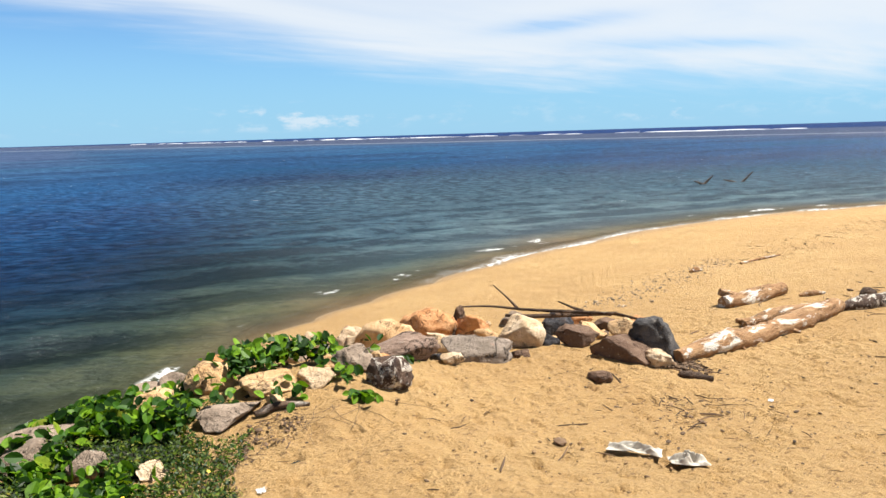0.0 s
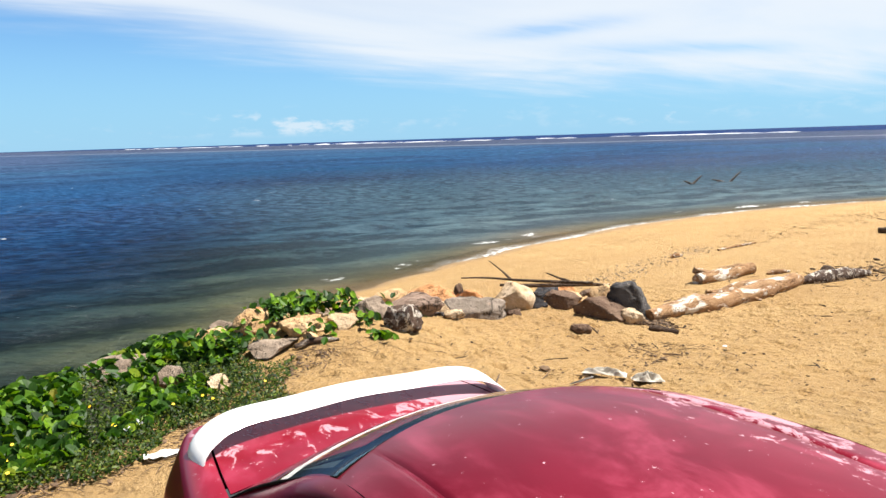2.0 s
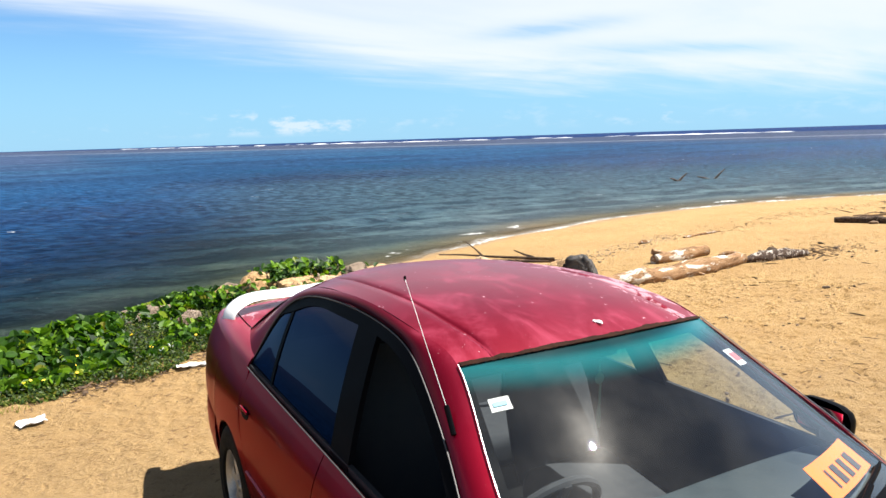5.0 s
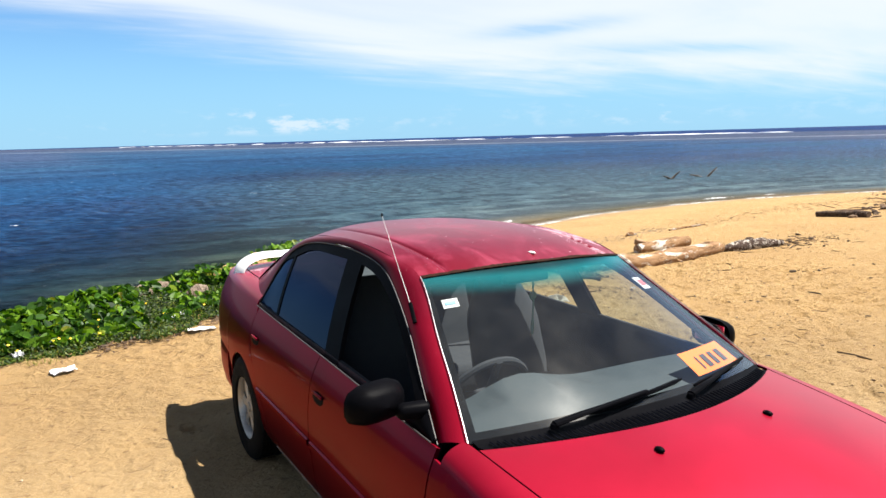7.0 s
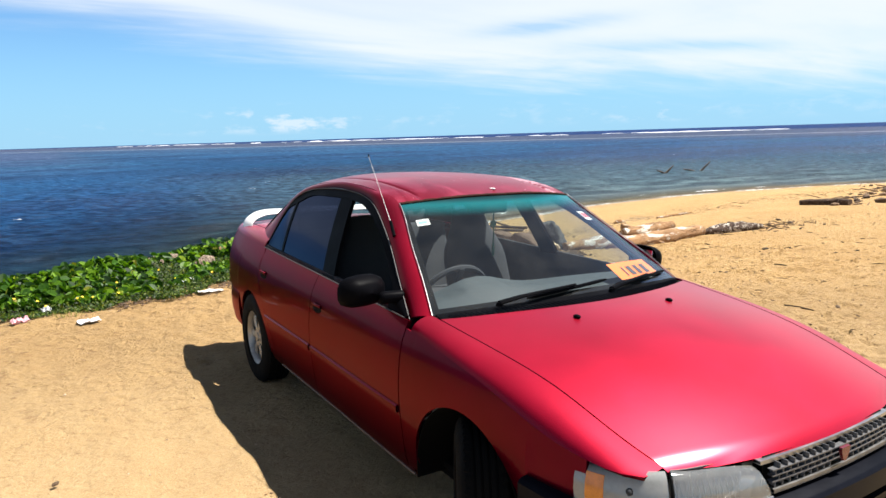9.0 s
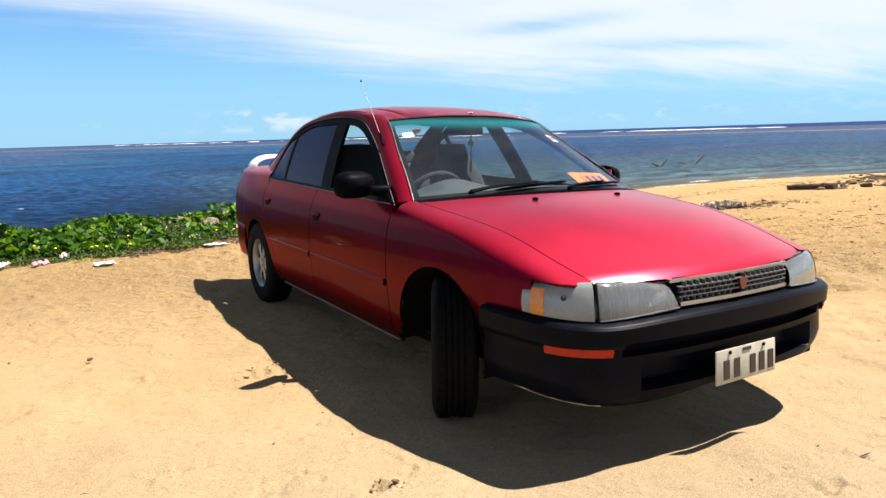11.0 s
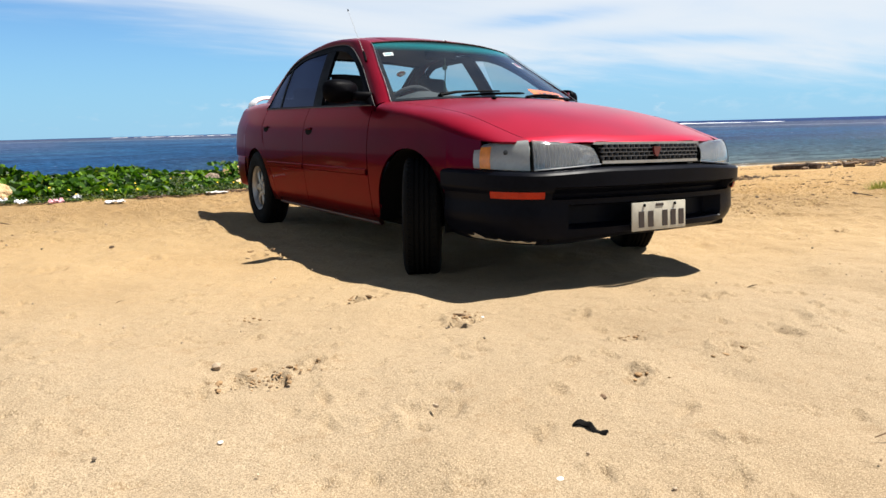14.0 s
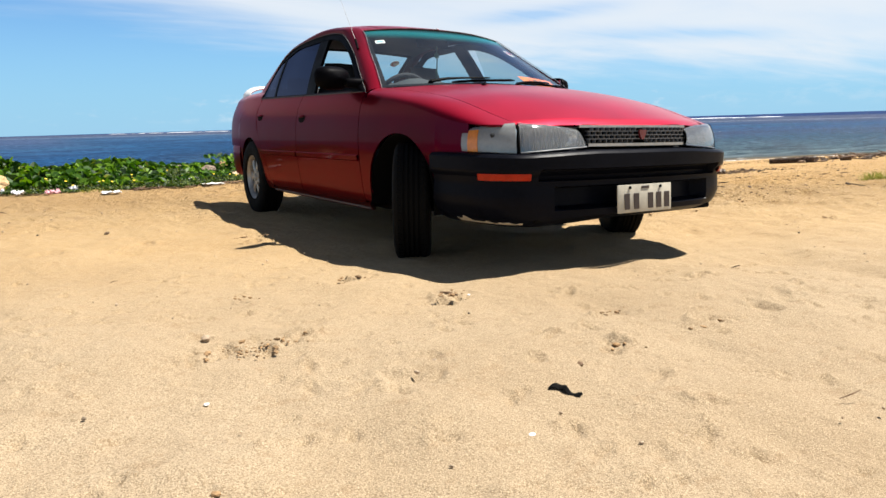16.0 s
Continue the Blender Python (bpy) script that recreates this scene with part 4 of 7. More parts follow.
for s, _ in SIDES:
    fl = s < 0
    # front wing
    g = Geo()
    ys = around(-AXLE_F, -1.84, -0.862)
    lo = lambda y: 0.505 if y < -AXLE_F - ARCH else (SILL + 0.01 if y > -AXLE_F + ARCH else max(arch(y, -AXLE_F), SILL + 0.01))
    g.grid(both(columns(ys, lo, fend_top, 14, side_x), s), 0.012, fl)
    P = []
    for y in np.linspace(-1.985, -0.90, 26):
        zt = float(fend_top(y))
        ax = float(side_x(y, zt))
        if y < -1.74:
            ax = min(ax, float(nose_x(y)))
        A, B = np.array([max(ax, float(hood_x(y)) + 0.006), y, zt]), np.array([float(hood_x(y)) + 0.003, y, float(hood_z(y))])
        C = np.array([A[0] - 0.012, y, B[2] - 0.010])
        t = np.linspace(0, 1, 9)[:, None]
        P.append((1 - t) ** 2 * A + 2 * t * (1 - t) * C + t**2 * B)
    g.grid(both(P, s), 0.010, fl)
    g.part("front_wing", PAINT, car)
    # rolled black liner inside the front arch
    g = Geo()
    t = np.linspace(-0.15, math.pi + 0.15, 22)
    g.grid(both([[(x, -AXLE_F - (ARCH - 0.004) * math.cos(a), 0.262 + (ARCH - 0.004) * math.sin(a)) for x in (0.80, 0.70, 0.55, 0.40)] for a in t], s), 0.004, not fl)
    g.part("wheel_arch_liner", DARK, car)
    g = Geo()
    g.grid(both([[(x, AXLE - (ARCH_R - 0.004) * math.cos(a), 0.262 + (ARCH_R - 0.004) * math.sin(a)) for x in (0.79, 0.70, 0.55, 0.40)] for a in t], s), 0.004, not fl)
    g.part("wheel_arch_liner", DARK, car)
    # doors
    for nm, y0, y1 in (("front_door", lambda z: -0.855, lambda z: 0.137), ("rear_door", lambda z: 0.143, lambda z: float(door_back_y(z)) - 0.005)):
        g = Geo()
        P = []
        for z_k in np.linspace(0, 1, 24):
            row = []
            for u in np.linspace(0, 1, 18):
                y = y0(0.5) + u * (y1(0.9) - y0(0.5))
                z = SILL + z_k * (float(belt(y)) - SILL)
                y = y0(z) + u * (y1(z) - y0(z))
                row.append((float(side_x(y, z)), y, z))
            P.append(row)
        g.grid(both(P, s), 0.015, not fl)
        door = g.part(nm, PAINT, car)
        # rubbing strip
        g = Geo()
        a, b = (y0(0.5) + 0.012, y1(0.5) - 0.012)
        g.grid(both([[(float(side_x(y, z)) + o, y, z) for z, o in ((0.444, 0.001), (0.449, 0.009), (0.474, 0.009), (0.479, 0.001))] for y in np.linspace(a, b, 10)], s), 0.003, fl)
        g.part("rubbing_strip", PAINT, door)
        # handle: dark recess and flap
        hy = 0.040 if nm == "front_door" else 0.945
        hz = 0.690 if nm == "front_door" else 0.716
        g = Geo()
        g.blob((0.010, 0.068, 0.030), Matrix.Translation((s * (float(side_x(hy, hz)) - 0.004), hy, hz)), 1, 0.0)
        g.part("handle_recess", DARK, door, "black recess")
        g = Geo()
        g.box((0.010, 0.105, 0.014), Matrix.Translation((s * (float(side_x(hy, hz)) + 0.003), hy, hz + 0.020)), 0.005)
        g.part("handle", PAINT, door)
    # sill below the doors
    g = Geo()
    g.grid(both([[(float(side_x(y, z)) - 0.008, y, z) for z in (0.166, 0.174, 0.190, SILL - 0.006)] for y in np.linspace(-0.875, 0.80, 16)], s), 0.02, fl)
    sill = g.part("sill", PAINT, car, "dusty red sill")
    g = Geo()
    g.tube([(s * (float(side_x(y, 0.180)) - 0.004), y, 0.180) for y in np.linspace(-0.87, 0.80, 14)], 0.0055, 6)
    g.part("sill_strip", DUSTY, sill, "dusty grey-brown strip")
    # rear quarter
    g = Geo()
    ys = around(AXLE, 0.785, 2.13, 30)
    lo = lambda y: SILL - 0.03 if y < AXLE - ARCH_R else (0.500 if y > AXLE + ARCH_R else max(float(arch(y, AXLE)), SILL - 0.03))
    hi = lambda y: max(float(door_back_z(y)), lo(y) + 0.004) if y < 1.068 else float(belt(y))
    g.grid(both(columns(ys, lo, hi, 14, side_x), s), 0.012, fl)
    P = []
    for y in np.linspace(1.115, 2.13, 17):
        zt = float(belt(y))
        A = np.array([float(side_x(y, zt)), y, zt])
        B = np.array([0.612 * float(taper_at(y)) / 0.98, y, 0.938 - 0.020 * max(0, y - 1.6)])
        C = np.array([A[0] - 0.03, y, B[2] + 0.004])
        t = np.linspace(0, 1, 8)[:, None]
        P.append((1 - t) ** 2 * A + 2 * t * (1 - t) * C + t**2 * B)
    g.grid(both(P, s), 0.010, fl)
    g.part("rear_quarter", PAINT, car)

# mud flaps behind the rear wheels
for s, _ in SIDES:
    g = Geo()
    g.grid([[(s * x, AXLE + 0.355 + 0.02 * (0.36 - z), z) for z in np.linspace(0.13, 0.36, 5)] for x in np.linspace(0.62, 0.775, 5)], 0.008, s < 0)
    g.part("mud_flap", RUBBER, car, "black rubber mud flap")

# pillars and roof rails: one sweep a side
O_PTS = [(0.754, -0.83, 0.820), (0.685, -0.60, 0.965), (0.634, -0.43, 1.075), (0.585, -0.225, 1.185), (0.556, -0.05, 1.245), (0.544, 0.20, 1.270), (0.545, 0.50, 1.268), (0.558, 0.76, 1.243), (0.588, 0.93, 1.185), (0.640, 1.055, 1.060), (0.733, 1.11, 0.868)]
I_PTS = [(0.703, -0.915, 0.838), (0.645, -0.73, 0.968), (0.588, -0.54, 1.085), (0.520, -0.318, 1.224), (0.522, -0.12, 1.275), (0.526, 0.20, 1.304), (0.526, 0.50, 1.298), (0.520, 0.80, 1.266), (0.530, 0.99, 1.208), (0.568, 1.21, 1.095), (0.618, 1.50, 0.936)]
o_x, o_z = (spl([p[1] for p in O_PTS], [p[k] for p in O_PTS]) for k in (0, 2))
i_x, i_z = (spl([p[1] for p in I_PTS], [p[k] for p in I_PTS]) for k in (0, 2))
NR = 60
for s, _ in SIDES:
    so = np.array([spl(range(len(O_PTS)), [p[k] for p in O_PTS])(np.linspace(0, len(O_PTS) - 1, NR)) for k in range(3)]).T
    si = np.array([spl(range(len(I_PTS)), [p[k] for p in I_PTS])(np.linspace(0, len(O_PTS) - 1, NR)) for k in range(3)]).T
    P = []
    for a, b in zip(so, si):
        mid = (a + b) / 2 + np.array([0.022, 0, 0.016]) * min(1.0, np.linalg.norm(a - b) / 0.09)
        t = np.linspace(0, 1, 7)[:, None]
        P.append((1 - t) ** 2 * a + 2 * t * (1 - t) * mid + t**2 * b)
    g = Geo()
    g.grid(both(P, s), 0.014, s < 0)
    g.part("pillar_and_roof_rail", PAINT, car)
    # bright strip round the side windows and along the waist
    g = Geo()
    g.tube(both(so + np.array([0.004, 0, -0.004]), s), 0.0026, 6)
    g.part("window_trim", TRIM, car, "thin tarnished window trim")
    g = Geo()
    ysb = np.linspace(-0.82, 1.105, 30)
    g.tube([(s * (float(side_x(y, float(belt(y)))) + 0.001), y, float(belt(y)) + 0.003) for y in ysb], 0.0028, 6)
    g.part("waist_trim", TRIM, car, "thin tarnished waist trim")
    # windscreen side trim
    g = Geo()
    g.tube(both(si[0:19] + np.array([0.002, -0.004, 0.004]), s), 0.0020, 6)
    g.part("windscreen_trim", CHROME, car, "dull chrome windscreen trim")

# roof
zc = spl([-0.42, -0.33, -0.20, 0.1, 0.5, 0.8, 0.99], [1.249, 1.271, 1.298, 1.333, 1.340, 1.325, 1.294])
us = np.r_[np.linspace(-1, -0.82, 5), [-0.80, -0.785, -0.77], np.linspace(-0.75, 0.75, 25), [0.77, 0.785, 0.80], np.linspace(0.82, 1, 5)]


def roof_point(u, v, lift=0.0):
    y = (-0.392 + 0.080 * u * u) * (1 - v) + (0.985 - 0.135 * u * u) * v
    x = u * float(i_x(y))
    z = float(i_z(y)) + (float(zc(y)) - float(i_z(y))) * (1 - abs(u) ** 2.6)
    z -= 0.010 * math.exp(-(((abs(u) - 0.785) / 0.014) ** 2)) * min(1, 12 * v * (1 - v))
    return (x, y, z + lift)


g = Geo()
g.grid([[roof_point(u, v) for v in np.linspace(0, 1, 30)] for u in us], 0.012)
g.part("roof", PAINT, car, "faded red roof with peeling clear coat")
g = Geo()
g.grid([[tuple(np.array(roof_point(u, v)) - np.array([0, 0, 0.018])) for v in np.linspace(0.01, 0.99, 14)] for u in np.linspace(-0.98, 0.98, 16)], 0.006)
g.part("headliner", LINER, car)
for s, _ in SIDES:
    g = Geo()
    g.grid([[roof_point(s * 0.785 + d, v, 0.0008) for v in np.linspace(0.01, 0.99, 40)] for d in (-0.007, 0.007)], 0.002)
    g.part("roof_ditch", PAINT, car, "shallow red roof gutter")
# cracked sealant along the front edge of the roof
g = Geo()
rngs = np.random.RandomState(7)
P = []
for u in np.linspace(-0.99, 0.99, 110):
    w = 0.011 + 0.007 * noise.noise(Vector((u * 4.0, 2.0, 0.0))) + 0.005 * noise.noise(Vector((u * 13.0, 5.0, 0.0)))
    row = []
    for k, v in enumerate(np.linspace(-0.006, w, 5)):
        q = np.array(roof_point(u, max(v, 0)))
        q[1] += min(v, 0)
        q[2] += 0.004 * math.sin(math.pi * min(1, max(0.05, k / 4))) + 0.002 * rngs.rand() + 0.0012
        row.append(tuple(q))
    P.append(row)
g.grid(P, 0.003)
g.part("roof_edge_sealant", SEAL, car, "cracked dark brown sealant")
# bird dropping
g = Geo()
q = roof_point(0.05, 0.068)
for k in range(9):
    a, r = rngs.uniform(0, 6.28), rngs.uniform(0, 0.022)
    g.blob((rngs.uniform(0.006, 0.015), rngs.uniform(0.006, 0.015), 0.004), Matrix.Translation((q[0] + r * math.cos(a), q[1] + r * math.sin(a), q[2] + 0.002)), k, 0.3, 1)
g.part("bird_dropping", WHITE, car, "white bird dropping")


# windscreen and rear window
def screen_point(u, v):
    b = np.array([0.702 * u, -1.040 + 0.122 * u * u, 0.868 - 0.028 * u * u])
    t = np.array([0.518 * u, -0.394 + 0.080 * u * u, 1.253 - 0.028 * abs(u) ** 2.6])
    p = b * (1 - v) + t * v
    n = np.array([0.25 * u, -0.55, 0.84])
    return p + n * 0.004 * 4 * v * (1 - v) * (1 - u * u * 0.7)


g = Geo()
g.grid([[tuple(screen_point(u, v)) for v in np.linspace(0, 1, 14)] for u in np.linspace(-1, 1, 25)])
ob = g.part("windscreen", GLASS, car, "dusty windscreen with a blue-green shade band")
ob.visible_shadow = False
for nm, lo, hi in (("windscreen_seal_top", 0.94, 1.0), ("windscreen_seal_bottom", 0.0, 0.05)):
    g = Geo()
    g.grid([[tuple(screen_point(u, v) + np.array([0, 0.003, -0.004])) for v in np.linspace(lo, hi, 3)] for u in np.linspace(-1, 1, 25)], 0.004)
    g.part("windscreen_seal", DARK, car, "black windscreen border")
for s, _ in SIDES:
    g = Geo()
    g.grid([[tuple(screen_point(s * u, v) + np.array([0, 0.003, -0.004])) for v in np.linspace(0.0, 1.0, 14)] for u in (0.955, 0.98, 1.0)], 0.004, s < 0)
    g.part("windscreen_seal", DARK, car, "black windscreen border")


def back_point(u, v):
    b = np.array([0.622 * u, 1.56 - 0.07 * u * u, 0.950 - 0.010 * u * u])
    t = np.array([0.520 * u, 0.985 - 0.135 * u * u, 1.294 - 0.032 * abs(u) ** 2.4])
    p = b * (1 - v) + t * v
    return p + np.array([0.2 * u, 0.5, 0.84]) * 0.05 * 4 * v * (1 - v) * (1 - 0.6 * u * u)


g = Geo()
g.grid([[tuple(back_point(u, v)) for v in np.linspace(0, 1, 12)] for u in np.linspace(-1, 1, 21)], 0, True)
ob = g.part("rear_window", CLEAR, car)
ob.visible_shadow = False
for s, _ in SIDES:
    g = Geo()
    g.grid([[tuple(back_point(s * u, v) + np.array([0, 0, -0.003])) for v in np.linspace(0.0, 1.0, 12)] for u in (0.93, 0.97, 1.0)], 0.006, s > 0)
    g.part("rear_window_seal", DARK, car, "black rear window border")
g = Geo()
g.grid([[tuple(back_point(u, v) + np.array([0, 0, -0.003])) for v in np.linspace(0.90, 1.0, 3)] for u in np.linspace(-1, 1, 17)], 0.005, True)
g.part("rear_window_seal", DARK, car, "black rear window border")

# side windows, their black frames and centre posts
for s, _ in SIDES:
    def win(y, v, inset=0.010):
        zb, zt = float(belt(y)), float(o_z(y))
        xb, xt = float(side_x(y, zb)) - 0.012, float(o_x(y))
        return (s * (xb + (xt - xb) * v + 0.012 * 4 * v * (1 - v) - inset), y, zb + (zt - zb) * v)

    def pane(name, ya, yb, mat, label, top=0.955, lean_a=0.0, lean_b=0.0):
        g = Geo()
        g.grid([[win(y + (lean_a * (1 - k) + lean_b * k) * v, v) for v in np.linspace(0.0, top, 8)] for k, y in zip(np.linspace(0, 1, 14), np.linspace(ya, yb, 14))], 0, s < 0)
        ob = g.part(name, mat, car, label)
        ob.visible_shadow = mat is TINT
        return ob

    if s > 0:
        pane("front_side_window", -0.66, 0.03, CLEAR, "clear side window")
    pane("rear_side_window", 0.130, 0.800, TINT if s < 0 else CLEAR, "dark tinted side window" if s < 0 else "clear side window", 0.955, 0.15, 0.07)
    pane("quarter_window", 0.825, 1.100, TINT if s < 0 else CLEAR, "dark tinted quarter window" if s < 0 else "clear quarter window", 0.955, 0.06, 0.0)
    # frame band that follows the roof rail
    g = Geo()
    P = []
    for y in np.r_[np.linspace(-0.82, -0.30, 16), np.linspace(-0.25, 1.108, 40)]:
        zt, zb = float(o_z(y)), float(belt(y))
        w = min(0.045, max(0.004, zt - zb))
        vv = 1 - w / max(zt - zb, 0.004)
        P.append([win(y, vv + (1 - vv) * t, 0.004) for t in (0, 0.5, 1)])
    g.grid(P, 0.014, s < 0)
    g.part("window_frame", BLACK, car, "black window frame")
    for nm, ya, yb, lean in (("centre_post", -0.010, 0.140, 0.15), ("rear_divider", 0.800, 0.828, 0.065)):
        g = Geo()
        g.grid([[win(y + lean * v, v, 0.006) for v in np.linspace(0, 0.99, 6)] for y in np.linspace(ya, yb, 4)], 0.02, s < 0)
        g.part(nm, BLACK, car, "black door post")
    # triangle in which the mirror sits
    g = Geo()
    g.grid([[win(y, v, 0.001) for v in np.linspace(0, 0.98, 5)] for y in np.linspace(-0.82, -0.64, 6)], 0.01, s < 0)
    g.part("mirror_sail", BLACK, car, "black mirror mount")
    # mirror housing
    mirror = Geo()
    m = Matrix.Translation((s * 0.862, -0.645, 0.908)) @ pose(0, 0, 0, 0, 0, s * -12)
    if s > 0:  # folded in against the door
        m = Matrix.Translation((0.815, -0.640, 0.900)) @ pose(0, 0, 0, 0, 0, 82)
    n_u, n_v = 18, 10
    P = []
    for a in np.linspace(0, 2 * math.pi, n_u, endpoint=False):
        ca, sa = math.cos(a), math.sin(a)
        e = (abs(ca) ** 3.2 + abs(sa) ** 3.2) ** (-1 / 3.2)
        row = []
        for t in np.linspace(0, 1, n_v):
            k = math.sqrt(max(0.0, 1 - t**2.2))
            row.append(tuple(m @ Vector((0.112 * e * ca * (0.35 + 0.65 * k) * k ** 0.25 + 0.0, 0.040 - 0.085 * t, 0.066 * e * sa * (0.3 + 0.7 * k) * k ** 0.25))))
        P.append(row)
    mirror.grid(np.array(P), 0, True, wrap=True)
    mob = mirror.part("door_mirror", BLACK, car, "black door mirror")
    g = Geo()
    g.box((0.17, 0.006, 0.092), m @ Matrix.Translation((0, 0.043, 0)), 0.003)
    g.part("mirror_glass", REFLECTOR, mob)
    g = Geo()
    g.box((0.12, 0.060, 0.052), Matrix.Translation((s * 0.760, -0.685, 0.880)) @ pose(0, 0, 0, 0, 0, s * 12), 0.022, 3)
    g.part("mirror_foot", BLACK, mob)

# bonnet
g = Geo()
P = []
for u in np.linspace(-1, 1, 33):
    row = []
    for v in np.r_[np.linspace(0, 0.93, 24), np.linspace(0.94, 1, 9)]:
        y = (-1.158 + 0.190 * u * u) * (1 - v) + (-2.106 + 0.105 * abs(u) ** 2.2) * v
        e = float(hood_z(y))
        zc_ = max(float(hood_c(y)), e)
        row.append((u * (float(hood_x(y)) - 0.003), y, e + (zc_ - e) * (1 - abs(u) ** 2.3) - 0.013 * max(0.0, (v - 0.94) / 0.06) ** 2))
    P.append(row)
g.grid(P, 0.012, True)
bonnet = g.part("bonnet", PAINT, car)
for x in (-0.270, 0.245):
    g = Geo()
    zz = float(hood_c(-1.27)) - 0.0008
    g.blob((0.012, 0.018, 0.008), Matrix.Translation((x, -1.265, zz + 0.001)), 1, 0.05, 2)
    g.part("washer_jet", BLACK, bonnet, "black washer jet")
# black strip under the leading edge, on which grille and lamps sit
g = Geo()
g.box((1.10, 0.10, 0.13), Matrix.Translation((0, -2.000, 0.560)), 0.01)
g.part("radiator_support", DARK, car)
# engine bay floor and underside
for nm, size, at in (
    ("splash_tray", (1.36, 1.42, 0.03), (0, -1.24, 0.235)),
    ("splash_tray", (1.16, 0.46, 0.03), (0, -1.86, 0.225)),
    ("radiator", (1.20, 0.30, 0.36), (0, -1.86, 0.42)),
    ("floor_pan", (1.30, 2.40, 0.04), (0, 0.10, 0.185)),
    ("boot_floor", (1.30, 0.95, 0.04), (0, 1.62, 0.30)),
    ("bulkhead", (0.80, 0.06, 0.55), (0, -0.98, 0.50)),
    ("engine", (0.80, 0.90, 0.35), (0, -1.45, 0.46)),
    ("floor_pan", (1.52, 1.70, 0.03), (0, 0.0, 0.201)),
):
    g = Geo()
    g.box(size, Matrix.Translation(at), 0.01)
    g.part(nm, DARK, car)

# front bumper
half = [(0.0, -2.160), (0.18, -2.157), (0.36, -2.146), (0.52, -2.124), (0.64, -2.088), (0.72, -2.024), (0.768, -1.935), (0.794, -1.820), (0.808, -1.710), (0.814, -1.625)]
plan = [(-x, y, 0) for x, y in half[:0:-1]] + [(x, y, 0) for x, y in half]
BUMP = curve3(plan, 121)
tang = np.gradient(BUMP, axis=0)
norm_b = np.stack([tang[:, 1], -tang[:, 0], 0 * tang[:, 0]], axis=1)
norm_b /= np.linalg.norm(norm_b, axis=1, keepdims=True)


def bumper_out(z, x):
    """How far the bumper's face stands out, with its two slots."""
    o = np.interp(z, [0.185, 0.20, 0.225, 0.27, 0.38, 0.41, 0.43, 0.50, 0.512, 0.517], [-0.075, -0.030, -0.004, -0.002, -0.010, -0.006, 0.016, 0.017, 0.004, -0.05])
    ax = abs(x)
    o -= 0.055 * min(1, max(0, (0.30 - z) / 0.10)) * min(1, max(0, (ax - 0.45) / 0.30))
    if 0.388 < z < 0.442:
        o -= 0.045 * min(1, max(0, (0.58 - ax) / 0.02)) * min(1, (z - 0.388) / 0.006) * min(1, (0.442 - z) / 0.006)
    if 0.262 < z < 0.366:
        o -= 0.075 * min(1, max(0, (0.50 - ax) / 0.03)) * min(1, (z - 0.262) / 0.012) * min(1, (0.366 - z) / 0.008)
    return o


def bumper_z(z, x):
    """The bumper's upper edge dips under the outer ends of the lamps."""
    chin = 0.022 * min(1.0, max(0.0, (0.26 - z) / 0.06)) * min(1.0, max(0.0, (x + 0.55) / 0.4))
    z = z + chin
    k = min(1.0, max(0.0, (z - 0.44) / 0.06))
    return z + k * k * (3 - 2 * k) * float(np.interp(abs(x), [0, 0.30, 0.42, 0.64, 0.72, 0.81], [0.004, 0.004, 0.000, -0.011, -0.010, -0.004]))


zs_b = np.array([0.185, 0.20, 0.21, 0.225, 0.245, 0.262, 0.268, 0.276, 0.30, 0.33, 0.352, 0.359, 0.366, 0.38, 0.388, 0.395, 0.41, 0.425, 0.435, 0.442, 0.46, 0.485, 0.50, 0.507, 0.512, 0.517])
g = Geo()
P = []
for p, nrm in zip(BUMP, norm_b):
    P.append([tuple(p + nrm * bumper_out(z, p[0]) + np.array([0, 0, bumper_z(z, p[0])])) for z in zs_b])
g.grid(P, 0.006, False)
bumper = g.part("front_bumper", BUMPER, car, "weathered black plastic front bumper")
for s, _ in SIDES:
    # amber indicator in the bumper's slot
    g = Geo()
    sel = [k for k in range(len(BUMP)) if 0.603 < s * BUMP[k][0] < 0.772 and BUMP[k][1] < -1.92]
    g.grid([[tuple(BUMP[k] + norm_b[k] * o + np.array([0, 0, z])) for z, o in ((0.392, -0.02), (0.394, 0.002), (0.412, 0.008), (0.434, 0.008), (0.437, -0.02))] for k in sel], 0.004)
    g.part("indicator_lens", AMBER, bumper, "orange indicator lens")
# scraped lower corner
g = Geo()
sel = [k for k in range(len(BUMP)) if -0.806 < BUMP[k][0] < -0.62 and BUMP[k][1] < -1.72]
P = []
for n_, k in enumerate(sel):
    h = (0.034 if n_ < 7 else 0.015) * max(0.02, min(1.0, 0.55 + 1.1 * noise.noise(Vector((n_ * 0.45, 2.0, 0)))))
    P.append([tuple(BUMP[k] + norm_b[k] * (bumper_out(z, BUMP[k][0]) + 0.0025) + np.array([0, 0, z])) for z in (0.198, 0.198 + h * 0.5, 0.198 + h)])
g.grid(P, 0.001)
g.part("scrape", BARE, bumper, "pale scraped edge")

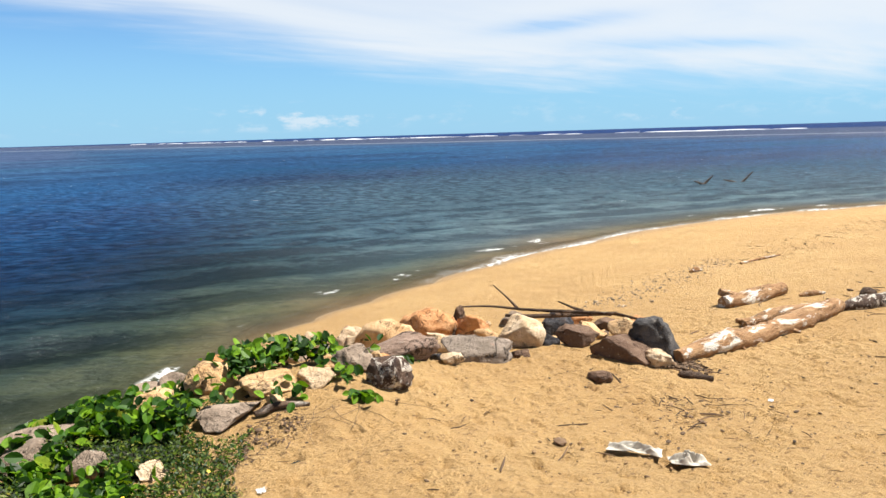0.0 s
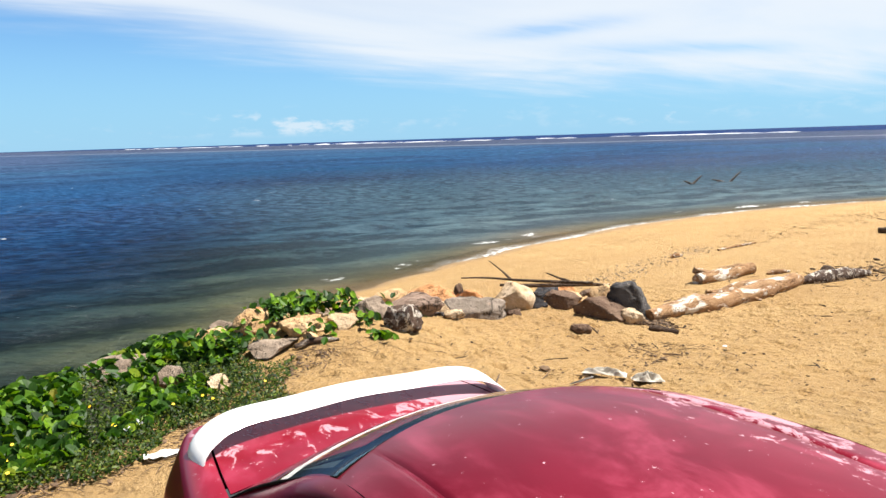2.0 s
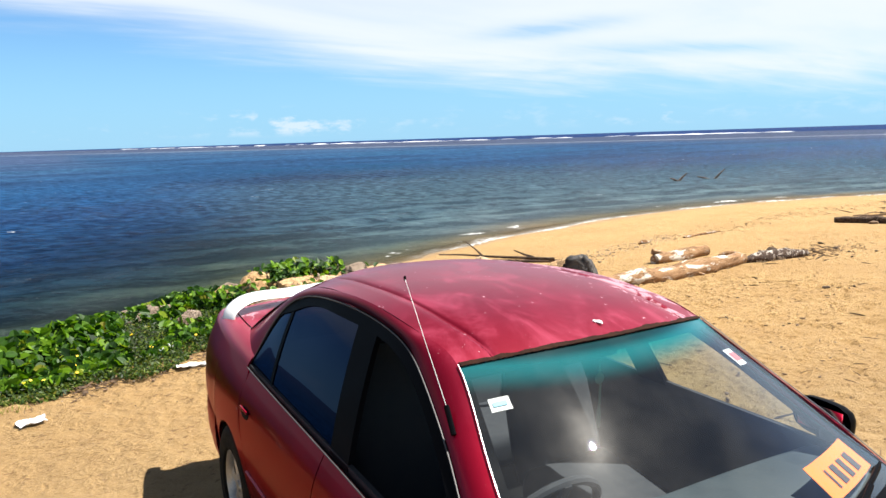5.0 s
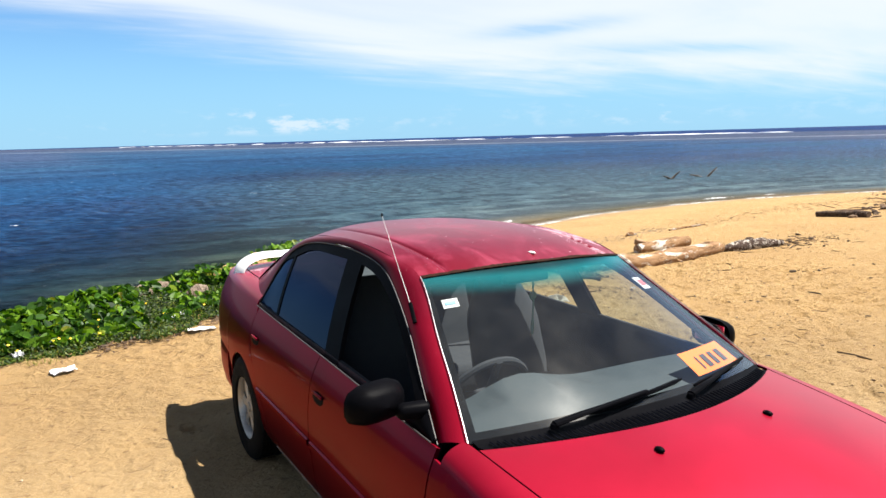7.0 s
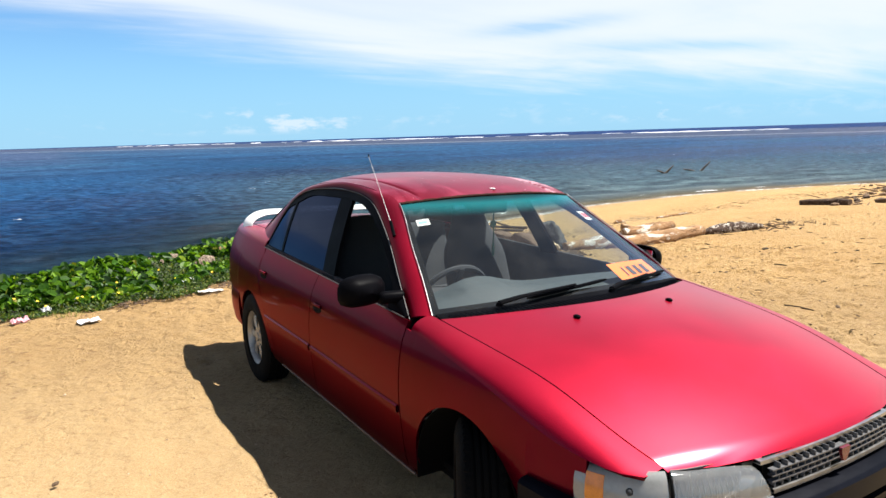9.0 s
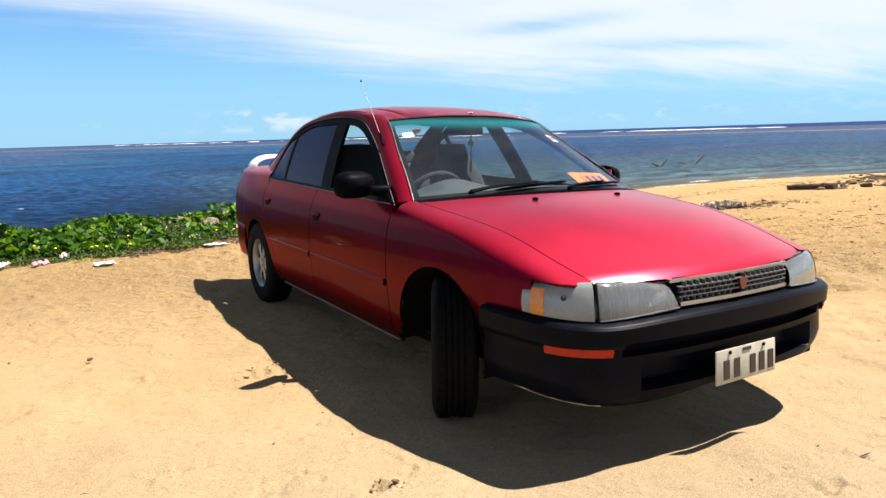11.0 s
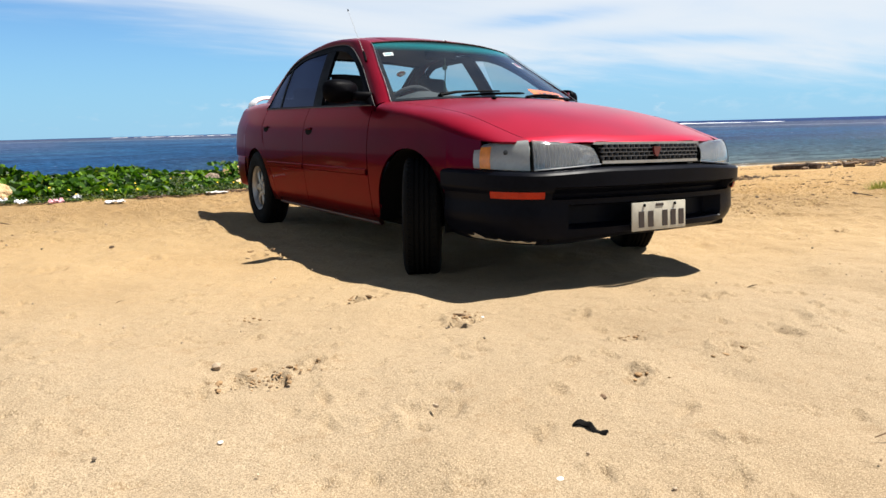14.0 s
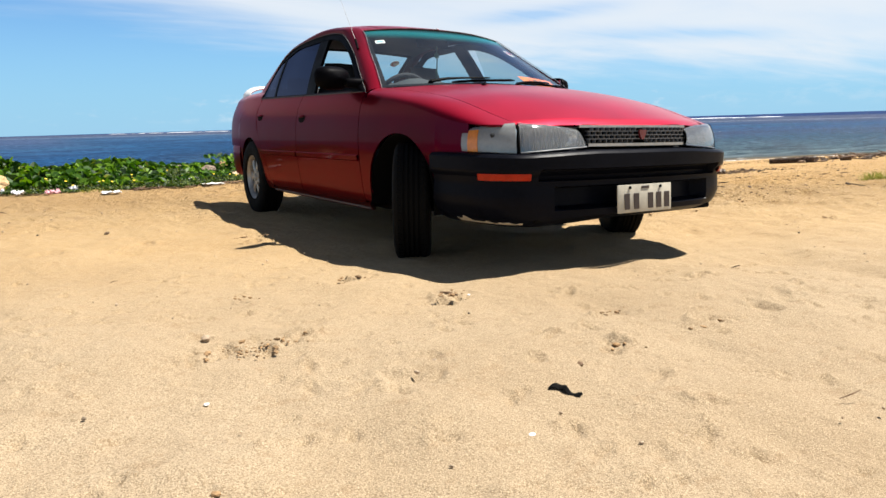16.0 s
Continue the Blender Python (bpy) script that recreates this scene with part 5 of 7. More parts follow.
# number plate with plain bars in place of the writing
plate_m = Matrix.Translation((-0.013, -2.182, 0.298)) @ pose(0, 0, 0, -4, 0, 0)
g = Geo()
g.box((0.352, 0.006, 0.126), plate_m, 0.003)
plate = g.part("number_plate", PLATE, bumper, "worn cream number plate")
for k, x in enumerate((-0.118, -0.058, 0.035, 0.090, 0.145)):
    g = Geo()
    g.box((0.034, 0.003, 0.072), plate_m @ Matrix.Translation((x, -0.004, -0.012)), 0.001, 1)
    g.part("plate_bar", INK, plate)
for x in (-0.10, 0.10):
    g = Geo()
    g.lathe([(0.0, -0.006), (0.007, -0.004), (0.007, 0.002)], plate_m @ Matrix.Translation((x, -0.004, 0.050)) @ pose(0, 0, 0, 0, 0, 90), 10)
    g.part("bolt", DARK, plate)
g = Geo()
g.box((0.05, 0.003, 0.012), plate_m @ Matrix.Translation((0.0, -0.004, 0.050)), 0.001, 1)
g.part("plate_bar", INK, plate)

# grille: chrome surround, bars and cells
grille = Geo()
gy_ = lambda x: -2.126 + 0.13 * x * x  # noqa: E731
grille.grid([[(x, gy_(x) + 0.022 + o, z) for z, o in ((0.624, 0.02), (0.624, -0.004), (0.618, -0.004), (0.618, 0.02))] for x in np.linspace(-0.345, 0.345, 17)], 0.003)
grille.grid([[(x, gy_(x) + o, z) for z, o in ((0.543, 0.02), (0.543, -0.004), (0.536, -0.004), (0.536, 0.02))] for x in np.linspace(-0.312, 0.312, 17)], 0.003)
gr = grille.part("grille", CHROME, car, "chrome-edged black grille")
g = Geo()
g.grid([[(x, gy_(x) + 0.03, z) for z in (0.53, 0.58, 0.63)] for x in np.linspace(-0.32, 0.32, 9)], 0.004)
g.part("grille_backing", DARK, gr)
rows_z = (0.5485, 0.5655, 0.5825, 0.5995, 0.6165)
for z in rows_z[1:4]:
    g = Geo()
    g.grid([[(x, gy_(x) + o, z + h) for h, o in ((-0.0018, 0.018), (-0.0018, 0.0), (0.0018, 0.0), (0.0018, 0.018))] for x in np.linspace(-0.315, 0.315, 15)], 0.001)
    g.part("grille_bar", GRILLE, gr)
for k, (za, zb) in enumerate(zip(rows_z, rows_z[1:])):
    for x in np.arange(-0.300 + (0.016 if k % 2 else 0.0), 0.31, 0.032):
        if abs(x) < 0.02:
            continue
        g = Geo()
        g.box((0.0036, 0.02, zb - za), Matrix.Translation((x, gy_(x) + 0.011, (za + zb) / 2)), 0.001, 1)
        g.part("grille_divider", GRILLE, gr)
g = Geo()
g.grid([[(x * w, -2.134, z) for z, w in ((0.605, 1.0), (0.590, 0.95), (0.570, 0.55), (0.562, 0.30))] for x in (-0.022, -0.008, 0.008, 0.022)], 0.010)
g.part("badge", BADGE, gr, "small red shield badge")

# headlamps with corner lamps
def lamp_edge(k):
    """Lower and upper edge of the lamps and how far they stand back, along the bumper's line."""
    x, y = abs(BUMP[k][0]), BUMP[k][1]
    if x < 0.655:
        f = (x - 0.318) / 0.337
        return 0.530 - 0.024 * f, float(np.interp(f, [0, 0.5, 1], [0.607, 0.626, 0.636])), 0.016 + 0.006 * f
    f = min(1, max(0, (y + 2.075) / 0.25))
    return 0.506 + 0.008 * f, 0.636 - 0.018 * f, 0.022 - 0.014 * f


def lamp_skin(k, s, lift=0.0):
    zb, zt, back = lamp_edge(k)
    x = abs(BUMP[k][0])
    slant = 0.42 * max(0.0, 1 - (x - 0.318) / 0.15) ** 2 if x < 0.47 else 0.0
    rows = []
    for v, o in ((0.0, -0.022), (0.025, -0.010), (0.30, -0.008), (0.62, -0.014), (0.86, -0.024), (0.97, -0.034), (1.0, -0.050)):
        z = zb + (zt - zb) * v
        rows.append(tuple(BUMP[k] + norm_b[k] * (o - back + lift) + np.array([s * slant * (z - zb), 0.012 * v, z])))
    return rows


for s, _ in SIDES:
    sel = [k for k in range(len(BUMP)) if 0.318 < s * BUMP[k][0] < 0.652]
    cor = [k for k in range(len(BUMP)) if 0.656 < s * BUMP[k][0] and BUMP[k][1] < -1.815]
    g = Geo()
    g.grid([lamp_skin(k, s) for k in sel], 0.003)
    lamp = g.part("headlamp_lens", LENS, car, "clouded ribbed headlamp lens")
    # ribs in the lens, close together towards its outer end
    outer = [k for k in sel if s * BUMP[k][0] > 0.44]
    for k in outer:
        g = Geo()
        g.tube(lamp_skin(k, s, -0.002)[1:5], 0.0016, 5)
        g.part("lens_rib", RIB, lamp)
    g = Geo()
    c = Vector((s * 0.465, -2.035, 0.570))
    g.grid([[tuple(c + Vector((0.125 * r * math.cos(a), 0.055 * (1 - r * r) - 0.01 + s * 0.25 * 0.125 * r * math.cos(a), 0.043 * r * math.sin(a)))) for r in np.linspace(0.12, 1, 6)] for a in np.linspace(0, 2 * math.pi, 24, endpoint=False)], 0, False, wrap=True)
    g.part("reflector", REFLECTOR, lamp)
    g = Geo()
    g.grid([[tuple(BUMP[k] + norm_b[k] * -0.095 + np.array([0, 0, z])) for z in (0.50, 0.57, 0.63)] for k in sel], 0.006)
    g.part("lamp_back", STEEL, lamp)
    # bright strip under the lens
    g = Geo()
    g.tube([tuple(np.array(lamp_skin(k, s, 0.003)[1]) + np.array([0, 0, 0.001])) for k in sel], 0.0035, 6)
    g.part("lamp_trim", CHROME, lamp, "dull chrome strip")
    g = Geo()
    g.grid([lamp_skin(k, s) for k in cor], 0.003)
    corner = g.part("corner_lamp", MILKY, car, "clouded corner lamp")
    g = Geo()
    endk = [k for k in cor if -1.925 < BUMP[k][1] < -1.838]
    g.grid([[tuple(np.array(p) + norm_b[k] * 0.002) for p in lamp_skin(k, s)[1:5]] for k in endk], 0.003)
    g.part("amber_reflector", AMBER2, corner, "faded amber insert")
    g = Geo()
    g.grid([[tuple(BUMP[k] + norm_b[k] * -0.075 + np.array([0, 0, z])) for z in (0.505, 0.57, 0.61)] for k in cor], 0.006)
    g.part("corner_lamp_back", REFLECTOR, corner)
    g = Geo()
    bk = min(cor, key=lambda k: abs(BUMP[k][1] + 1.985))
    g.blob((0.011, 0.011, 0.011), Matrix.Translation(tuple(np.array(lamp_skin(bk, s)[3]) + norm_b[bk] * -0.003)), 1, 0.1, 2)
    g.part("bulb", CLOTH, corner, "grey bulb behind the lens")
    # dark joint between the two lamps
    jk = max(sel, key=lambda k: s * BUMP[k][0])
    g = Geo()
    g.tube([tuple(np.array(p) + np.array([s * 0.004, 0.004, 0])) for p in lamp_skin(jk, s)[1:6]], 0.004, 6)
    g.part("lamp_joint", DARK, lamp, "dark rubber joint")

# cowl grille under the windscreen
g = Geo()
P = []
for u in np.linspace(-0.985, 0.985, 25):
    a = np.array([u * 0.690, -1.164 + 0.195 * u * u, 0.856 - 0.020 * u * u])
    b = screen_point(u, 0.01)
    P.append([tuple(a), tuple(a * 0.5 + b * 0.5 - np.array([0, 0, 0.006])), tuple(b)])
g.grid(P, 0.006, False)
cowl = g.part("cowl_panel", BLACK, car, "black slotted cowl panel")
for u in np.linspace(-0.93, 0.93, 64):
    a = np.array([u * 0.690, -1.164 + 0.195 * u * u, 0.856 - 0.020 * u * u])
    b = screen_point(u, 0.01)
    g = Geo()
    g.tube([tuple(a * 0.85 + b * 0.15 + np.array([0, 0, 0.001])), tuple(a * 0.35 + b * 0.65 + np.array([0, 0, 0.001]))], 0.0028, 4)
    g.part("cowl_slat", BUMPER, cowl)


# wipers
def wiper(px, tip_u, tip_v, a_u, b_u, bv0, bv1):
    root = np.array([px, -1.065 + 0.125 * (px / 0.7) ** 2, 0.868])
    tip = screen_point(tip_u, tip_v) + np.array([0, -0.016, 0.022])
    mid = (root + tip) / 2 + np.array([0, -0.012, 0.014])
    g = Geo()
    g.tube([tuple(root + np.array([0, 0, 0.012])), tuple(root * 0.75 + tip * 0.25 + np.array([0, -0.012, 0.018])), tuple(mid), tuple(tip)], [0.016, 0.013, 0.010, 0.008], 8, squash=0.6)
    arm = g.part("wiper_arm", BLACK, car, "black wiper arm")
    g = Geo()
    pts = [screen_point(a_u + (b_u - a_u) * t, bv0 + (bv1 - bv0) * t) + np.array([0, -0.006, 0.010]) for t in np.linspace(0, 1, 12)]
    g.tube([tuple(p) for p in pts], [0.004] + [0.008] * 10 + [0.004], 6)
    g.part("wiper_blade", BLACK, arm)
    g = Geo()
    g.lathe([(0.0, 0.016), (0.012, 0.014), (0.016, 0.0)], Matrix.Translation(tuple(root)) @ pose(0, 0, 0, 0, -90, 0), 12)
    g.part("wiper_nut", BLACK, arm)


wiper(-0.45, -0.08, 0.055, -0.44, 0.22, 0.020, 0.075)
wiper(0.12, 0.62, 0.050, 0.26, 0.92, 0.025, 0.070)

# boot lid, tail and rear bumper
g = Geo()
P = []
for u in np.linspace(-1, 1, 17):
    row = []
    for v in np.linspace(0, 1, 10):
        y = (1.585 - 0.07 * u * u) * (1 - v) + (2.125 - 0.10 * u * u) * v
        row.append((u * (0.606 * float(taper_at(y)) / 0.98 - 0.003), y, 0.938 - 0.020 * max(0, y - 1.6) + 0.016 * (1 - u * u)))
    P.append(row)
g.grid(P, 0.012)
boot = g.part("boot_lid", PAINT, car, "red boot lid with peeling clear coat")
g = Geo()
P = []
for u in np.linspace(-1, 1, 21):
    row = []
    for v in np.linspace(0, 1, 6):
        z = 0.930 - 0.435 * v
        row.append((u * (0.63 + 0.08 * math.sin(v * math.pi * 0.8)), 2.120 - 0.125 * abs(u) ** 3 + 0.03 * math.sin(v * math.pi), z - 0.05 * abs(u) ** 4 * (1 - v)))
    P.append(row)
g.grid(P, 0.012)
tail = g.part("tail_panel", PAINT, car)
for s, _ in SIDES:
    g = Geo()
    g.grid([[(s * x, 2.132 - 0.115 * (x / 0.7) ** 3 + 0.022, z) for z in np.linspace(0.66, 0.84, 5)] for x in np.linspace(0.36, 0.62, 8)], 0.01, s > 0)
    g.part("tail_lamp", REDLENS, tail, "red tail lamp")
g = Geo()
halfr = [(0.0, 2.215), (0.35, 2.200), (0.56, 2.160), (0.68, 2.085), (0.745, 1.96), (0.778, 1.80), (0.795, 1.575)]
planr = [(x, y, 0) for x, y in halfr[:0:-1]] + [(-x, y, 0) for x, y in halfr]
RB = curve3(planr, 61)
tr_ = np.gradient(RB, axis=0)
nr_ = np.stack([tr_[:, 1], -tr_[:, 0], 0 * tr_[:, 0]], axis=1)
nr_ /= np.linalg.norm(nr_, axis=1, keepdims=True)
g.grid([[tuple(p + n_ * o + np.array([0, 0, z])) for z, o in ((0.235, -0.06), (0.255, -0.01), (0.34, 0.006), (0.43, 0.010), (0.49, 0.006), (0.515, -0.01), (0.525, -0.05))] for p, n_ in zip(RB, nr_)], 0.006)
g.part("rear_bumper", PAINT, car, "red rear bumper")

# white spoiler on the boot
ctr = curve3([(-0.640, 1.835, 0.880), (-0.632, 1.850, 0.930), (-0.585, 1.885, 0.978), (-0.32, 1.950, 1.006), (0, 1.968, 1.012), (0.32, 1.950, 1.006), (0.585, 1.885, 0.978), (0.632, 1.850, 0.930), (0.640, 1.835, 0.880)], 61)
tg = np.gradient(ctr, axis=0)
P = []
for p, d in zip(ctr, tg):
    d = d / np.linalg.norm(d)
    chord = np.array([0, 1.0, 0.10])
    chord -= d * np.dot(chord, d)
    chord /= np.linalg.norm(chord)
    nn = np.cross(d, chord)
    foot = 1 + 0.25 * (1.03 - min(1.03, p[2])) / 0.1
    P.append([tuple(p + chord * 0.066 * foot * math.cos(a) + nn * 0.016 * math.sin(a) * (1.0 + 0.35 * math.cos(a))) for a in np.linspace(0, 2 * math.pi, 17)])
g = Geo()
g.grid(P, 0, True)
g.part("spoiler", WHITE, car, "white boot spoiler")

# aerial on the right-hand pillar
g = Geo()
g.tube([(-0.625, -0.455, 1.100), (-0.615, -0.402, 1.160)], 0.008, 8)
aer = g.part("aerial_base", BLACK, car)
g = Geo()
g.tube([(-0.616, -0.410, 1.150), (-0.597, -0.270, 1.285), (-0.570, -0.094, 1.450)], [0.0017, 0.0013, 0.0010], 6)
g.part("aerial_mast", STEEL, aer, "thin steel mast")
g = Geo()
g.blob((0.005, 0.005, 0.009), Matrix.Translation((-0.5698, -0.092, 1.453)), 0, 0, 1)
g.part("aerial_tip", BLACK, aer)


# wheels
def wheel(x, y, steer):
    s = -1 if x < 0 else 1
    m = Matrix.Translation((x, y, WHEEL_R - 0.043)) @ pose(0, 0, 0, 0, 0, steer) @ Matrix.Diagonal((s, 1, 1, 1))
    g = Geo()
    R, w = WHEEL_R, 0.094
    prof = [(0.176, -w + 0.012), (0.185, -w + 0.004), (0.235, -w), (0.268, -w + 0.006), (R - 0.008, -w + 0.016), (R - 0.001, -w + 0.027)]
    for c in (-0.036, -0.012, 0.012, 0.036):
        prof += [(R, c - 0.0045), (R - 0.008, c - 0.004), (R - 0.008, c + 0.004), (R, c + 0.0045)]
    prof += [(R - 0.001, w - 0.027), (R - 0.008, w - 0.016), (0.268, w - 0.006), (0.235, w), (0.185, w - 0.004), (0.176, w - 0.012)]
    g.lathe(prof, m, 56)
    wh = g.part("wheel", RUBBER, car, "black tyre on a silver alloy wheel", 30)
    # tread blocks: cross grooves as raised lugs at the shoulders
    g = Geo()
    for k in range(52):
        a = 2 * math.pi * k / 52
        for sd in (-1, 1):
            g.box((0.020, 0.020, 0.006), m @ pose(0, 0, 0, math.degrees(a), 0, 0) @ Matrix.Translation((sd * 0.060, 0, R - 0.001)) @ pose(0, 0, 0, 0, 0, sd * 18), 0.001, 1)
    tagged(g.part("tread", RUBBER, wh, "", 30), kind="stuff")
    # rim: barrel, face with spokes, hub
    g = Geo()
    g.lathe([(0.178, -0.075), (0.170, -0.06), (0.160, 0.0), (0.166, 0.055), (0.178, 0.070), (0.182, 0.076), (0.176, 0.078), (0.160, 0.066), (0.150, 0.045), (0.152, -0.05)], m, 40)
    rim = g.part("rim", ALLOY, wh, "dusty silver rim")
    g = Geo()
    for k in range(7):
        a = 2 * math.pi * k / 7
        rad = lambda r, w_, d, an=a: [tuple(m @ Vector((d - 0.008 * abs(q), r * math.cos(an) - q * w_ * math.sin(an), r * math.sin(an) + q * w_ * math.cos(an)))) for q in (-1, -0.6, 0, 0.6, 1)]
        g.grid([rad(0.040, 0.024, 0.060), rad(0.075, 0.021, 0.062), rad(0.115, 0.024, 0.060), rad(0.156, 0.044, 0.054)], 0.018, True)
    g.part("spokes", ALLOY, rim)
    g = Geo()
    g.lathe([(0.0, 0.068), (0.026, 0.067), (0.030, 0.060), (0.058, 0.060), (0.062, 0.050), (0.062, 0.030)], m, 28)
    g.part("hub", ALLOY, rim)
    g = Geo()
    g.lathe([(0.0, 0.018), (0.13, 0.018), (0.13, 0.0)], m, 24)
    g.part("brake_disc", DARK, rim)
    return wh


for x, y, st in ((-TRACK - 0.015, -AXLE_F - 0.015, -31), (TRACK + 0.045, -AXLE_F - 0.005, -31), (-TRACK, AXLE, 0), (TRACK, AXLE, 0)):
    wheel(x, y, st)

# ---- inside the car
g = Geo()
P = []
for u in np.linspace(-1, 1, 21):
    b = screen_point(u * 0.96, 0.0) + np.array([0, 0.03, -0.02])
    back = np.array([0.66 * u, -0.66, 0.855 - 0.02 * u * u])
    hump = 0.060 * math.exp(-(((u + 0.53) / 0.28) ** 2))
    P.append([tuple(b), tuple(b * 0.6 + back * 0.4 + np.array([0, 0, 0.022 + hump * 0.4])), tuple(back + np.array([0, -0.02, 0.014 + hump])), tuple(back + np.array([0, 0.03, -0.02 + hump])), tuple(back + np.array([0, 0.05, -0.14])), tuple(back + np.array([0, 0.0, -0.33]))])
g.grid(P, 0.01, False)
g.part("dashboard", DASH, car, "grey plastic dashboard")
sw_m = Matrix.Translation((-0.355, -0.500, 0.785)) @ pose(0, 0, 0, -62, 0, 0)
g = Geo()
ring = [(0.185 * math.cos(a), 0.185 * math.sin(a), 0) for a in np.linspace(0, 2 * math.pi, 33)]
g.tube([tuple(sw_m @ Vector(p)) for p in ring], 0.014, 8)
sw = g.part("steering_wheel", CLOTH, car, "grey steering wheel")
g = Geo()
g.box((0.14, 0.11, 0.04), sw_m @ Matrix.Translation((0, -0.01, -0.02)), 0.02, 3)
for a in (0, 180, 270):
    g.box((0.16, 0.03, 0.015), sw_m @ pose(0, 0, -0.01, 0, 0, a) @ Matrix.Translation((0.11, 0, 0)), 0.006)
g.part("steering_boss", CLOTH, sw)


def seat(x):
    g = Geo()
    g.box((0.48, 0.52, 0.16), Matrix.Translation((x, -0.02, 0.42)) @ pose(0, 0, 0, 8, 0, 0), 0.06, 4)
    st = g.part("front_seat", CLOTH, car, "grey cloth front seat")
    g = Geo()
    P = []
    for z in np.linspace(0, 1, 12):
        w = float(np.interp(z, [0, 0.15, 0.6, 0.78, 0.86, 1.0], [0.22, 0.235, 0.225, 0.165, 0.130, 0.115]))
        d = float(np.interp(z, [0, 0.7, 0.85, 1.0], [0.075, 0.065, 0.05, 0.03]))
        yb, zz = 0.235 + 0.20 * z, 0.44 + 0.66 * z
        P.append([(x + w * (abs(math.cos(a)) ** 0.6) * np.sign(math.cos(a)), yb + d * math.sin(a), zz) for a in np.linspace(0, 2 * math.pi, 19)])
    P.insert(0, [(x, 0.235, 0.44)] * 19)
    P.append([(x, 0.435, 1.106)] * 19)
    g.grid(P)
    g.part("backrest", CLOTH, st)


seat(-0.36)
seat(0.36)
g = Geo()
g.box((1.22, 0.50, 0.18), Matrix.Translation((0, 0.80, 0.42)), 0.06, 4)
bench = g.part("rear_bench", CLOTH, car, "grey cloth rear bench")
g = Geo()
g.box((1.22, 0.14, 0.56), Matrix.Translation((0, 1.08, 0.68)) @ pose(0, 0, 0, -18, 0, 0), 0.05, 4)
g.part("bench_backrest", CLOTH, bench)
for x in (-0.36, 0.36):
    g = Geo()
    g.box((0.26, 0.09, 0.13), Matrix.Translation((x, 1.185, 0.985)) @ pose(0, 0, 0, -15, 0, 0), 0.04, 4)
    g.part("headrest", CLOTH, bench)
g = Geo()
g.box((1.24, 0.45, 0.02), Matrix.Translation((0, 1.34, 0.925)), 0.006)
g.part("parcel_shelf", DASH, car)
for s, _ in SIDES:
    g = Geo()
    g.grid([[(s * (float(side_x(y, min(z, 0.80))) - 0.042 - 0.03 * max(0, z - 0.80)), y, z) for z in (0.22, 0.40, 0.60, 0.76, 0.82, float(belt(y)) + 0.016)] for y in np.linspace(-0.82, 1.10, 16)], 0.016, s < 0)
    g.part("door_card", CARD, car, "dark grey door lining")
g = Geo()
g.box((0.24, 0.03, 0.065), Matrix.Translation((0.0, -0.290, 1.185)) @ pose(0, 0, 0, -12, 0, 0), 0.014, 3)
g.part("rear_view_mirror", BLACK, car)
g = Geo()
g.tube([(0.0, -0.345, 1.165), (0.004, -0.345, 1.08), (0.0, -0.345, 1.0)], 0.004, 6)
ch = g.part("hanging_charm", GREEN_CORD, car, "pale green hanging charm")
g = Geo()
g.blob((0.020, 0.006, 0.020), Matrix.Translation((0, -0.345, 1.105)), 0, 0, 2)
g.blob((0.009, 0.007, 0.040), Matrix.Translation((0, -0.345, 0.975)), 2, 0.3, 2)
g.part("tassel", GREEN_CORD, ch)


# papers on the glass
def on_screen(name, mat, label, u0, u1, v0, v1, skew=0.0, inside=0.010):
    g = Geo()
    g.grid([[tuple(screen_point(u, v + skew * (u - u0)) + np.array([0, 0.55, -0.84]) * inside) for v in np.linspace(v0, v1, 4)] for u in np.linspace(u0, u1, 6)], 0.0012)
    return g.part(name, mat, car, label)


card = on_screen("card", ORANGE, "bright orange hand-lettered card", 0.41, 0.90, 0.075, 0.225, 0.02)
for k, (a, b) in enumerate(((0.515, 0.53), (0.575, 0.625), (0.665, 0.71), (0.755, 0.81))):
    g = Geo()
    g.grid([[tuple(screen_point(u, v + 0.02 * (u - 0.41)) + np.array([0, 0.55, -0.84]) * 0.0075) for v in (0.10, 0.14, 0.18)] for u in np.linspace(a, b, 3)], 0.0008)
    g.part("ink_bar", INK, card, "dark brown ink")
st1 = on_screen("sticker", PAPER, "small white and blue sticker", -0.905, -0.80, 0.775, 0.835)
g = Geo()
g.grid([[tuple(screen_point(u, v) + np.array([0, 0.55, -0.84]) * 0.007) for v in (0.795, 0.815)] for u in (-0.89, -0.82)], 0.0008)
g.part("print_bar", STICK_BLUE, st1)
st2 = on_screen("sticker", PAPER, "small white and red sticker", 0.83, 0.93, 0.70, 0.80)
g = Geo()
g.grid([[tuple(screen_point(u, v) + np.array([0, 0.55, -0.84]) * 0.007) for v in (0.725, 0.775)] for u in (0.845, 0.915)], 0.0008)
g.part("print_bar", STICK_RED, st2)

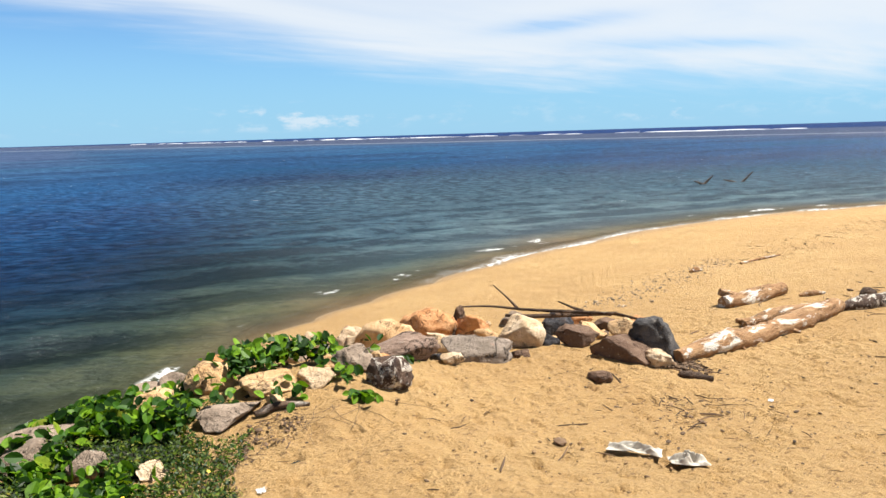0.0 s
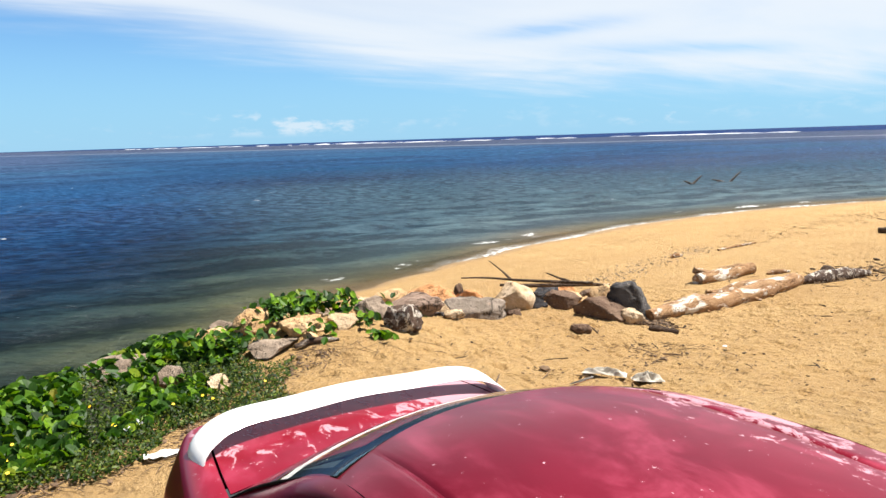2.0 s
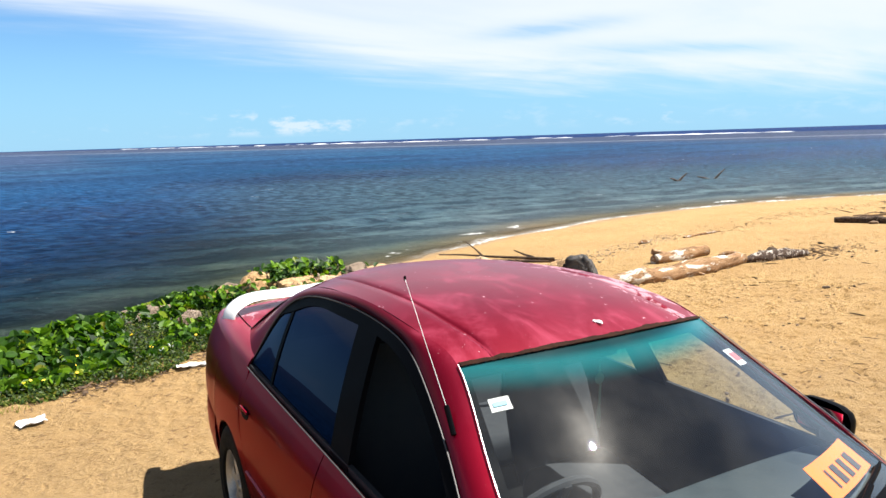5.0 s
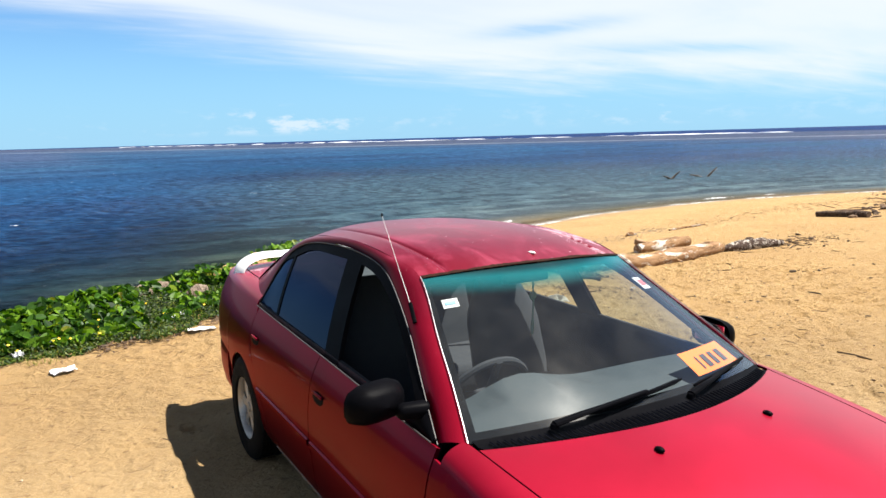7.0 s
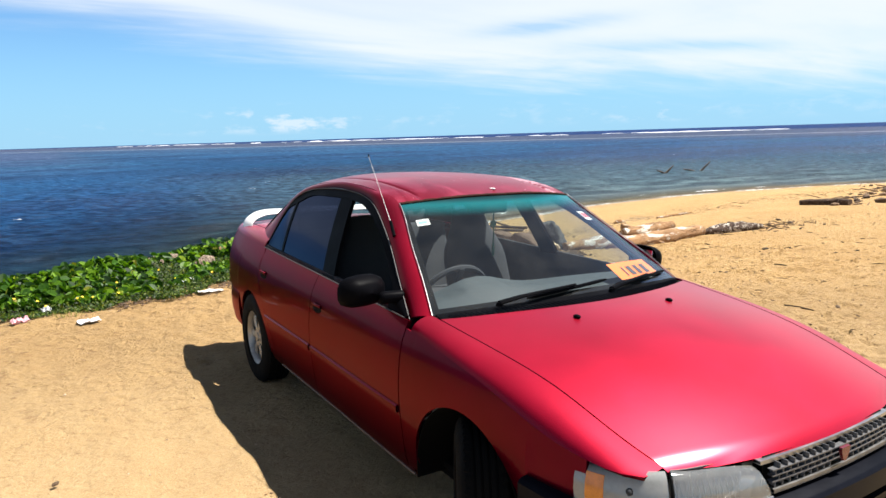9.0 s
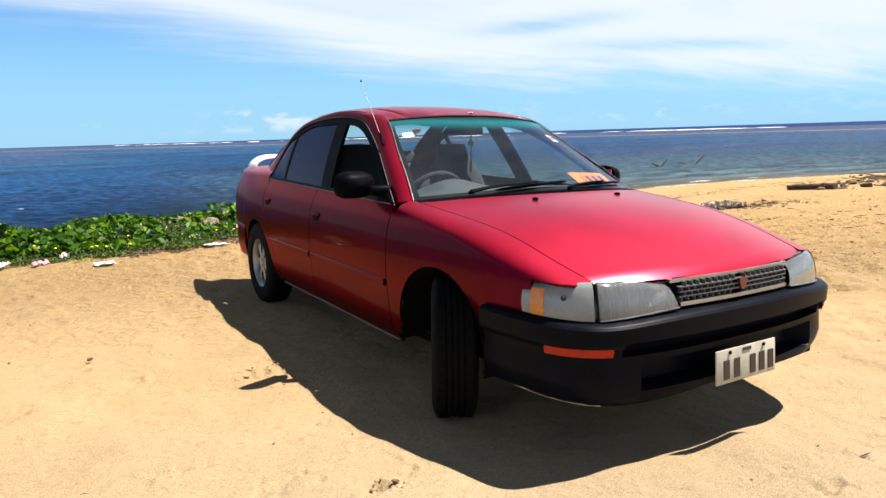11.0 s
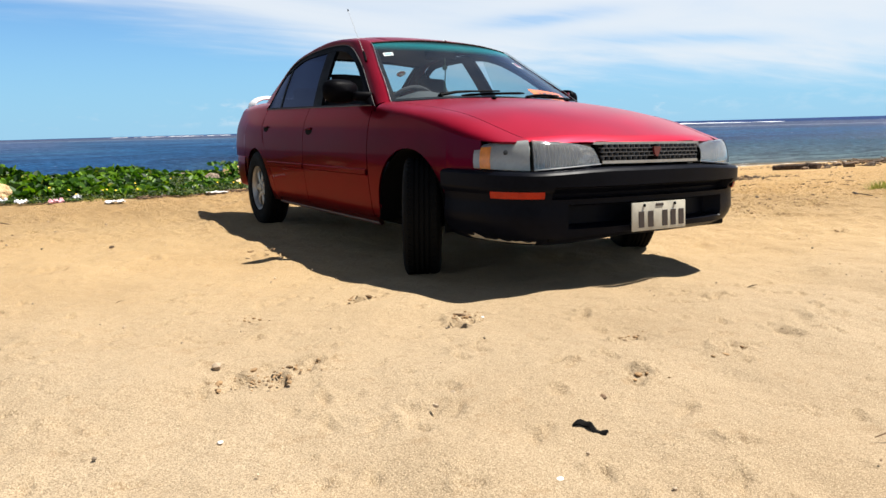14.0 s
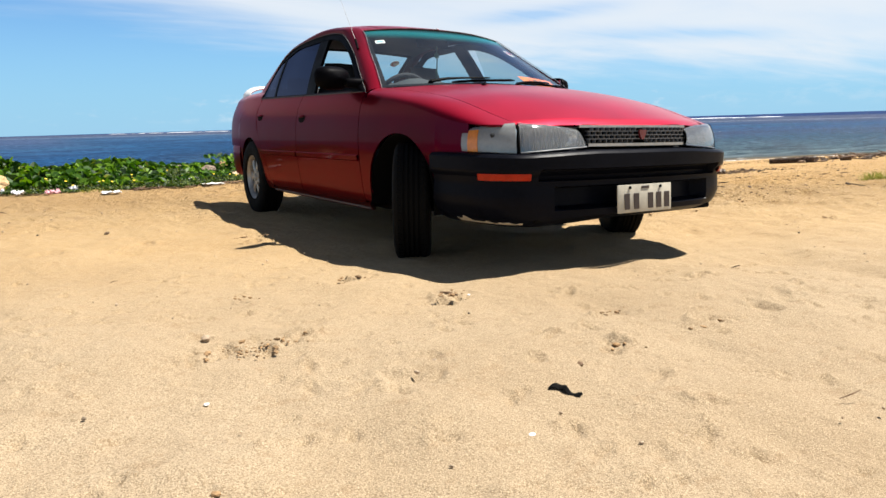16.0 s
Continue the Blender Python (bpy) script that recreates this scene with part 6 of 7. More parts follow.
# round sticker on the rear window
g = Geo()
q0 = np.array((0.486, 1.154, 1.204))
e_u, e_v = np.array([1.0, 0.0, 0.0]), np.array([0.0, -0.858, 0.513])
g.grid([[tuple(q0 + r * (e_u * math.cos(a) + e_v * math.sin(a))) for r in np.linspace(0.004, 0.042, 4)] for a in np.linspace(0, 2 * math.pi, 20, endpoint=False)], 0.001, wrap=True)
round_st = g.part("sticker", PAPER, car, "round white and red window sticker")
g = Geo()
g.grid([[tuple(q0 + np.array([0.0, -0.004, -0.006]) + r * (e_u * math.cos(a) + e_v * math.sin(a))) for r in (0.022, 0.034)] for a in np.linspace(1.2, 5.0, 14)], 0.001)
g.part("print_bar", STICK_RED, round_st)

# ---------------------------------------------------------------- boulders of the sea wall


PLACED = []


def boulder(mat, label, x, y, w, h, d, turn=0.0, seed=1, flat=0.55):
    """A worn boulder: a noisy lump cut by a few random planes, part of it in the sand."""
    PLACED.append((x, y, w, d))
    r = np.random.RandomState(seed)
    cuts = []
    for _ in range(13):
        n = Vector(r.normal(size=3)).normalized()
        cuts.append((n, r.uniform(flat * 0.78, flat * 1.20)))
    bm = bmesh.new()
    bmesh.ops.create_icosphere(bm, subdivisions=4, radius=1.0)
    for v in bm.verts:
        p = v.co.copy()
        for n, c in cuts:
            e = p.dot(n) - c
            if e > 0:
                p -= n * e
        k = 1 + 0.13 * noise.fractal(p * 1.7 + Vector((seed, seed * 2.3, 0)), 0.9, 2.0, 3) + 0.060 * noise.fractal(p * 5.5 + Vector((0, seed, seed)), 0.7, 2.0, 4)
        k -= 0.07 * max(0.0, 1 - abs(noise.noise(p * 2.3 + Vector((seed * 1.9, 0, 4)))) / 0.07)
        v.co = p * k
    ext = [max(v.co[a] for v in bm.verts) - min(v.co[a] for v in bm.verts) for a in range(3)]
    for v in bm.verts:
        v.co = Vector((v.co.x * w / ext[0], v.co.y * d / ext[1], v.co.z * h * 1.35 / ext[2]))
    me = bpy.data.meshes.new("boulder")
    bm.to_mesh(me)
    bm.free()
    me.materials.append(mat)
    me.shade_smooth()
    ob = new("boulder", me)
    ob.matrix_world = pose(x, y, gz(x, y) + h * 0.30, 0, r.uniform(-8, 8), turn)
    return tagged(ob, label, "rock", "boulders of the sea wall")


boulder(R_GREY, "long grey slab at the water side", -0.50, 6.20, 0.70, 0.14, 0.36, 2, 1, 0.7)
boulder(R_GREY, "grey boulder with a pale top in creeper", -0.63, 5.83, 0.44, 0.15, 0.34, 4, 2, 0.6)
boulder(R_GREY, "grey-brown flat stone in creeper", -0.23, 5.44, 0.32, 0.20, 0.25, -0, 3, 0.5)
boulder(R_PALE, "white broken stone in ground cover", 0.17, 5.25, 0.23, 0.11, 0.15, -5, 4, 0.5)
boulder(R_ORANGE, "small red-brown stone in creeper", -0.04, 5.24, 0.13, 0.07, 0.10, -3, 5, 0.8)
boulder(R_PALE, "broad pale slab behind creeper", 0.38, 6.81, 0.57, 0.11, 0.30, -6, 6, 0.55)
boulder(R_GREY, "low dark-edged slab at the water side", 0.41, 7.52, 0.30, 0.11, 0.16, -5, 7, 0.55)
boulder(R_TAN, "tan flat stone under the creeper", 0.31, 6.25, 0.34, 0.22, 0.26, -6, 8, 0.6)
boulder(R_GREY, "pale grey stone beside tan boulder", 0.60, 6.99, 0.32, 0.13, 0.24, -8, 9, 0.6)
boulder(R_TAN, "rounded tan boulder among green creeper", 0.80, 6.52, 0.42, 0.24, 0.32, -10, 10, 0.85)
boulder(R_ORANGE, "small orange-brown rock beside a boulder", 1.01, 7.06, 0.30, 0.14, 0.18, -11, 11, 0.75)
boulder(R_GREY, "small grey stone at the water side", 1.23, 7.49, 0.17, 0.14, 0.13, -12, 12, 0.65)
boulder(R_GREY, "flat cracked grey slab in sand", 0.80, 5.86, 0.52, 0.11, 0.44, -11, 13, 0.62)
boulder(R_TAN, "low reddish tan slab beside creeper", 1.21, 6.10, 0.50, 0.13, 0.36, -15, 14, 0.65)
boulder(R_TAN, "small tan stone beside the reddish slab", 1.18, 5.83, 0.18, 0.09, 0.14, -15, 15, 0.7)
boulder(R_GREY, "rounded grey stone in creeper", 1.76, 7.17, 0.27, 0.19, 0.21, -17, 16, 0.75)
boulder(R_PALE, "pale flat stone between creeper leaves", 1.63, 6.02, 0.34, 0.16, 0.30, -19, 17, 0.60)
boulder(R_SLATE, "blue-grey stone behind creeper", 2.49, 8.23, 0.34, 0.34, 0.26, -20, 18, 0.7)
boulder(R_GREY, "smooth tan-grey boulder beside creeper", 2.02, 6.21, 0.41, 0.28, 0.31, -22, 19, 0.7)
boulder(R_TAN, "small tan stone behind coral rock", 2.43, 6.56, 0.16, 0.15, 0.12, -24, 20, 0.75)
boulder(R_CORAL, "pitted dark and white coral rock", 2.22, 5.84, 0.43, 0.31, 0.33, -25, 21, 0.75)
boulder(R_PURPLE, "long rounded purple-grey boulder", 2.79, 6.93, 0.91, 0.32, 0.48, -25, 22, 0.8)
boulder(R_TAN, "broad tan boulder in the row", 3.51, 8.58, 0.90, 0.53, 0.48, -25, 23, 0.62)
boulder(R_PALE, "low pale slab on the beach's edge", 2.95, 9.97, 0.56, 0.43, 0.30, -19, 24, 0.5)
boulder(R_PALE, "pale flat slab at the row's water side", 3.26, 9.41, 0.61, 0.48, 0.32, -22, 25, 0.5)
boulder(R_PALE, "small pale stone between slabs", 3.11, 8.95, 0.34, 0.34, 0.18, -22, 26, 0.6)
boulder(R_PALE, "pale flat slab in the row", 4.08, 8.11, 0.65, 0.31, 0.37, -30, 27, 0.5)
boulder(R_ORANGE, "large rounded orange-tan boulder", 4.87, 9.97, 0.98, 0.52, 0.57, -28, 28, 0.82)
boulder(R_BROWN, "low brown striped rock beside orange boulder", 5.07, 9.90, 0.67, 0.24, 0.36, -30, 29, 0.6)
boulder(R_BROWN, "upright brown stone under a branch", 5.73, 10.43, 0.27, 0.36, 0.21, -31, 30, 0.6)
boulder(R_ORANGE, "flat orange rock in the row", 5.46, 9.54, 0.58, 0.33, 0.42, -32, 31, 0.6)
boulder(R_TAN, "tan stone beside pale boulder", 5.26, 8.84, 0.39, 0.25, 0.30, -34, 32, 0.6)
boulder(R_PALE, "cracked pale boulder in the row", 4.64, 7.25, 0.62, 0.38, 0.47, -36, 33, 0.52)
boulder(R_GREY, "grey stone behind pale boulder", 6.44, 9.79, 0.53, 0.25, 0.32, -36, 34, 0.65)
boulder(R_RUST, "low grey rock with orange lichen", 3.73, 6.69, 0.82, 0.25, 0.43, -33, 35, 0.62)
boulder(R_PALE, "small pale stone in sand", 3.32, 6.58, 0.28, 0.14, 0.18, -31, 36, 0.7)
boulder(R_BROWN, "low brown stone beside lichen rock", 4.24, 6.60, 0.23, 0.09, 0.12, -37, 37, 0.65)
boulder(R_DARK, "black angular boulder in the row", 5.96, 8.04, 0.59, 0.33, 0.40, -40, 38, 0.58)
boulder(R_DARK, "dark grey stone in sand", 4.93, 6.98, 0.36, 0.19, 0.24, -39, 39, 0.65)
boulder(R_BROWN, "dark brown rounded boulder in the row", 5.25, 6.76, 0.56, 0.26, 0.33, -41, 40, 0.68)
boulder(R_ORANGE, "orange-tan boulder behind black one", 6.89, 8.72, 0.59, 0.27, 0.34, -41, 41, 0.7)
boulder(R_TAN, "small tan stone between dark boulders", 6.00, 7.40, 0.35, 0.20, 0.24, -42, 42, 0.65)
boulder(R_BROWN, "dark brown boulder under the branch", 6.59, 7.68, 0.46, 0.26, 0.31, -44, 43, 0.6)
boulder(R_BROWN, "large wedge-shaped brown boulder", 5.26, 6.11, 0.74, 0.33, 0.47, -45, 44, 0.5)
boulder(R_TAN, "tan boulder among dark ones", 5.85, 6.61, 0.40, 0.26, 0.31, -45, 45, 0.6)
boulder(R_ORANGE, "orange rock at the end of the row", 6.84, 7.27, 0.44, 0.23, 0.29, -46, 46, 0.7)
boulder(R_SLATE, "blocky slate-grey boulder with pale side", 5.82, 6.05, 0.65, 0.39, 0.50, -48, 47, 0.48)
boulder(R_PALE, "rounded pale yellow stone", 5.56, 5.77, 0.35, 0.19, 0.27, -48, 48, 0.88)
boulder(R_BROWN, "brown lump half buried in sand", 4.56, 5.64, 0.27, 0.11, 0.16, -43, 49, 0.8)
boulder(R_TAN, "tan stone at the edge of the creeper", -2.72, 4.22, 0.42, 0.20, 0.34, -32, 35, 0.75)

# smaller stones wedged between them
rs = np.random.RandomState(21)
KINDS = ((R_TAN, "tan stone wedged between boulders"), (R_ORANGE, "orange-brown stone wedged between boulders"), (R_PALE, "pale stone wedged between boulders"), (R_TAN, "small tan stone wedged between boulders"), (R_ORANGE, "small orange-brown stone wedged between boulders"), (R_GREY, "small grey stone wedged between boulders"), (R_DARK, "small dark stone wedged between boulders"), (R_BROWN, "small brown stone wedged between boulders"), (R_PALE, "small pale stone wedged between boulders"))
ROW = [p for p in PLACED if p[0] > 1.9 and p[1] > 5.8]
for k in range(30):
    px_, py_, pw_, _ = ROW[rs.randint(len(ROW))]
    mat, label = KINDS[rs.randint(len(KINDS))]
    w = rs.uniform(0.10, 0.24)
    boulder(mat, label, px_ + rs.normal() * 0.28, py_ + 0.10 + abs(rs.normal()) * 0.22, w, w * rs.uniform(0.5, 0.8), w * rs.uniform(0.6, 0.9), rs.uniform(0, 180), 100 + k, rs.uniform(0.55, 0.75))

# ---------------------------------------------------------------- driftwood


def ground_path(pts, up):
    return [(x, y, gz(x, y) + up_k) for (x, y), up_k in zip(pts, up)]


def log(label, pts, radii, up, mat, seed, knobs=(), name="log", n=16):
    """A tree trunk lying on the sand, with bark knobs and stubs."""
    P = curve3(ground_path(pts, up), 26)
    R = np.interp(np.linspace(0, 1, 26), np.linspace(0, 1, len(radii)), radii)
    g = Geo()
    base = len(g.v)
    g.tube([tuple(p) for p in P], list(R), n)
    for k, v in enumerate(g.v):
        p = Vector(v)
        c = Vector(P[min(k // n, 25)])
        f = 1 + 0.20 * noise.fractal(p * 5.0 + Vector((seed, 0, 0)), 0.6, 2.0, 5) + 0.26 * noise.noise(p * 1.9 + Vector((0, seed, 0)))
        g.v[k] = tuple(c + (p - c) * f)
    for (t, dx, dy, dz, r) in knobs:
        c = P[int(t * 25)]
        g.tube([tuple(c), (c[0] + dx * 0.6, c[1] + dy * 0.6, c[2] + dz * 0.6), (c[0] + dx, c[1] + dy, c[2] + dz)], [r, r * 0.9, r * 0.75], 10, rough=0.08, seed=seed)
    return g.thing(name, mat, label, "driftwood")


log("long bleached driftwood trunk with peeling bark", [(5.86, 5.74), (6.9, 5.92), (8.2, 6.16), (9.5, 6.33), (10.4, 6.48)], [0.09, 0.135, 0.150, 0.150, 0.150, 0.11], [0.05, 0.08, 0.09, 0.10, 0.10], WOOD_PALE, 3, ((0.30, 0.05, -0.16, -0.10, 0.03), (0.62, 0.12, -0.20, -0.06, 0.045), (0.70, 0.20, -0.16, -0.05, 0.03)))
log("dark weathered driftwood log behind a pale trunk", [(8.50, 6.80), (9.34, 6.78), (9.95, 6.68), (10.60, 6.55)], [0.06, 0.12, 0.11, 0.07], [0.05, 0.07, 0.07, 0.07], WOOD_PALE, 5, ((0.1, -0.2, 0.08, 0.04, 0.05),))
log("grey driftwood butt end with pale top", [(10.45, 6.45), (11.0, 6.32), (11.9, 6.05)], [0.06, 0.13, 0.13, 0.06], [0.06, 0.07, 0.06], R_CORAL, 7)
log("short pale log with a forked end", [(9.55, 7.92), (10.15, 7.90), (11.20, 7.96)], [0.12, 0.13, 0.14, 0.12], [0.07, 0.09, 0.10], WOOD_PALE, 9, ((0.30, -0.34, 0.22, 0.14, 0.085),))
log("small pale wood lump on sand", [(11.15, 7.58), (11.38, 7.50), (11.62, 7.40)], [0.02, 0.07, 0.06, 0.02], [0.02, 0.03, 0.02], WOOD_PALE, 11)
log("brown wood stump on sand", [(11.66, 6.81), (11.82, 6.77), (11.98, 6.73)], [0.03, 0.10, 0.09, 0.03], [0.05, 0.07, 0.05], WOOD_DARK, 13)
log("thin stick lying high on the beach", [(13.98, 10.85), (14.79, 10.91), (15.55, 10.87)], [0.028, 0.036, 0.020], [0.02, 0.03, 0.05], WOOD, 15, name="stick")
log("small dark wood chunk on sand", [(12.33, 10.97), (12.50, 10.95), (12.65, 10.89)], [0.02, 0.055, 0.06, 0.02], [0.02, 0.04, 0.02], WOOD, 17)
log("long dark log near the waterline", [(19.18, 9.58), (19.31, 8.79), (19.25, 8.05)], [0.10, 0.11, 0.10], [0.08, 0.09, 0.08], WOOD_DARK, 19)
log("flat piece of bark beside creeper", [(0.98, 5.72), (1.16, 5.72), (1.40, 5.62)], [0.022, 0.030, 0.012], [0.02, 0.03, 0.02], WOOD_DARK, 21, name="driftwood_piece")
log("dark bark chunk beside a log", [(5.52, 5.42), (5.66, 5.30), (5.80, 5.20)], [0.04, 0.05, 0.03], [0.03, 0.03, 0.02], WOOD_DARK, 23, name="driftwood_piece")

# the dead branch on top of the stones
BRANCH = [(4.49, 8.26, -0.16), (4.87, 8.16, -0.19), (5.11, 7.86, -0.2), (5.47, 7.6, -0.23), (5.81, 7.34, -0.25), (6.12, 7.09, -0.27)]
FORK = [(5.15, 7.89, -0.2), (5.21, 8.19, -0.13), (5.32, 8.71, -0.05)]
STUB = [(5.84, 7.31, -0.24), (5.76, 7.45, -0.2), (5.65, 7.62, -0.13)]
LOW = [(4.92, 7.85, -0.26), (5.2, 7.62, -0.27), (6.51, 7.44, -0.4), (6.59, 7.01, -0.41)]
g = Geo()
br = curve3(BRANCH, 16)
g.tube([tuple(p) for p in br], list(np.linspace(0.012, 0.030, 16)), 9, rough=0.12, seed=2)
g.tube([FORK[0], FORK[1], FORK[2]], [0.020, 0.014, 0.007], 8, rough=0.1, seed=3)
g.tube([STUB[0], STUB[1], STUB[2]], [0.026, 0.018, 0.010], 8, rough=0.1, seed=4)
g.tube([LOW[0], LOW[1], LOW[2], LOW[3]], [0.02, 0.032, 0.030, 0.018], 9, rough=0.12, seed=5)
g.thing("dead_branch", WOOD_DARK, "bare dead branch lying over the stones", "driftwood")
# snags standing in the shallows
for arms in (((0, 0, 0.6, -0.3, 0.55), (0.0, 0, -0.7, 0.2, 0.22)), ((2.25, -1.3, 3.0, -1.7, 0.75), (2.25, -1.3, 1.2, -0.7, 0.25))):
    g = Geo()
    for dx, dy, ex, ey, ez in arms:
        g.tube([(39.4 + dx, 32.5 + dy, SEA - 0.1), (39.4 + (dx + ex) / 2, 32.5 + (dy + ey) / 2, SEA + ez * 0.45), (39.4 + ex, 32.5 + ey, SEA + ez)], [0.10, 0.07, 0.03], 7)
    g.thing("snag", WOOD_DARK, "dark dead branch sticking out of the water", "driftwood")

# ---------------------------------------------------------------- creeper and ground cover
bush_front = spl([-7.21, -4.65, -2.76, -2.01, -1.16, -0.77, -0.38, 0.11, 0.59, 0.87], [5.4, 4.81, 4.13, 3.92, 4.08, 4.24, 4.45, 4.59, 4.92, 5.58])

bush_crest = spl([-7.0, -4.65, -2.76, -2.2, -1.3, -0.8, 0.0, 0.9], [6.0, 5.4, 4.72, 4.55, 5.08, 5.55, 6.45, 6.75])


def bush_h(x, y):
    """Height of the plant cushion over the sand."""
    e = y - float(bush_front(x))
    if e < 0 or x > 1.0:
        return 0.0
    crest = float(bush_crest(x))
    up_ = min(1.0, e / max(0.45, crest - y + e))
    down = min(1.0, max(0.0, (crest + 0.95 - y) / 0.95))
    side = min(1.0, max(0.0, (0.9 - x) / 0.7))
    tall = float(np.interp(x, [-2.5, -1.3, -0.8, 0.0, 0.9], [0.30, 0.28, 0.22, 0.14, 0.13]))
    return tall * up_ ** 0.7 * down * side * (0.85 + 0.40 * noise.noise(Vector((x * 1.7, y * 1.7, 0))))


def leaf_disc(V, F, c, n, r, roll, fold):
    """An oval leaf with a blunt tip, folded along its middle and bent down at the end."""
    n = n.normalized()
    a = n.orthogonal().normalized()
    a = (a * math.cos(roll) + n.cross(a) * math.sin(roll)).normalized()
    b = n.cross(a)
    base = len(V)
    half_ = ((-0.75, 0.42), (-0.25, 0.78), (0.35, 0.82), (0.95, 0.45))
    V.append(tuple(c - a * r * 1.15))
    for p, q in half_:
        V.append(tuple(c + a * p * r * 1.15 + b * q * r + n * (fold * q - 0.16 * max(0, p) ** 2) * r))
    V.append(tuple(c + a * r * 1.28 - n * r * 0.24))
    for p, q in half_[::-1]:
        V.append(tuple(c + a * p * r * 1.15 - b * q * r + n * (fold * q - 0.16 * max(0, p) ** 2) * r))
    F.append((base, base + 1, base + 2, base + 3, base + 4, base + 5))
    F.append((base, base + 5, base + 6, base + 7, base + 8, base + 9))


rng = np.random.RandomState(11)
V, F = [], []
stems = Geo()


SHOWN = [p for p in PLACED if p[0] < 2.6 and p[2] > 0.13]


def on_stone(x, y, k=0.60):
    return any(((x - a + 0.05) / (c * k)) ** 2 + ((y - b_ + 0.11) / (d_ * k + 0.06)) ** 2 < 1 for a, b_, c, d_ in SHOWN)


def plant(x, y, h, r, spread=0.75):
    if on_stone(x, y) and rng.rand() < 0.85:
        return
    z0 = gz(x, y)
    c = Vector((x, y, z0 + h))
    n = Vector((rng.normal() * spread + 0.1, rng.normal() * spread - 0.45, 0.9))
    leaf_disc(V, F, c, n, r, rng.uniform(0, 6.28), rng.uniform(0.10, 0.45))


for _ in range(30000):
    x, y = rng.uniform(-7.0, 1.0), rng.uniform(4.0, 6.9)
    if x < -3.6 and rng.rand() < 0.6:
        continue
    h = bush_h(x, y)
    dens = noise.noise(Vector((x * 1.3 + 7, y * 1.3, 2.0)))
    if h < 0.035 or dens < (0.10 if x > -0.9 and y < 5.85 else -0.45):
        continue
    plant(x, y, h * rng.uniform(0.45, 1.18) + 0.02, rng.uniform(0.024, 0.052) * (1.35 if rng.rand() < 0.10 else 1.0), 1.0)
# looser sprigs between the stones
for cx, cy, sx, sy, k, hh in ((1.07, 6.56, 0.28, 0.22, 150, 0.24), (1.51, 6.75, 0.25, 0.14, 120, 0.26), (1.31, 5.81, 0.22, 0.14, 80, 0.12), (1.76, 6.03, 0.20, 0.16, 90, 0.16), (1.88, 5.59, 0.13, 0.08, 30, 0.07), (2.7, 6.64, 0.12, 0.06, 22, 0.06), (0.77, 5.96, 0.12, 0.12, 45, 0.12), (1.9, 6.69, 0.14, 0.14, 60, 0.26), (0.31, 5.9, 0.30, 0.22, 190, 0.26), (0.84, 6.4, 0.16, 0.2, 60, 0.2), (1.15, 6.85, 0.20, 0.12, 60, 0.22), (2.51, 6.80, 0.08, 0.08, 14, 0.28)):
    for _ in range(k):
        x, y = rng.normal(cx, sx * 0.6), rng.normal(cy, sy * 0.6)
        plant(x, y, hh * rng.uniform(0.25, 1.15), rng.uniform(0.026, 0.050), 0.7)
g = Geo()
g.v, g.f = V, F
creeper = g.thing("beach_creeper", LEAF, "dense round-leaved green beach creeper over the stones", "plants", kind="stuff", smooth=0)

# fine-leaved ground cover with yellow flowers along the front
V, F = [], []
for _ in range(95000):
    x, y = rng.uniform(-5.0, 1.25), rng.uniform(3.7, 6.2)
    e = y - float(bush_front(x))
    edge = 0.42 * noise.noise(Vector((x * 2.1, y * 2.1, 4.0))) + 0.12 * noise.noise(Vector((x * 7, y * 7, 1.0)))
    if e < -0.15 + edge or (x > 0.9 and e < 0.2):
        continue
    if rng.rand() < 1.1 * min(1.0, max(0.0, (x - 0.25) / 0.9)) + 0.8 * noise.noise(Vector((x * 4, y * 4, 9.0))) * (x > 0.2):
        continue
    if (x < -0.9 and e > 0.9 and rng.rand() < 0.7) or on_stone(x, y, 0.5):
        continue
    h = max(0.0, bush_h(x, y)) * 0.75 + 0.035
    c = Vector((x, y, gz(x, y) + h * rng.uniform(0.2, 1.1)))
    n = Vector((rng.normal() * 0.8, rng.normal() * 0.8 - 0.2, 1.0)).normalized()
    a = n.orthogonal().normalized()
    t = rng.uniform(0, 6.28)
    a = a * math.cos(t) + n.cross(a) * math.sin(t)
    b = n.cross(a)
    L, w = rng.uniform(0.012, 0.028), rng.uniform(0.005, 0.010)
    k = len(V)
    V += [tuple(c - a * L), tuple(c + b * w), tuple(c + a * L), tuple(c - b * w)]
    F.append((k, k + 1, k + 2, k + 3))
g = Geo()
g.v, g.f = V, F
g.thing("ground_cover", SMALL_LEAF, "low fine-leaved green ground cover at the sand's edge", "plants", kind="stuff", smooth=0)
# stems and litter under the leaves, near black to paint the shade there
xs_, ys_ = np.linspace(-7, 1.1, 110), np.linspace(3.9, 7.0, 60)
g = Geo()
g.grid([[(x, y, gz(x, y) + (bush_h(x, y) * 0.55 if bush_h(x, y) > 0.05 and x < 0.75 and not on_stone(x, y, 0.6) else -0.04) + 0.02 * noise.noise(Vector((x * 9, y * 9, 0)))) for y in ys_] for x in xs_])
g.thing("plant_litter", SOIL, "stems and litter under the creeper, painted dark as shade", "plants", kind="stuff")
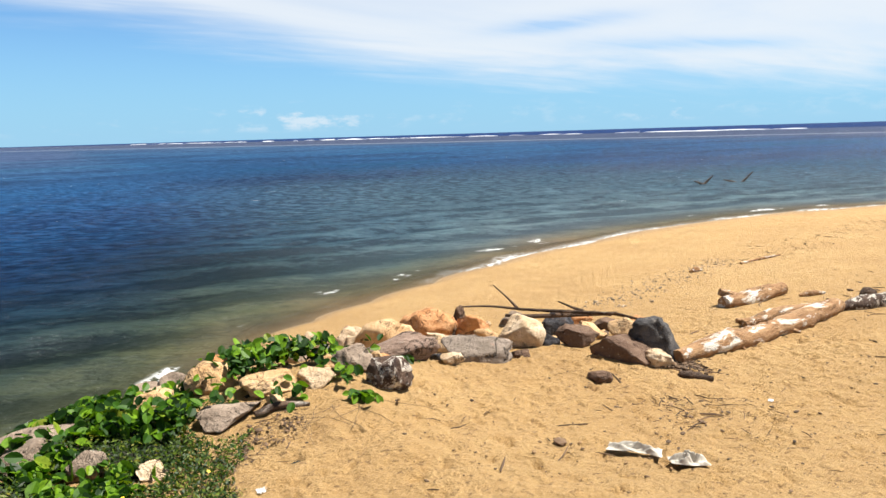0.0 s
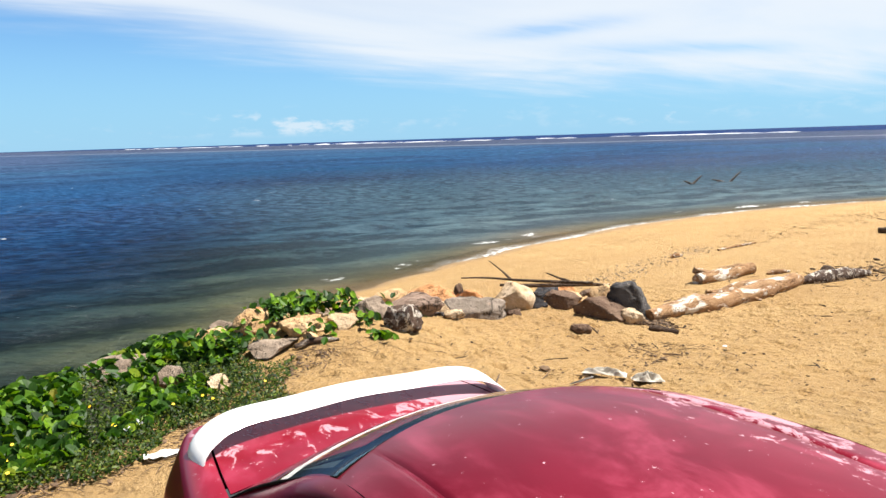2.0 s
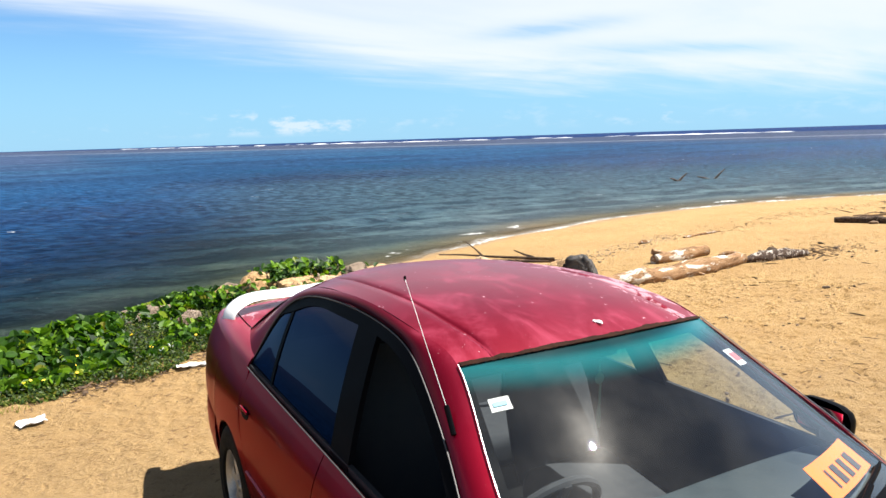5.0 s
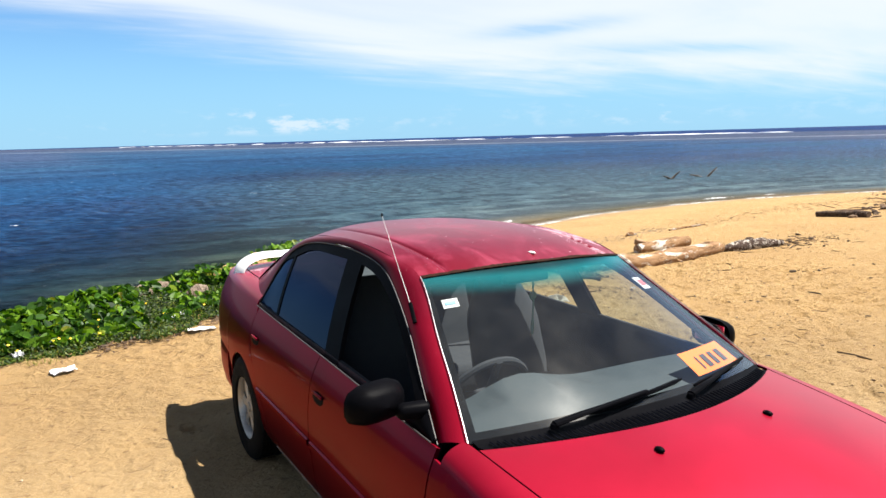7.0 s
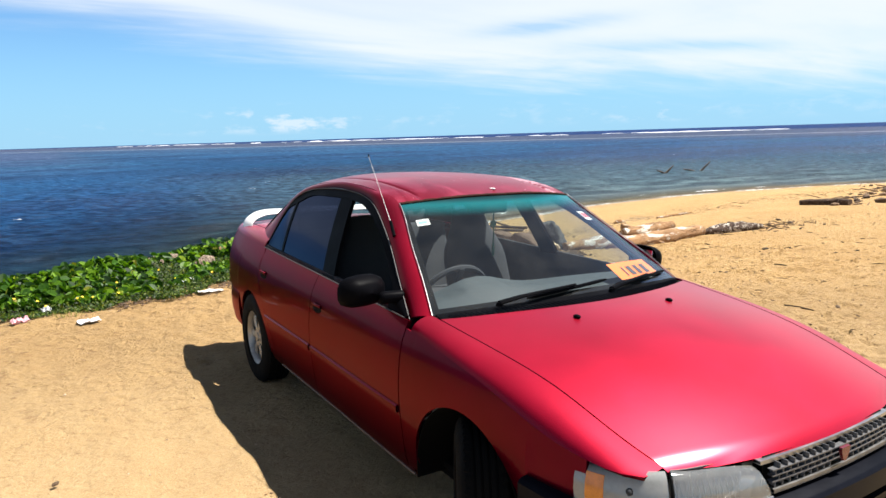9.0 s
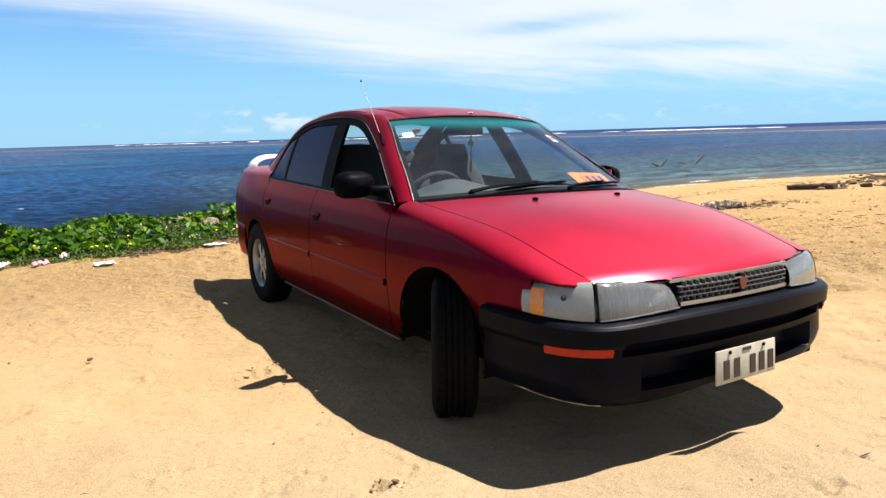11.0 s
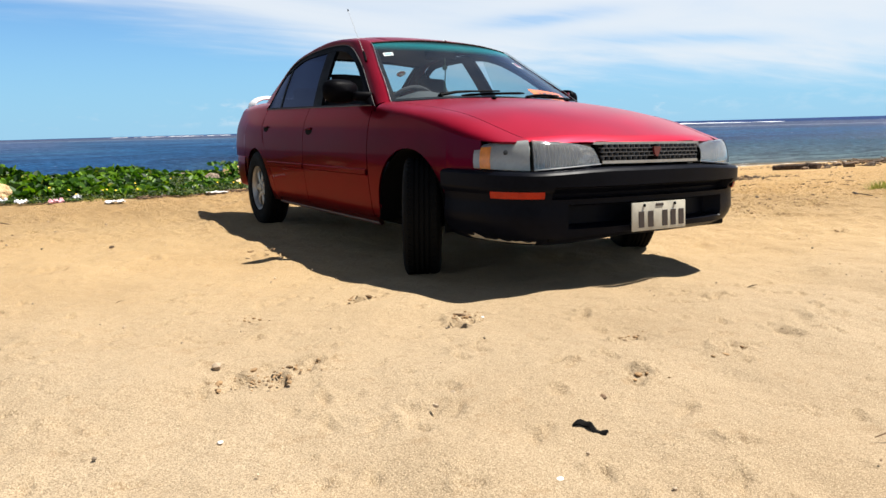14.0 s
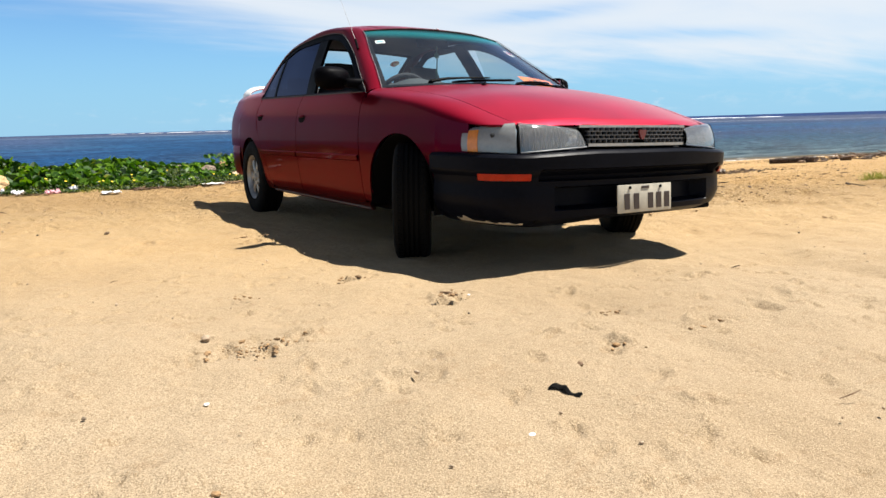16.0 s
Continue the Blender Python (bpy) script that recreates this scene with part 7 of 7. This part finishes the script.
# runners that creep out over the sand
g = Geo()
for k in range(60):
    x = rng.uniform(-3.2, 2.3)
    y = float(bush_front(min(x, 1.1))) + (0.15 if x < 1 else 0.0)
    a = rng.uniform(-2.4, -0.7)
    pts = []
    for i in range(7):
        pts.append((x, y, gz(x, y) + 0.008))
        a += rng.uniform(-0.5, 0.5)
        x, y = x + 0.09 * math.cos(a), y + 0.09 * math.sin(a)
    g.tube(pts, 0.0018 if x > 0.6 else 0.0028, 5)
g.thing("creeper_runners", STEM, "thin brown creeper runners on sand", "plants", kind="stuff")
V, F = [], []
for _ in range(20):
    x = rng.uniform(-3.0, 0.9)
    y = float(bush_front(x)) + abs(rng.normal(0.12, 0.22))
    c = Vector((x, y, gz(x, y) + bush_h(x, y) * 0.9 + 0.05))
    n = Vector((rng.normal() * 0.4, -0.5, 1.0)).normalized()
    a = n.orthogonal().normalized()
    for p in range(5):
        t = p * 2 * math.pi / 5
        d = (a * math.cos(t) + n.cross(a) * math.sin(t)) * 0.013
        e = n.cross(d) * 0.45
        k = len(V)
        V += [tuple(c), tuple(c + d * 0.6 + e), tuple(c + d * 1.1), tuple(c + d * 0.6 - e)]
        F.append((k, k + 1, k + 2, k + 3))
g = Geo()
g.v, g.f = V, F
g.thing("yellow_flowers", YELLOW, "small yellow flowers in the ground cover", "flowers", kind="stuff", smooth=0)


def tuft(x, y, r, n, hh, seed):
    r_ = np.random.RandomState(seed)
    V, F = [], []
    for _ in range(n):
        a, q = r_.uniform(0, 6.28), r * math.sqrt(r_.rand())
        bx, by = x + q * math.cos(a), y + q * math.sin(a)
        lean = Vector((r_.normal() * 0.5, r_.normal() * 0.5, 1.0)).normalized()
        h = hh * r_.uniform(0.5, 1.1)
        w = Vector((math.cos(a + 1.57), math.sin(a + 1.57), 0)) * 0.004
        b0 = Vector((bx, by, gz(bx, by) - 0.005))
        m1, m2 = b0 + lean * h * 0.6, b0 + lean * h + Vector((lean.x, lean.y, -0.3)) * h * 0.35
        k = len(V)
        V += [tuple(b0 - w), tuple(b0 + w), tuple(m1 + w * 0.8), tuple(m1 - w * 0.8), tuple(m2)]
        F += [(k, k + 1, k + 2, k + 3), (k + 3, k + 2, k + 4)]
    g = Geo()
    g.v, g.f = V, F
    return g.thing("grass_tuft", GRASS, "dry yellow-green grass tuft on sand", "grass", "grass tufts", smooth=0)


tuft(7.25, 0.36, 0.20, 200, 0.17, 1)
tuft(7.55, 0.18, 0.18, 150, 0.15, 2)
tuft(-1.77, 3.75, 0.16, 90, 0.07, 3)
tuft(0.52, 4.69, 0.12, 60, 0.06, 4)

# ---------------------------------------------------------------- litter and small things on the sand


def crumple(name, mat, label, category, x, y, lx, ly, h, turn, seed, n=16):
    """A crumpled sheet of cloth, paper or plastic lying on the sand."""
    g = Geo()
    m = pose(x, y, 0, 0, 0, turn)
    P = []
    for i, u in enumerate(np.linspace(-0.5, 0.5, n)):
        row = []
        for j, v in enumerate(np.linspace(-0.5, 0.5, n)):
            w = 0.55 * noise.fractal(Vector((u * 3.2 + seed, v * 4.6, seed * 0.7)), 0.55, 2.0, 4) + 0.25 - abs(noise.noise(Vector((u * 2.6 + seed, v * 2.2 + u * 2, seed)))) * 1.0
            w2 = noise.noise(Vector((u * 2 + 9, v * 2 + seed, 0)))
            q = m @ Vector((lx * (u + 0.10 * w2), ly * (v + 0.16 * w), 0))
            row.append((q.x, q.y, gz(q.x, q.y) + 0.012 + h * max(0, 0.35 + 0.9 * w)))
        P.append(row)
    g.grid(P, 0.004)
    return g.thing(name, mat, label, category)


def cloth(label, x, y, lx, ly, h, turn, seed, waves):
    """A dropped sheet of cloth, flat on the sand but for a few sharp folds."""
    m = pose(x, y, 0, 0, 0, turn)
    P = []
    for u in np.linspace(-0.5, 0.5, 46):
        row = []
        for v in np.linspace(-0.5, 0.5, 30):
            n1 = noise.noise(Vector((u * 2.5 + seed, v * 2.5, seed)))
            n2 = noise.noise(Vector((u * 3.1, v * 3.1 + seed, 2.0 * seed)))
            wave = 0.5 + 0.5 * math.sin(waves * (0.8 * u + 0.6 * v) + 4.5 * n1)
            env = max(0.0, 1 - (2 * u) ** 4) * max(0.0, 1 - (2 * v) ** 4)
            width = 0.75 + 0.25 * math.cos(3.0 * u + seed)
            q = m @ Vector((lx * (u + 0.05 * n2), ly * (v * width + 0.10 * n1), 0))
            row.append((q.x, q.y, gz(q.x, q.y) + 0.022 + h * env * (wave ** 2.5 + 0.35 * abs(noise.noise(Vector((u * 7, v * 7, seed)))))))
        P.append(row)
    g = Geo()
    g.grid(P, 0.003)
    return g.thing("cloth", CANVAS, label, "cloth", smooth=25.0)


cloth("crumpled stained white cloth on sand", 3.48, 4.10, 0.40, 0.27, 0.060, -50, 3, 13.0)
cloth("torn end of a stained white cloth", 3.66, 3.74, 0.28, 0.20, 0.070, -35, 6, 12.0)
crumple("plastic_bag", PLASTIC_W, "crumpled white plastic bag by the creeper", "litter", -2.64, 3.89, 0.12, 0.09, 0.07, 10, 4)
crumple("plastic_bag", PLASTIC_W, "crumpled clear plastic wrapper by the creeper", "litter", -2.46, 3.74, 0.10, 0.08, 0.05, 40, 8)
crumple("plastic_wrapper", material("pink_wrapper", (0.62, 0.30, 0.34), 0.5, noise_scale=25, vary=0.6), "pink and white wrapper by the creeper", "litter", -2.16, 3.63, 0.13, 0.08, 0.05, 20, 11)
crumple("plastic_bag", PLASTIC_W, "small dirty white plastic scrap on sand", "litter", -1.65, 3.33, 0.17, 0.10, 0.03, 15, 14)
crumple("plastic_bag", PLASTIC_W, "white plastic tub lid at the creeper's edge", "litter", -1.95, 3.92, 0.08, 0.07, 0.07, 15, 17)
crumple("paper_scrap", PAPER, "white paper scrap at the creeper's edge", "litter", -0.47, 4.05, 0.24, 0.09, 0.02, -5, 21)
crumple("paper_scrap", PAPER, "small white scrap on sand", "litter", 0.72, 4.62, 0.06, 0.05, 0.02, 0, 22)
crumple("paper_scrap", PAPER, "white scrap beside bark", "litter", 5.35, 5.18, 0.10, 0.05, 0.02, 0, 23)
crumple("plastic_bag", PLASTIC_W, "pale scrap of packaging on sand", "litter", 5.77, 4.49, 0.08, 0.04, 0.015, 30, 26)
crumple("plastic_bag", PLASTIC_W, "white litter in the ground cover", "litter", -0.61, 4.56, 0.14, 0.10, 0.09, 30, 28)
crumple("plastic_sack", material("pale_blue_sack", (0.50, 0.56, 0.60), 0.55, noise_scale=30, vary=0.4), "pale blue-grey sack between boulders", "litter", 5.66, 5.98, 0.22, 0.15, 0.13, -30, 31)

# the small black strip and shells near the camera's end
g = Geo()
P = curve3([(-1.418, -3.185, 0.018), (-1.396, -3.202, 0.026), (-1.396, -3.232, 0.019), (-1.384, -3.258, 0.016)], 12)
g.grid([[(p[0] + w * 0.9, p[1] + w * 0.5, p[2] + 0.004 * math.sin(k * 1.3) + (0.006 if abs(w) < 0.004 else 0)) for w in (-0.010, -0.0035, 0.0035, 0.010)] for k, p in enumerate(P)], 0.004)
g.thing("rubber_strip", RUBBER, "curled black strip of rubber on sand", "litter")
for x, y, r in ((-1.61, -3.36, 0.009), (-2.12, -2.85, 0.007), (-1.05, -2.3, 0.007)):
    g = Geo()
    g.blob((r, r * 0.8, r * 0.5), Matrix.Translation((x, y, gz(x, y) + r * 0.3)), int(r * 1000), 0.2, 2)
    g.thing("shell", PAPER, "small white shell on sand", "shell", "shells on the sand")


def scatter(name, mat, label, category, count, region, seed, size, flat=0.5, stick=0.0):
    """Many small bits on the sand in one mesh."""
    r_ = np.random.RandomState(seed)
    g = Geo()
    made = 0
    while made < count:
        p = region(r_)
        if p is None:
            continue
        x, y = p
        if abs(x) < 0.95 and abs(y) < 2.3:
            continue
        made += 1
        s_ = size * math.exp(r_.normal() * 0.45)
        m = pose(x, y, gz(x, y) + s_ * 0.15 + 0.004, r_.uniform(-15, 15), r_.uniform(-15, 15), r_.uniform(0, 360))
        if r_.rand() < stick:
            L = s_ * r_.uniform(1.5, 4)
            g.tube([tuple(m @ Vector(q)) for q in ((-L, 0, 0), (0, L * 0.12 * r_.normal(), 0.003), (L, 0, 0))], [s_ * 0.13, s_ * 0.2, s_ * 0.1], 5)
        else:
            g.blob((s_, s_ * r_.uniform(0.5, 0.9), s_ * flat), m, made, 0.35, 1)
    return g.thing(name, mat, label, category, kind="stuff", smooth=0)


scatter("twig_litter", DEBRIS, "scattered dark twigs and bark crumbs on sand", "litter", 420, lambda r: (r.uniform(-4, 9), 7 - 11.4 * r.rand() ** 1.5), 5, 0.0085, 0.4, 0.45)
scatter("dark_clods", DEBRIS, "dark clods of damp sand and seaweed", "litter", 330, lambda r: (r.uniform(1.5, 9), r.uniform(-0.5, 6.0)), 6, 0.018, 0.3, 0.3)
scatter("litter_patch", DEBRIS, "patch of twigs and crumbs beside the log", "litter", 340, lambda r: (r.normal(4.75, 0.5), r.normal(4.85, 0.45)), 7, 0.013, 0.35, 0.5)
scatter("bark_litter", DEBRIS, "heap of bark crumbs at the log's end", "litter", 260, lambda r: (r.normal(5.85, 0.16), r.normal(5.62, 0.15)), 8, 0.02, 0.6, 0.4)
scatter("bark_drift", DEBRIS, "drift of dark bark and twigs at a log's end", "litter", 300, lambda r: (r.normal(12.52, 0.81), r.normal(6.24, 0.35)), 17, 0.022, 0.4, 0.6)
scatter("far_twigs", DEBRIS, "loose twigs and bark scraps on dry sand", "litter", 420, lambda r: (r.uniform(7.0, 16.0), r.uniform(2.0, 8.5)), 18, 0.014, 0.4, 0.55)
scatter("dead_leaves", DEBRIS, "fringe of brown dead leaves beside the ground cover", "litter", 900, lambda r: (lambda x: (x, float(bush_front(x)) - 0.10 + r.normal() * 0.14 + 0.12 * math.sin(5 * x)))(r.uniform(-1.4, 1.3)), 19, 0.012, 0.25, 0.25)
scatter("wrack_line", DEBRIS, "line of seaweed and twigs left by the tide", "litter", 700, lambda r: (lambda x: (x, float(shore_y(x)) - 7.4 + 0.25 * (x - 12) * 0.3 + r.normal() * 0.55))(r.uniform(14, 30)), 9, 0.014, 0.35, 0.6)
scatter("driftwood_heap", DEBRIS, "heaps of driftwood pieces far along the beach", "driftwood", 170, lambda r: (lambda x: (x, 0.30 * x + 2.6 + r.normal() * 0.9))(r.uniform(19, 36)), 10, 0.08, 0.5, 0.6)
scatter("shell_grit", PEBBLE, "band of shell grit and small stones", "gravel", 900, lambda r: (lambda x: (x, float(shore_y(x)) - 6.6 + r.normal() * 0.35))(r.uniform(8.0, 14.5)), 12, 0.013, 0.5)
knots = [(x, y) for x, y, _ in MARKS] * 2 + [(rng.uniform(-3.6, 2.5), rng.uniform(-4.2, 1.5)) for _ in range(30)]
scatter("sand_clods", CLOD, "crumbled clods of damp sand at footprints", "sand", 340, lambda r: (lambda c: (c[0] + r.normal() * 0.055, c[1] + r.normal() * 0.022))(knots[r.randint(len(knots))]), 14, 0.0055, 0.45)
# crumbs added for their tiny shadows, in place of shaded dents
scatter("sand_crumbs", CLOD, "added crumbs whose shadows stand in for sand dents", "sand", 2200, lambda r: (r.uniform(0.9, 9.5), r.uniform(-1.0, 6.2)), 15, 0.0075, 0.45)
scatter("pebbles", PEBBLE, "small pebbles and shell bits on sand", "gravel", 700, lambda r: (r.uniform(-4, 6), r.uniform(-4.4, 4.0)), 13, 0.004, 0.7)

# ---------------------------------------------------------------- surf on the reef
for k in range(3):
    g = Geo()
    P = []
    for q in np.linspace(0, 1, 320):
        # the reef edge runs away from the beach, farther off towards the left
        c = Vector((550.0 - 410 * q, 90.0 + 1500.0 * q, 0)) + Vector((0.967, 0.256, 0)) * (14 * noise.noise(Vector((q * 14, k * 5.0, 0))) + 22 * k)
        n_ = noise.noise(Vector((q * 60 + 11 * k, 3.0 * k, 0.5)))
        h = max(-0.2, (-0.14 + 1.1 * n_) * (0.8, 0.5, 0.4)[k] * (1 + 1.2 * q))
        w = Vector((0.967, 0.256, 0)) * (4 + 6 * max(0, n_))
        P.append([(*(c - w)[:2], SEA - 0.25), (*(c - w * 0.3)[:2], SEA + h * 0.7), (*(c + w * 0.3)[:2], SEA + h), (*(c + w)[:2], SEA - 0.25)])
    g.grid(P)
    g.thing("surf", FOAM, "white surf breaking on the distant reef", "wave", kind="stuff")
